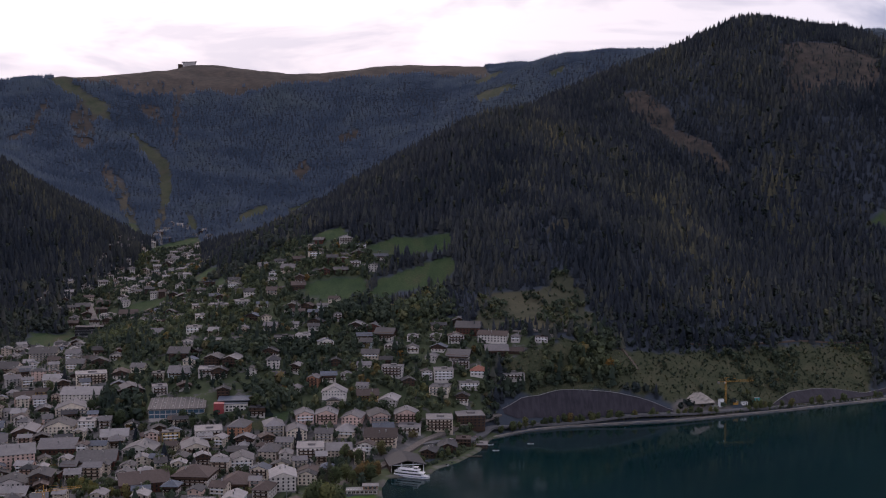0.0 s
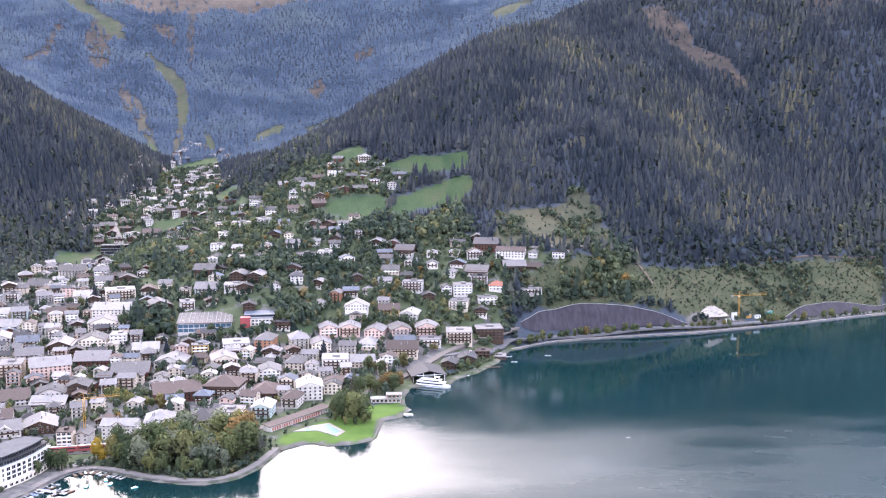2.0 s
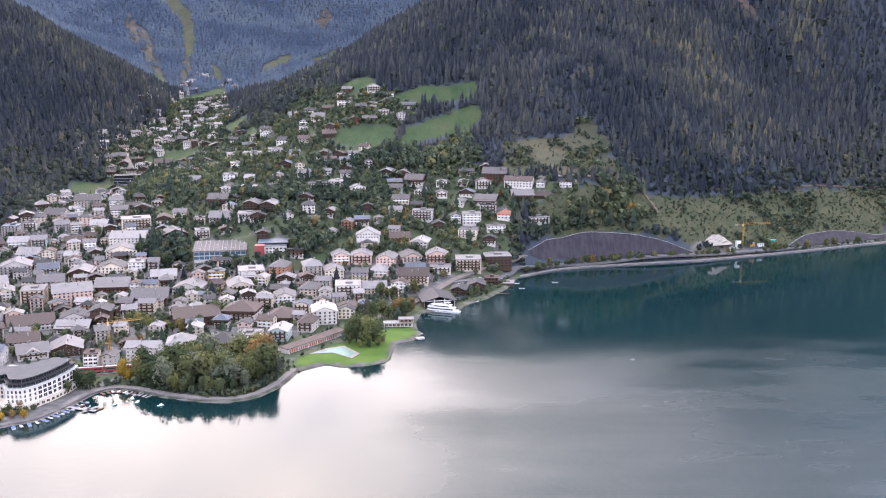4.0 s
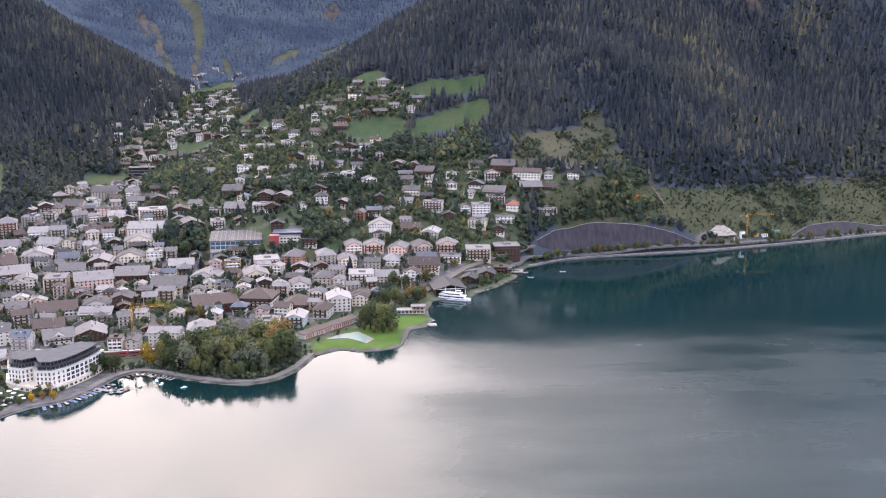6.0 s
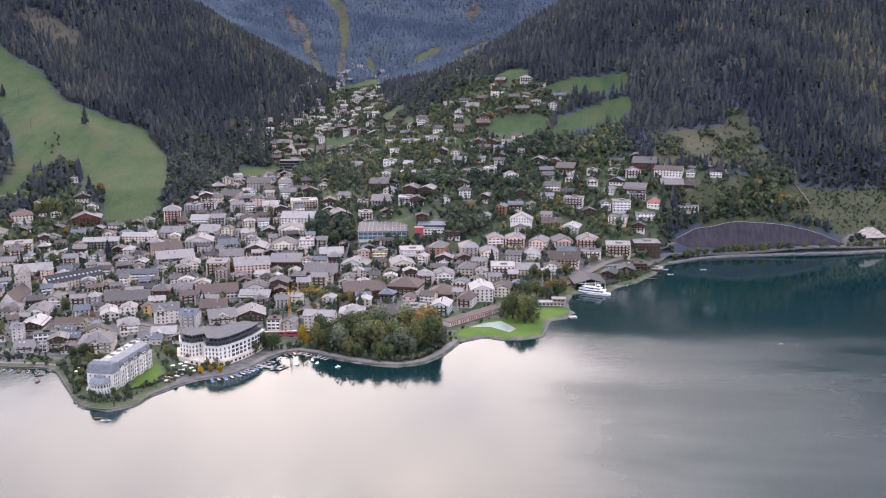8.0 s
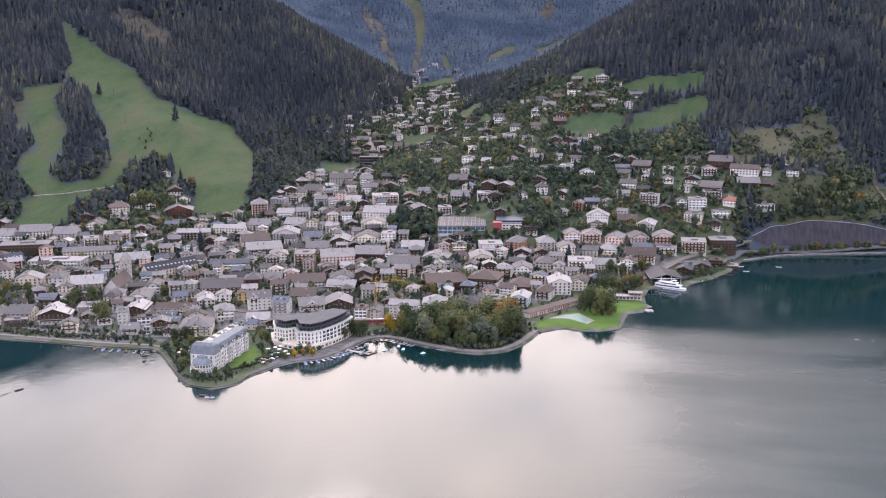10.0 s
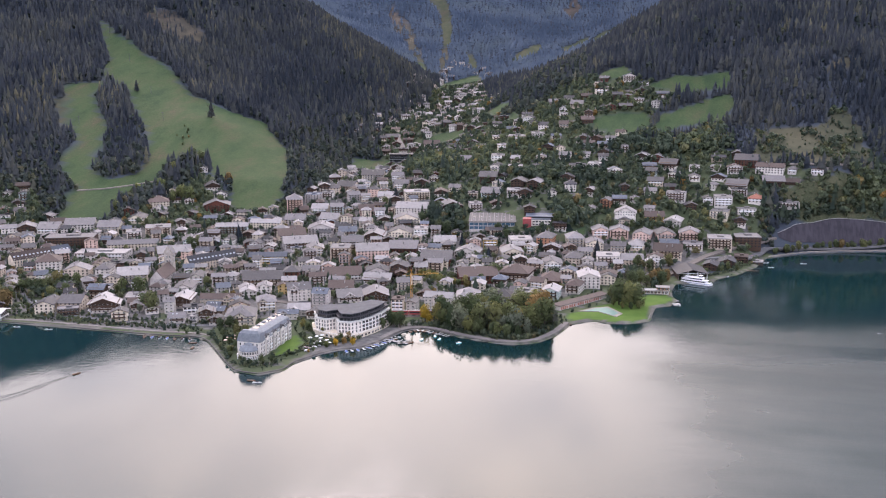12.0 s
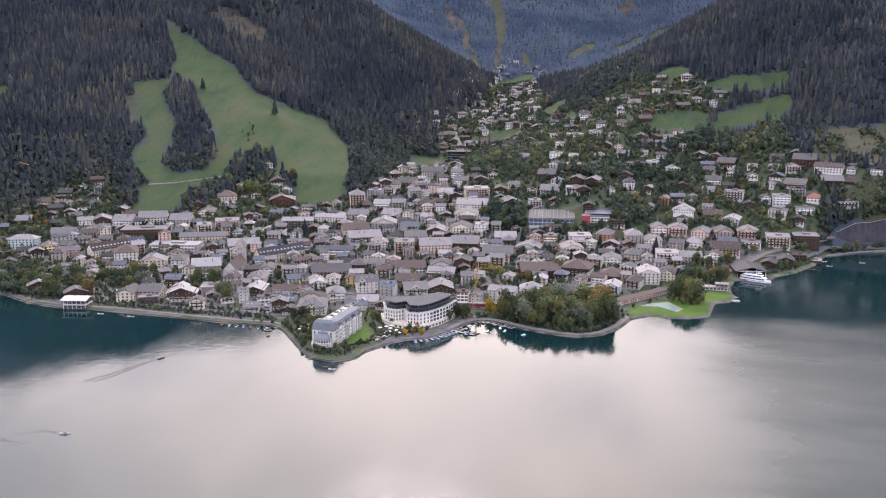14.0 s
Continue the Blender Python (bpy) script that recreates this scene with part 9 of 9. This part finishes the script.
CAR_BODY, CAR_WHEEL = car_meshes()
_cp = Mat("car_paint", 0.3, 0.2, 0.6)
_cp.colour(_cp.ramp(_cp.node("ShaderNodeObjectInfo").outputs["Random"], [(0.0, (0.02, 0.02, 0.022)), (0.35, (0.10, 0.105, 0.11)), (0.6, (0.55, 0.55, 0.56)), (0.8, (0.7, 0.7, 0.7)), (1.0, (0.25, 0.03, 0.03))]))
CAR_BODY.materials.append(_cp.m)


def parked_car(x, y, turn, where):
    ob = thing("parked_car", x, y, float(ground_at(x, y)) + 0.28, turn, f"small car standing {where}", "car", "cars " + where)
    hung("body", CAR_BODY, ob)
    for sx in (-1.3, 1.3):
        for sy in (-0.8, 0.8):
            hung("wheel", CAR_WHEEL, ob, at=pose(sx, sy, 0.33, 90))


car_rs = random.Random(6)
for k in range(14):
    parked_car(-640 + k * 7.5, 622 + (k % 2) * 16 + car_rs.uniform(-1, 1), 90 + car_rs.uniform(-5, 5), "behind the promenade")
for k in range(12):
    parked_car(-324 + (k % 2) * 5.5 - k * 0.6, 582 - k * 2.6, 20 + car_rs.uniform(-4, 4), "by the hotel forecourt")
for k in range(14):
    p, d = along([(-5, 968), (28, 988), (48, 1032), (90, 1061), (165, 1085), (270, 1115)], 2.0)
    i = 8 + k * 9
    parked_car(p[i, 0], p[i, 1] + 0.5, math.degrees(math.atan2(d[i, 1], d[i, 0])), "on the lake road")


# ---------------------------------------------------------------- shrubs, hedges and parasols on the lake front
def shrubs(name, lines, label, low, high, gap, wide, material, seed):
    """Clipped and loose bushes strung along lines on the plan."""
    rs = np.random.RandomState(seed)
    spots = np.concatenate([along(line, gap)[0] for line in lines])
    spots = spots[rs.uniform(0, 1, len(spots)) < 0.88] 
    spots = spots + rs.uniform(-wide, wide, spots.shape)
    x, y = spots[:, 0], spots[:, 1]
    ok = inside(x, y, LAND) & (to_line(x, y, SHORE) > 1.5)
    x, y = x[ok], y[ok]
    broadleaves(name, x, y, ground_at(x, y) - 0.4, rs.triangular(low, (low + high) / 2.4, high, len(x)), rs, material, label, 34)


shrubs("lakefront_shrubs", [[(-648, 600), (-600, 590), (-540, 588), (-480, 586), (-438, 590)], [(-620, 606), (-580, 596), (-520, 592), (-450, 594)], [(-660, 652), (-640, 632), (-612, 611)], [(-560, 607), (-500, 604), (-440, 608)]],
       "dark shrubs and hedges between promenade and road", 1.8, 5.5, 1.9, 1.8, BROADLEAF, 51)
shrubs("garden_bushes", [[(-424, 583), (-402, 556), (-384, 530), (-374, 514)], [(-416, 592), (-396, 566), (-380, 540)], [(-408, 600), (-388, 572), (-378, 556)], [(-372, 511), (-350, 507), (-340, 514), (-336, 528)], [(-366, 516), (-348, 514)],
       [(-338, 540), (-330, 556), (-328, 575)], [(-326, 566), (-312, 578), (-298, 590)], [(-320, 584), (-304, 589), (-296, 598)]],
       "bushes and flower beds in the hotel gardens", 1.8, 6.0, 1.5, 1.8, BROADLEAF, 52)
shrubs("shore_bushes", [[(-30, 880), (-8, 902), (10, 925), (28, 962), (40, 1000)], [(-12, 900), (6, 930), (22, 966)], [(64, 1040), (92, 1056), (131, 1073), (200, 1092), (268, 1110)], [(280, 1114), (340, 1140), (405, 1168), (470, 1200), (546, 1236)]],
       "bushes and hedges along the northern shore road", 2.0, 6.0, 2.6, 1.8, BROADLEAF, 55)
shrubs("villa_hedge", [[(-343, 532), (-331, 548), (-334, 577), (-349, 596)]], "clipped hedge round the hotel lawn", 2.2, 3.2, 1.2, 0.3, BROADLEAF, 53)


park_inner = park_edge + 4.2 * np.column_stack([-park_way[:, 1], park_way[:, 0]])
park_inner = [tuple(p) for p in park_inner if p[1] < 690 and not (p[0] < -256 and p[1] < 640)]
shrubs("park_bushes", [park_inner, [(x, y + 3) for x, y in park_inner[4:-6]]], "bushes and low boughs along the park path", 3.0, 8.0, 2.4, 1.6, BROADLEAF, 54)


def parasol(x, y, material, words):
    ob = thing("parasol", x, y, float(ground_at(x, y)), 0, words, "parasol", "parasols by the hotels")
    bm = bmesh.new()
    beam(bm, (0, 0, -0.3), (0, 0, 2.9), 0.06)
    part("pole", bm, METAL, ob)
    bm = bmesh.new()
    dome(bm, 0, 0, [(1.9, 2.25), (1.85, 2.35), (0.1, 3.0)], 8)
    part("canopy", bm, material, ob)


for x, y in ((-322, 575), (-318, 580), (-314, 574), (-325, 584), (-330, 588), (-334, 583), (-402, 568), (-397, 574), (-392, 566), (-399, 561), (-327, 592)):
    parasol(x, y, WHITE if x > -350 else PLASTER["pink"], "open pale parasol on the hotel terrace" if x > -350 else "open salmon parasol in the villa garden")
for x, y, h, k in ((-388, 562, 8, "b"), (-398, 580, 9, "b"), (-406, 592, 7, "p"), (-384, 548, 6, "b"), (-349, 519, 6, "p"), (-341, 521, 5, "b"), (-309, 586, 7, "p"), (-303, 592, 6, "o"), (-416, 586, 5, "p"), (-286, 628, 9, "b"), (-282, 640, 12, "p")):
    tree(x, y, h * 1.3, k, "in the hotel garden")
for x, y, h, k in ((-622, 612, 9, "b"), (-612, 640, 12, "b"), (-600, 648, 11, "b"), (-592, 640, 13, "b"), (-628, 655, 14, "b"), (-618, 665, 15, "b"), (-606, 670, 12, "c"), (-585, 668, 14, "c"), (-570, 690, 16, "c"), (-526, 640, 9, "b"), (-516, 626, 11, "s"),
                    (-720, 612, 15, "p"), (-712, 625, 17, "b"), (-730, 632, 18, "p"), (-745, 640, 17, "b"), (-700, 615, 14, "b"), (-755, 622, 16, "b"), (-470, 612, 7, "b"), (-452, 618, 9, "b"), (-438, 608, 8, "b")):
    tree(x, y, h, k, "by the western shore")
for x, y, h, k in ((-410, 578, 6, "b"), (-402, 566, 5, "p"), (-392, 554, 7, "b"), (-382, 536, 6, "p"), (-378, 526, 5, "b"), (-394, 588, 8, "b"), (-384, 598, 9, "p"), (-372, 600, 8, "b"), (-345, 514, 5, "b"), (-335, 536, 4, "p"), (-354, 512, 4, "b"),
                    (-330, 600, 6, "b"), (-345, 606, 8, "b"), (-352, 612, 9, "p"), (-298, 588, 5, "b"), (-312, 583, 4, "p")):
    tree(x, y, h * 1.2, k, "in the villa garden")
for x, y, h, k in ((-101, 752, 9, "b"), (-92, 743, 8, "b"), (-84, 743, 8, "p"), (-77, 747, 9, "b"), (-74, 756, 8, "b"), (-90, 760, 12, "p"), (-100, 764, 10, "b"), (-82, 762, 11, "b"), (-95, 780, 10, "o")):
    tree(x, y, h, k, "under the tall lawn trees")


def railway_mast(x, y, turn):
    ob = thing("railway_mast", x, y, float(ground_at(x, y)), turn, "slim grey overhead-line mast by the lakeside railway", "mast", "overhead-line masts")
    bm = bmesh.new()
    beam(bm, (0, 0, -1), (0, 0, 10.5), 0.17)
    part("pole", bm, METAL, ob)
    bm = bmesh.new()
    beam(bm, (0, 0, 9.2), (0, -3.4, 8.4), 0.07)
    part("arm", bm, METAL, ob)


for x, y, turn in ((-655, 640, 30), (-622, 616, 25), (-585, 600, 10), (-545, 594, 0), (-505, 591, 0), (-465, 592, 0), (-430, 600, -15), (-395, 640, -10), (-345, 662, -8), (-300, 674, 5), (-258, 684, 25), (-215, 706, 30), (-160, 738, 35), (-122, 782, 55), (-92, 836, 58), (-60, 892, 60)):
    railway_mast(x, y, turn)
AVENUE = ((-299, 815), (-255, 781))
for k in range(9):
    x, y = AVENUE[0][0] + (AVENUE[1][0] - AVENUE[0][0]) * k / 8, AVENUE[0][1] + (AVENUE[1][1] - AVENUE[0][1]) * k / 8
    tree(x, y, 9.5, "p", "in the clipped avenue")
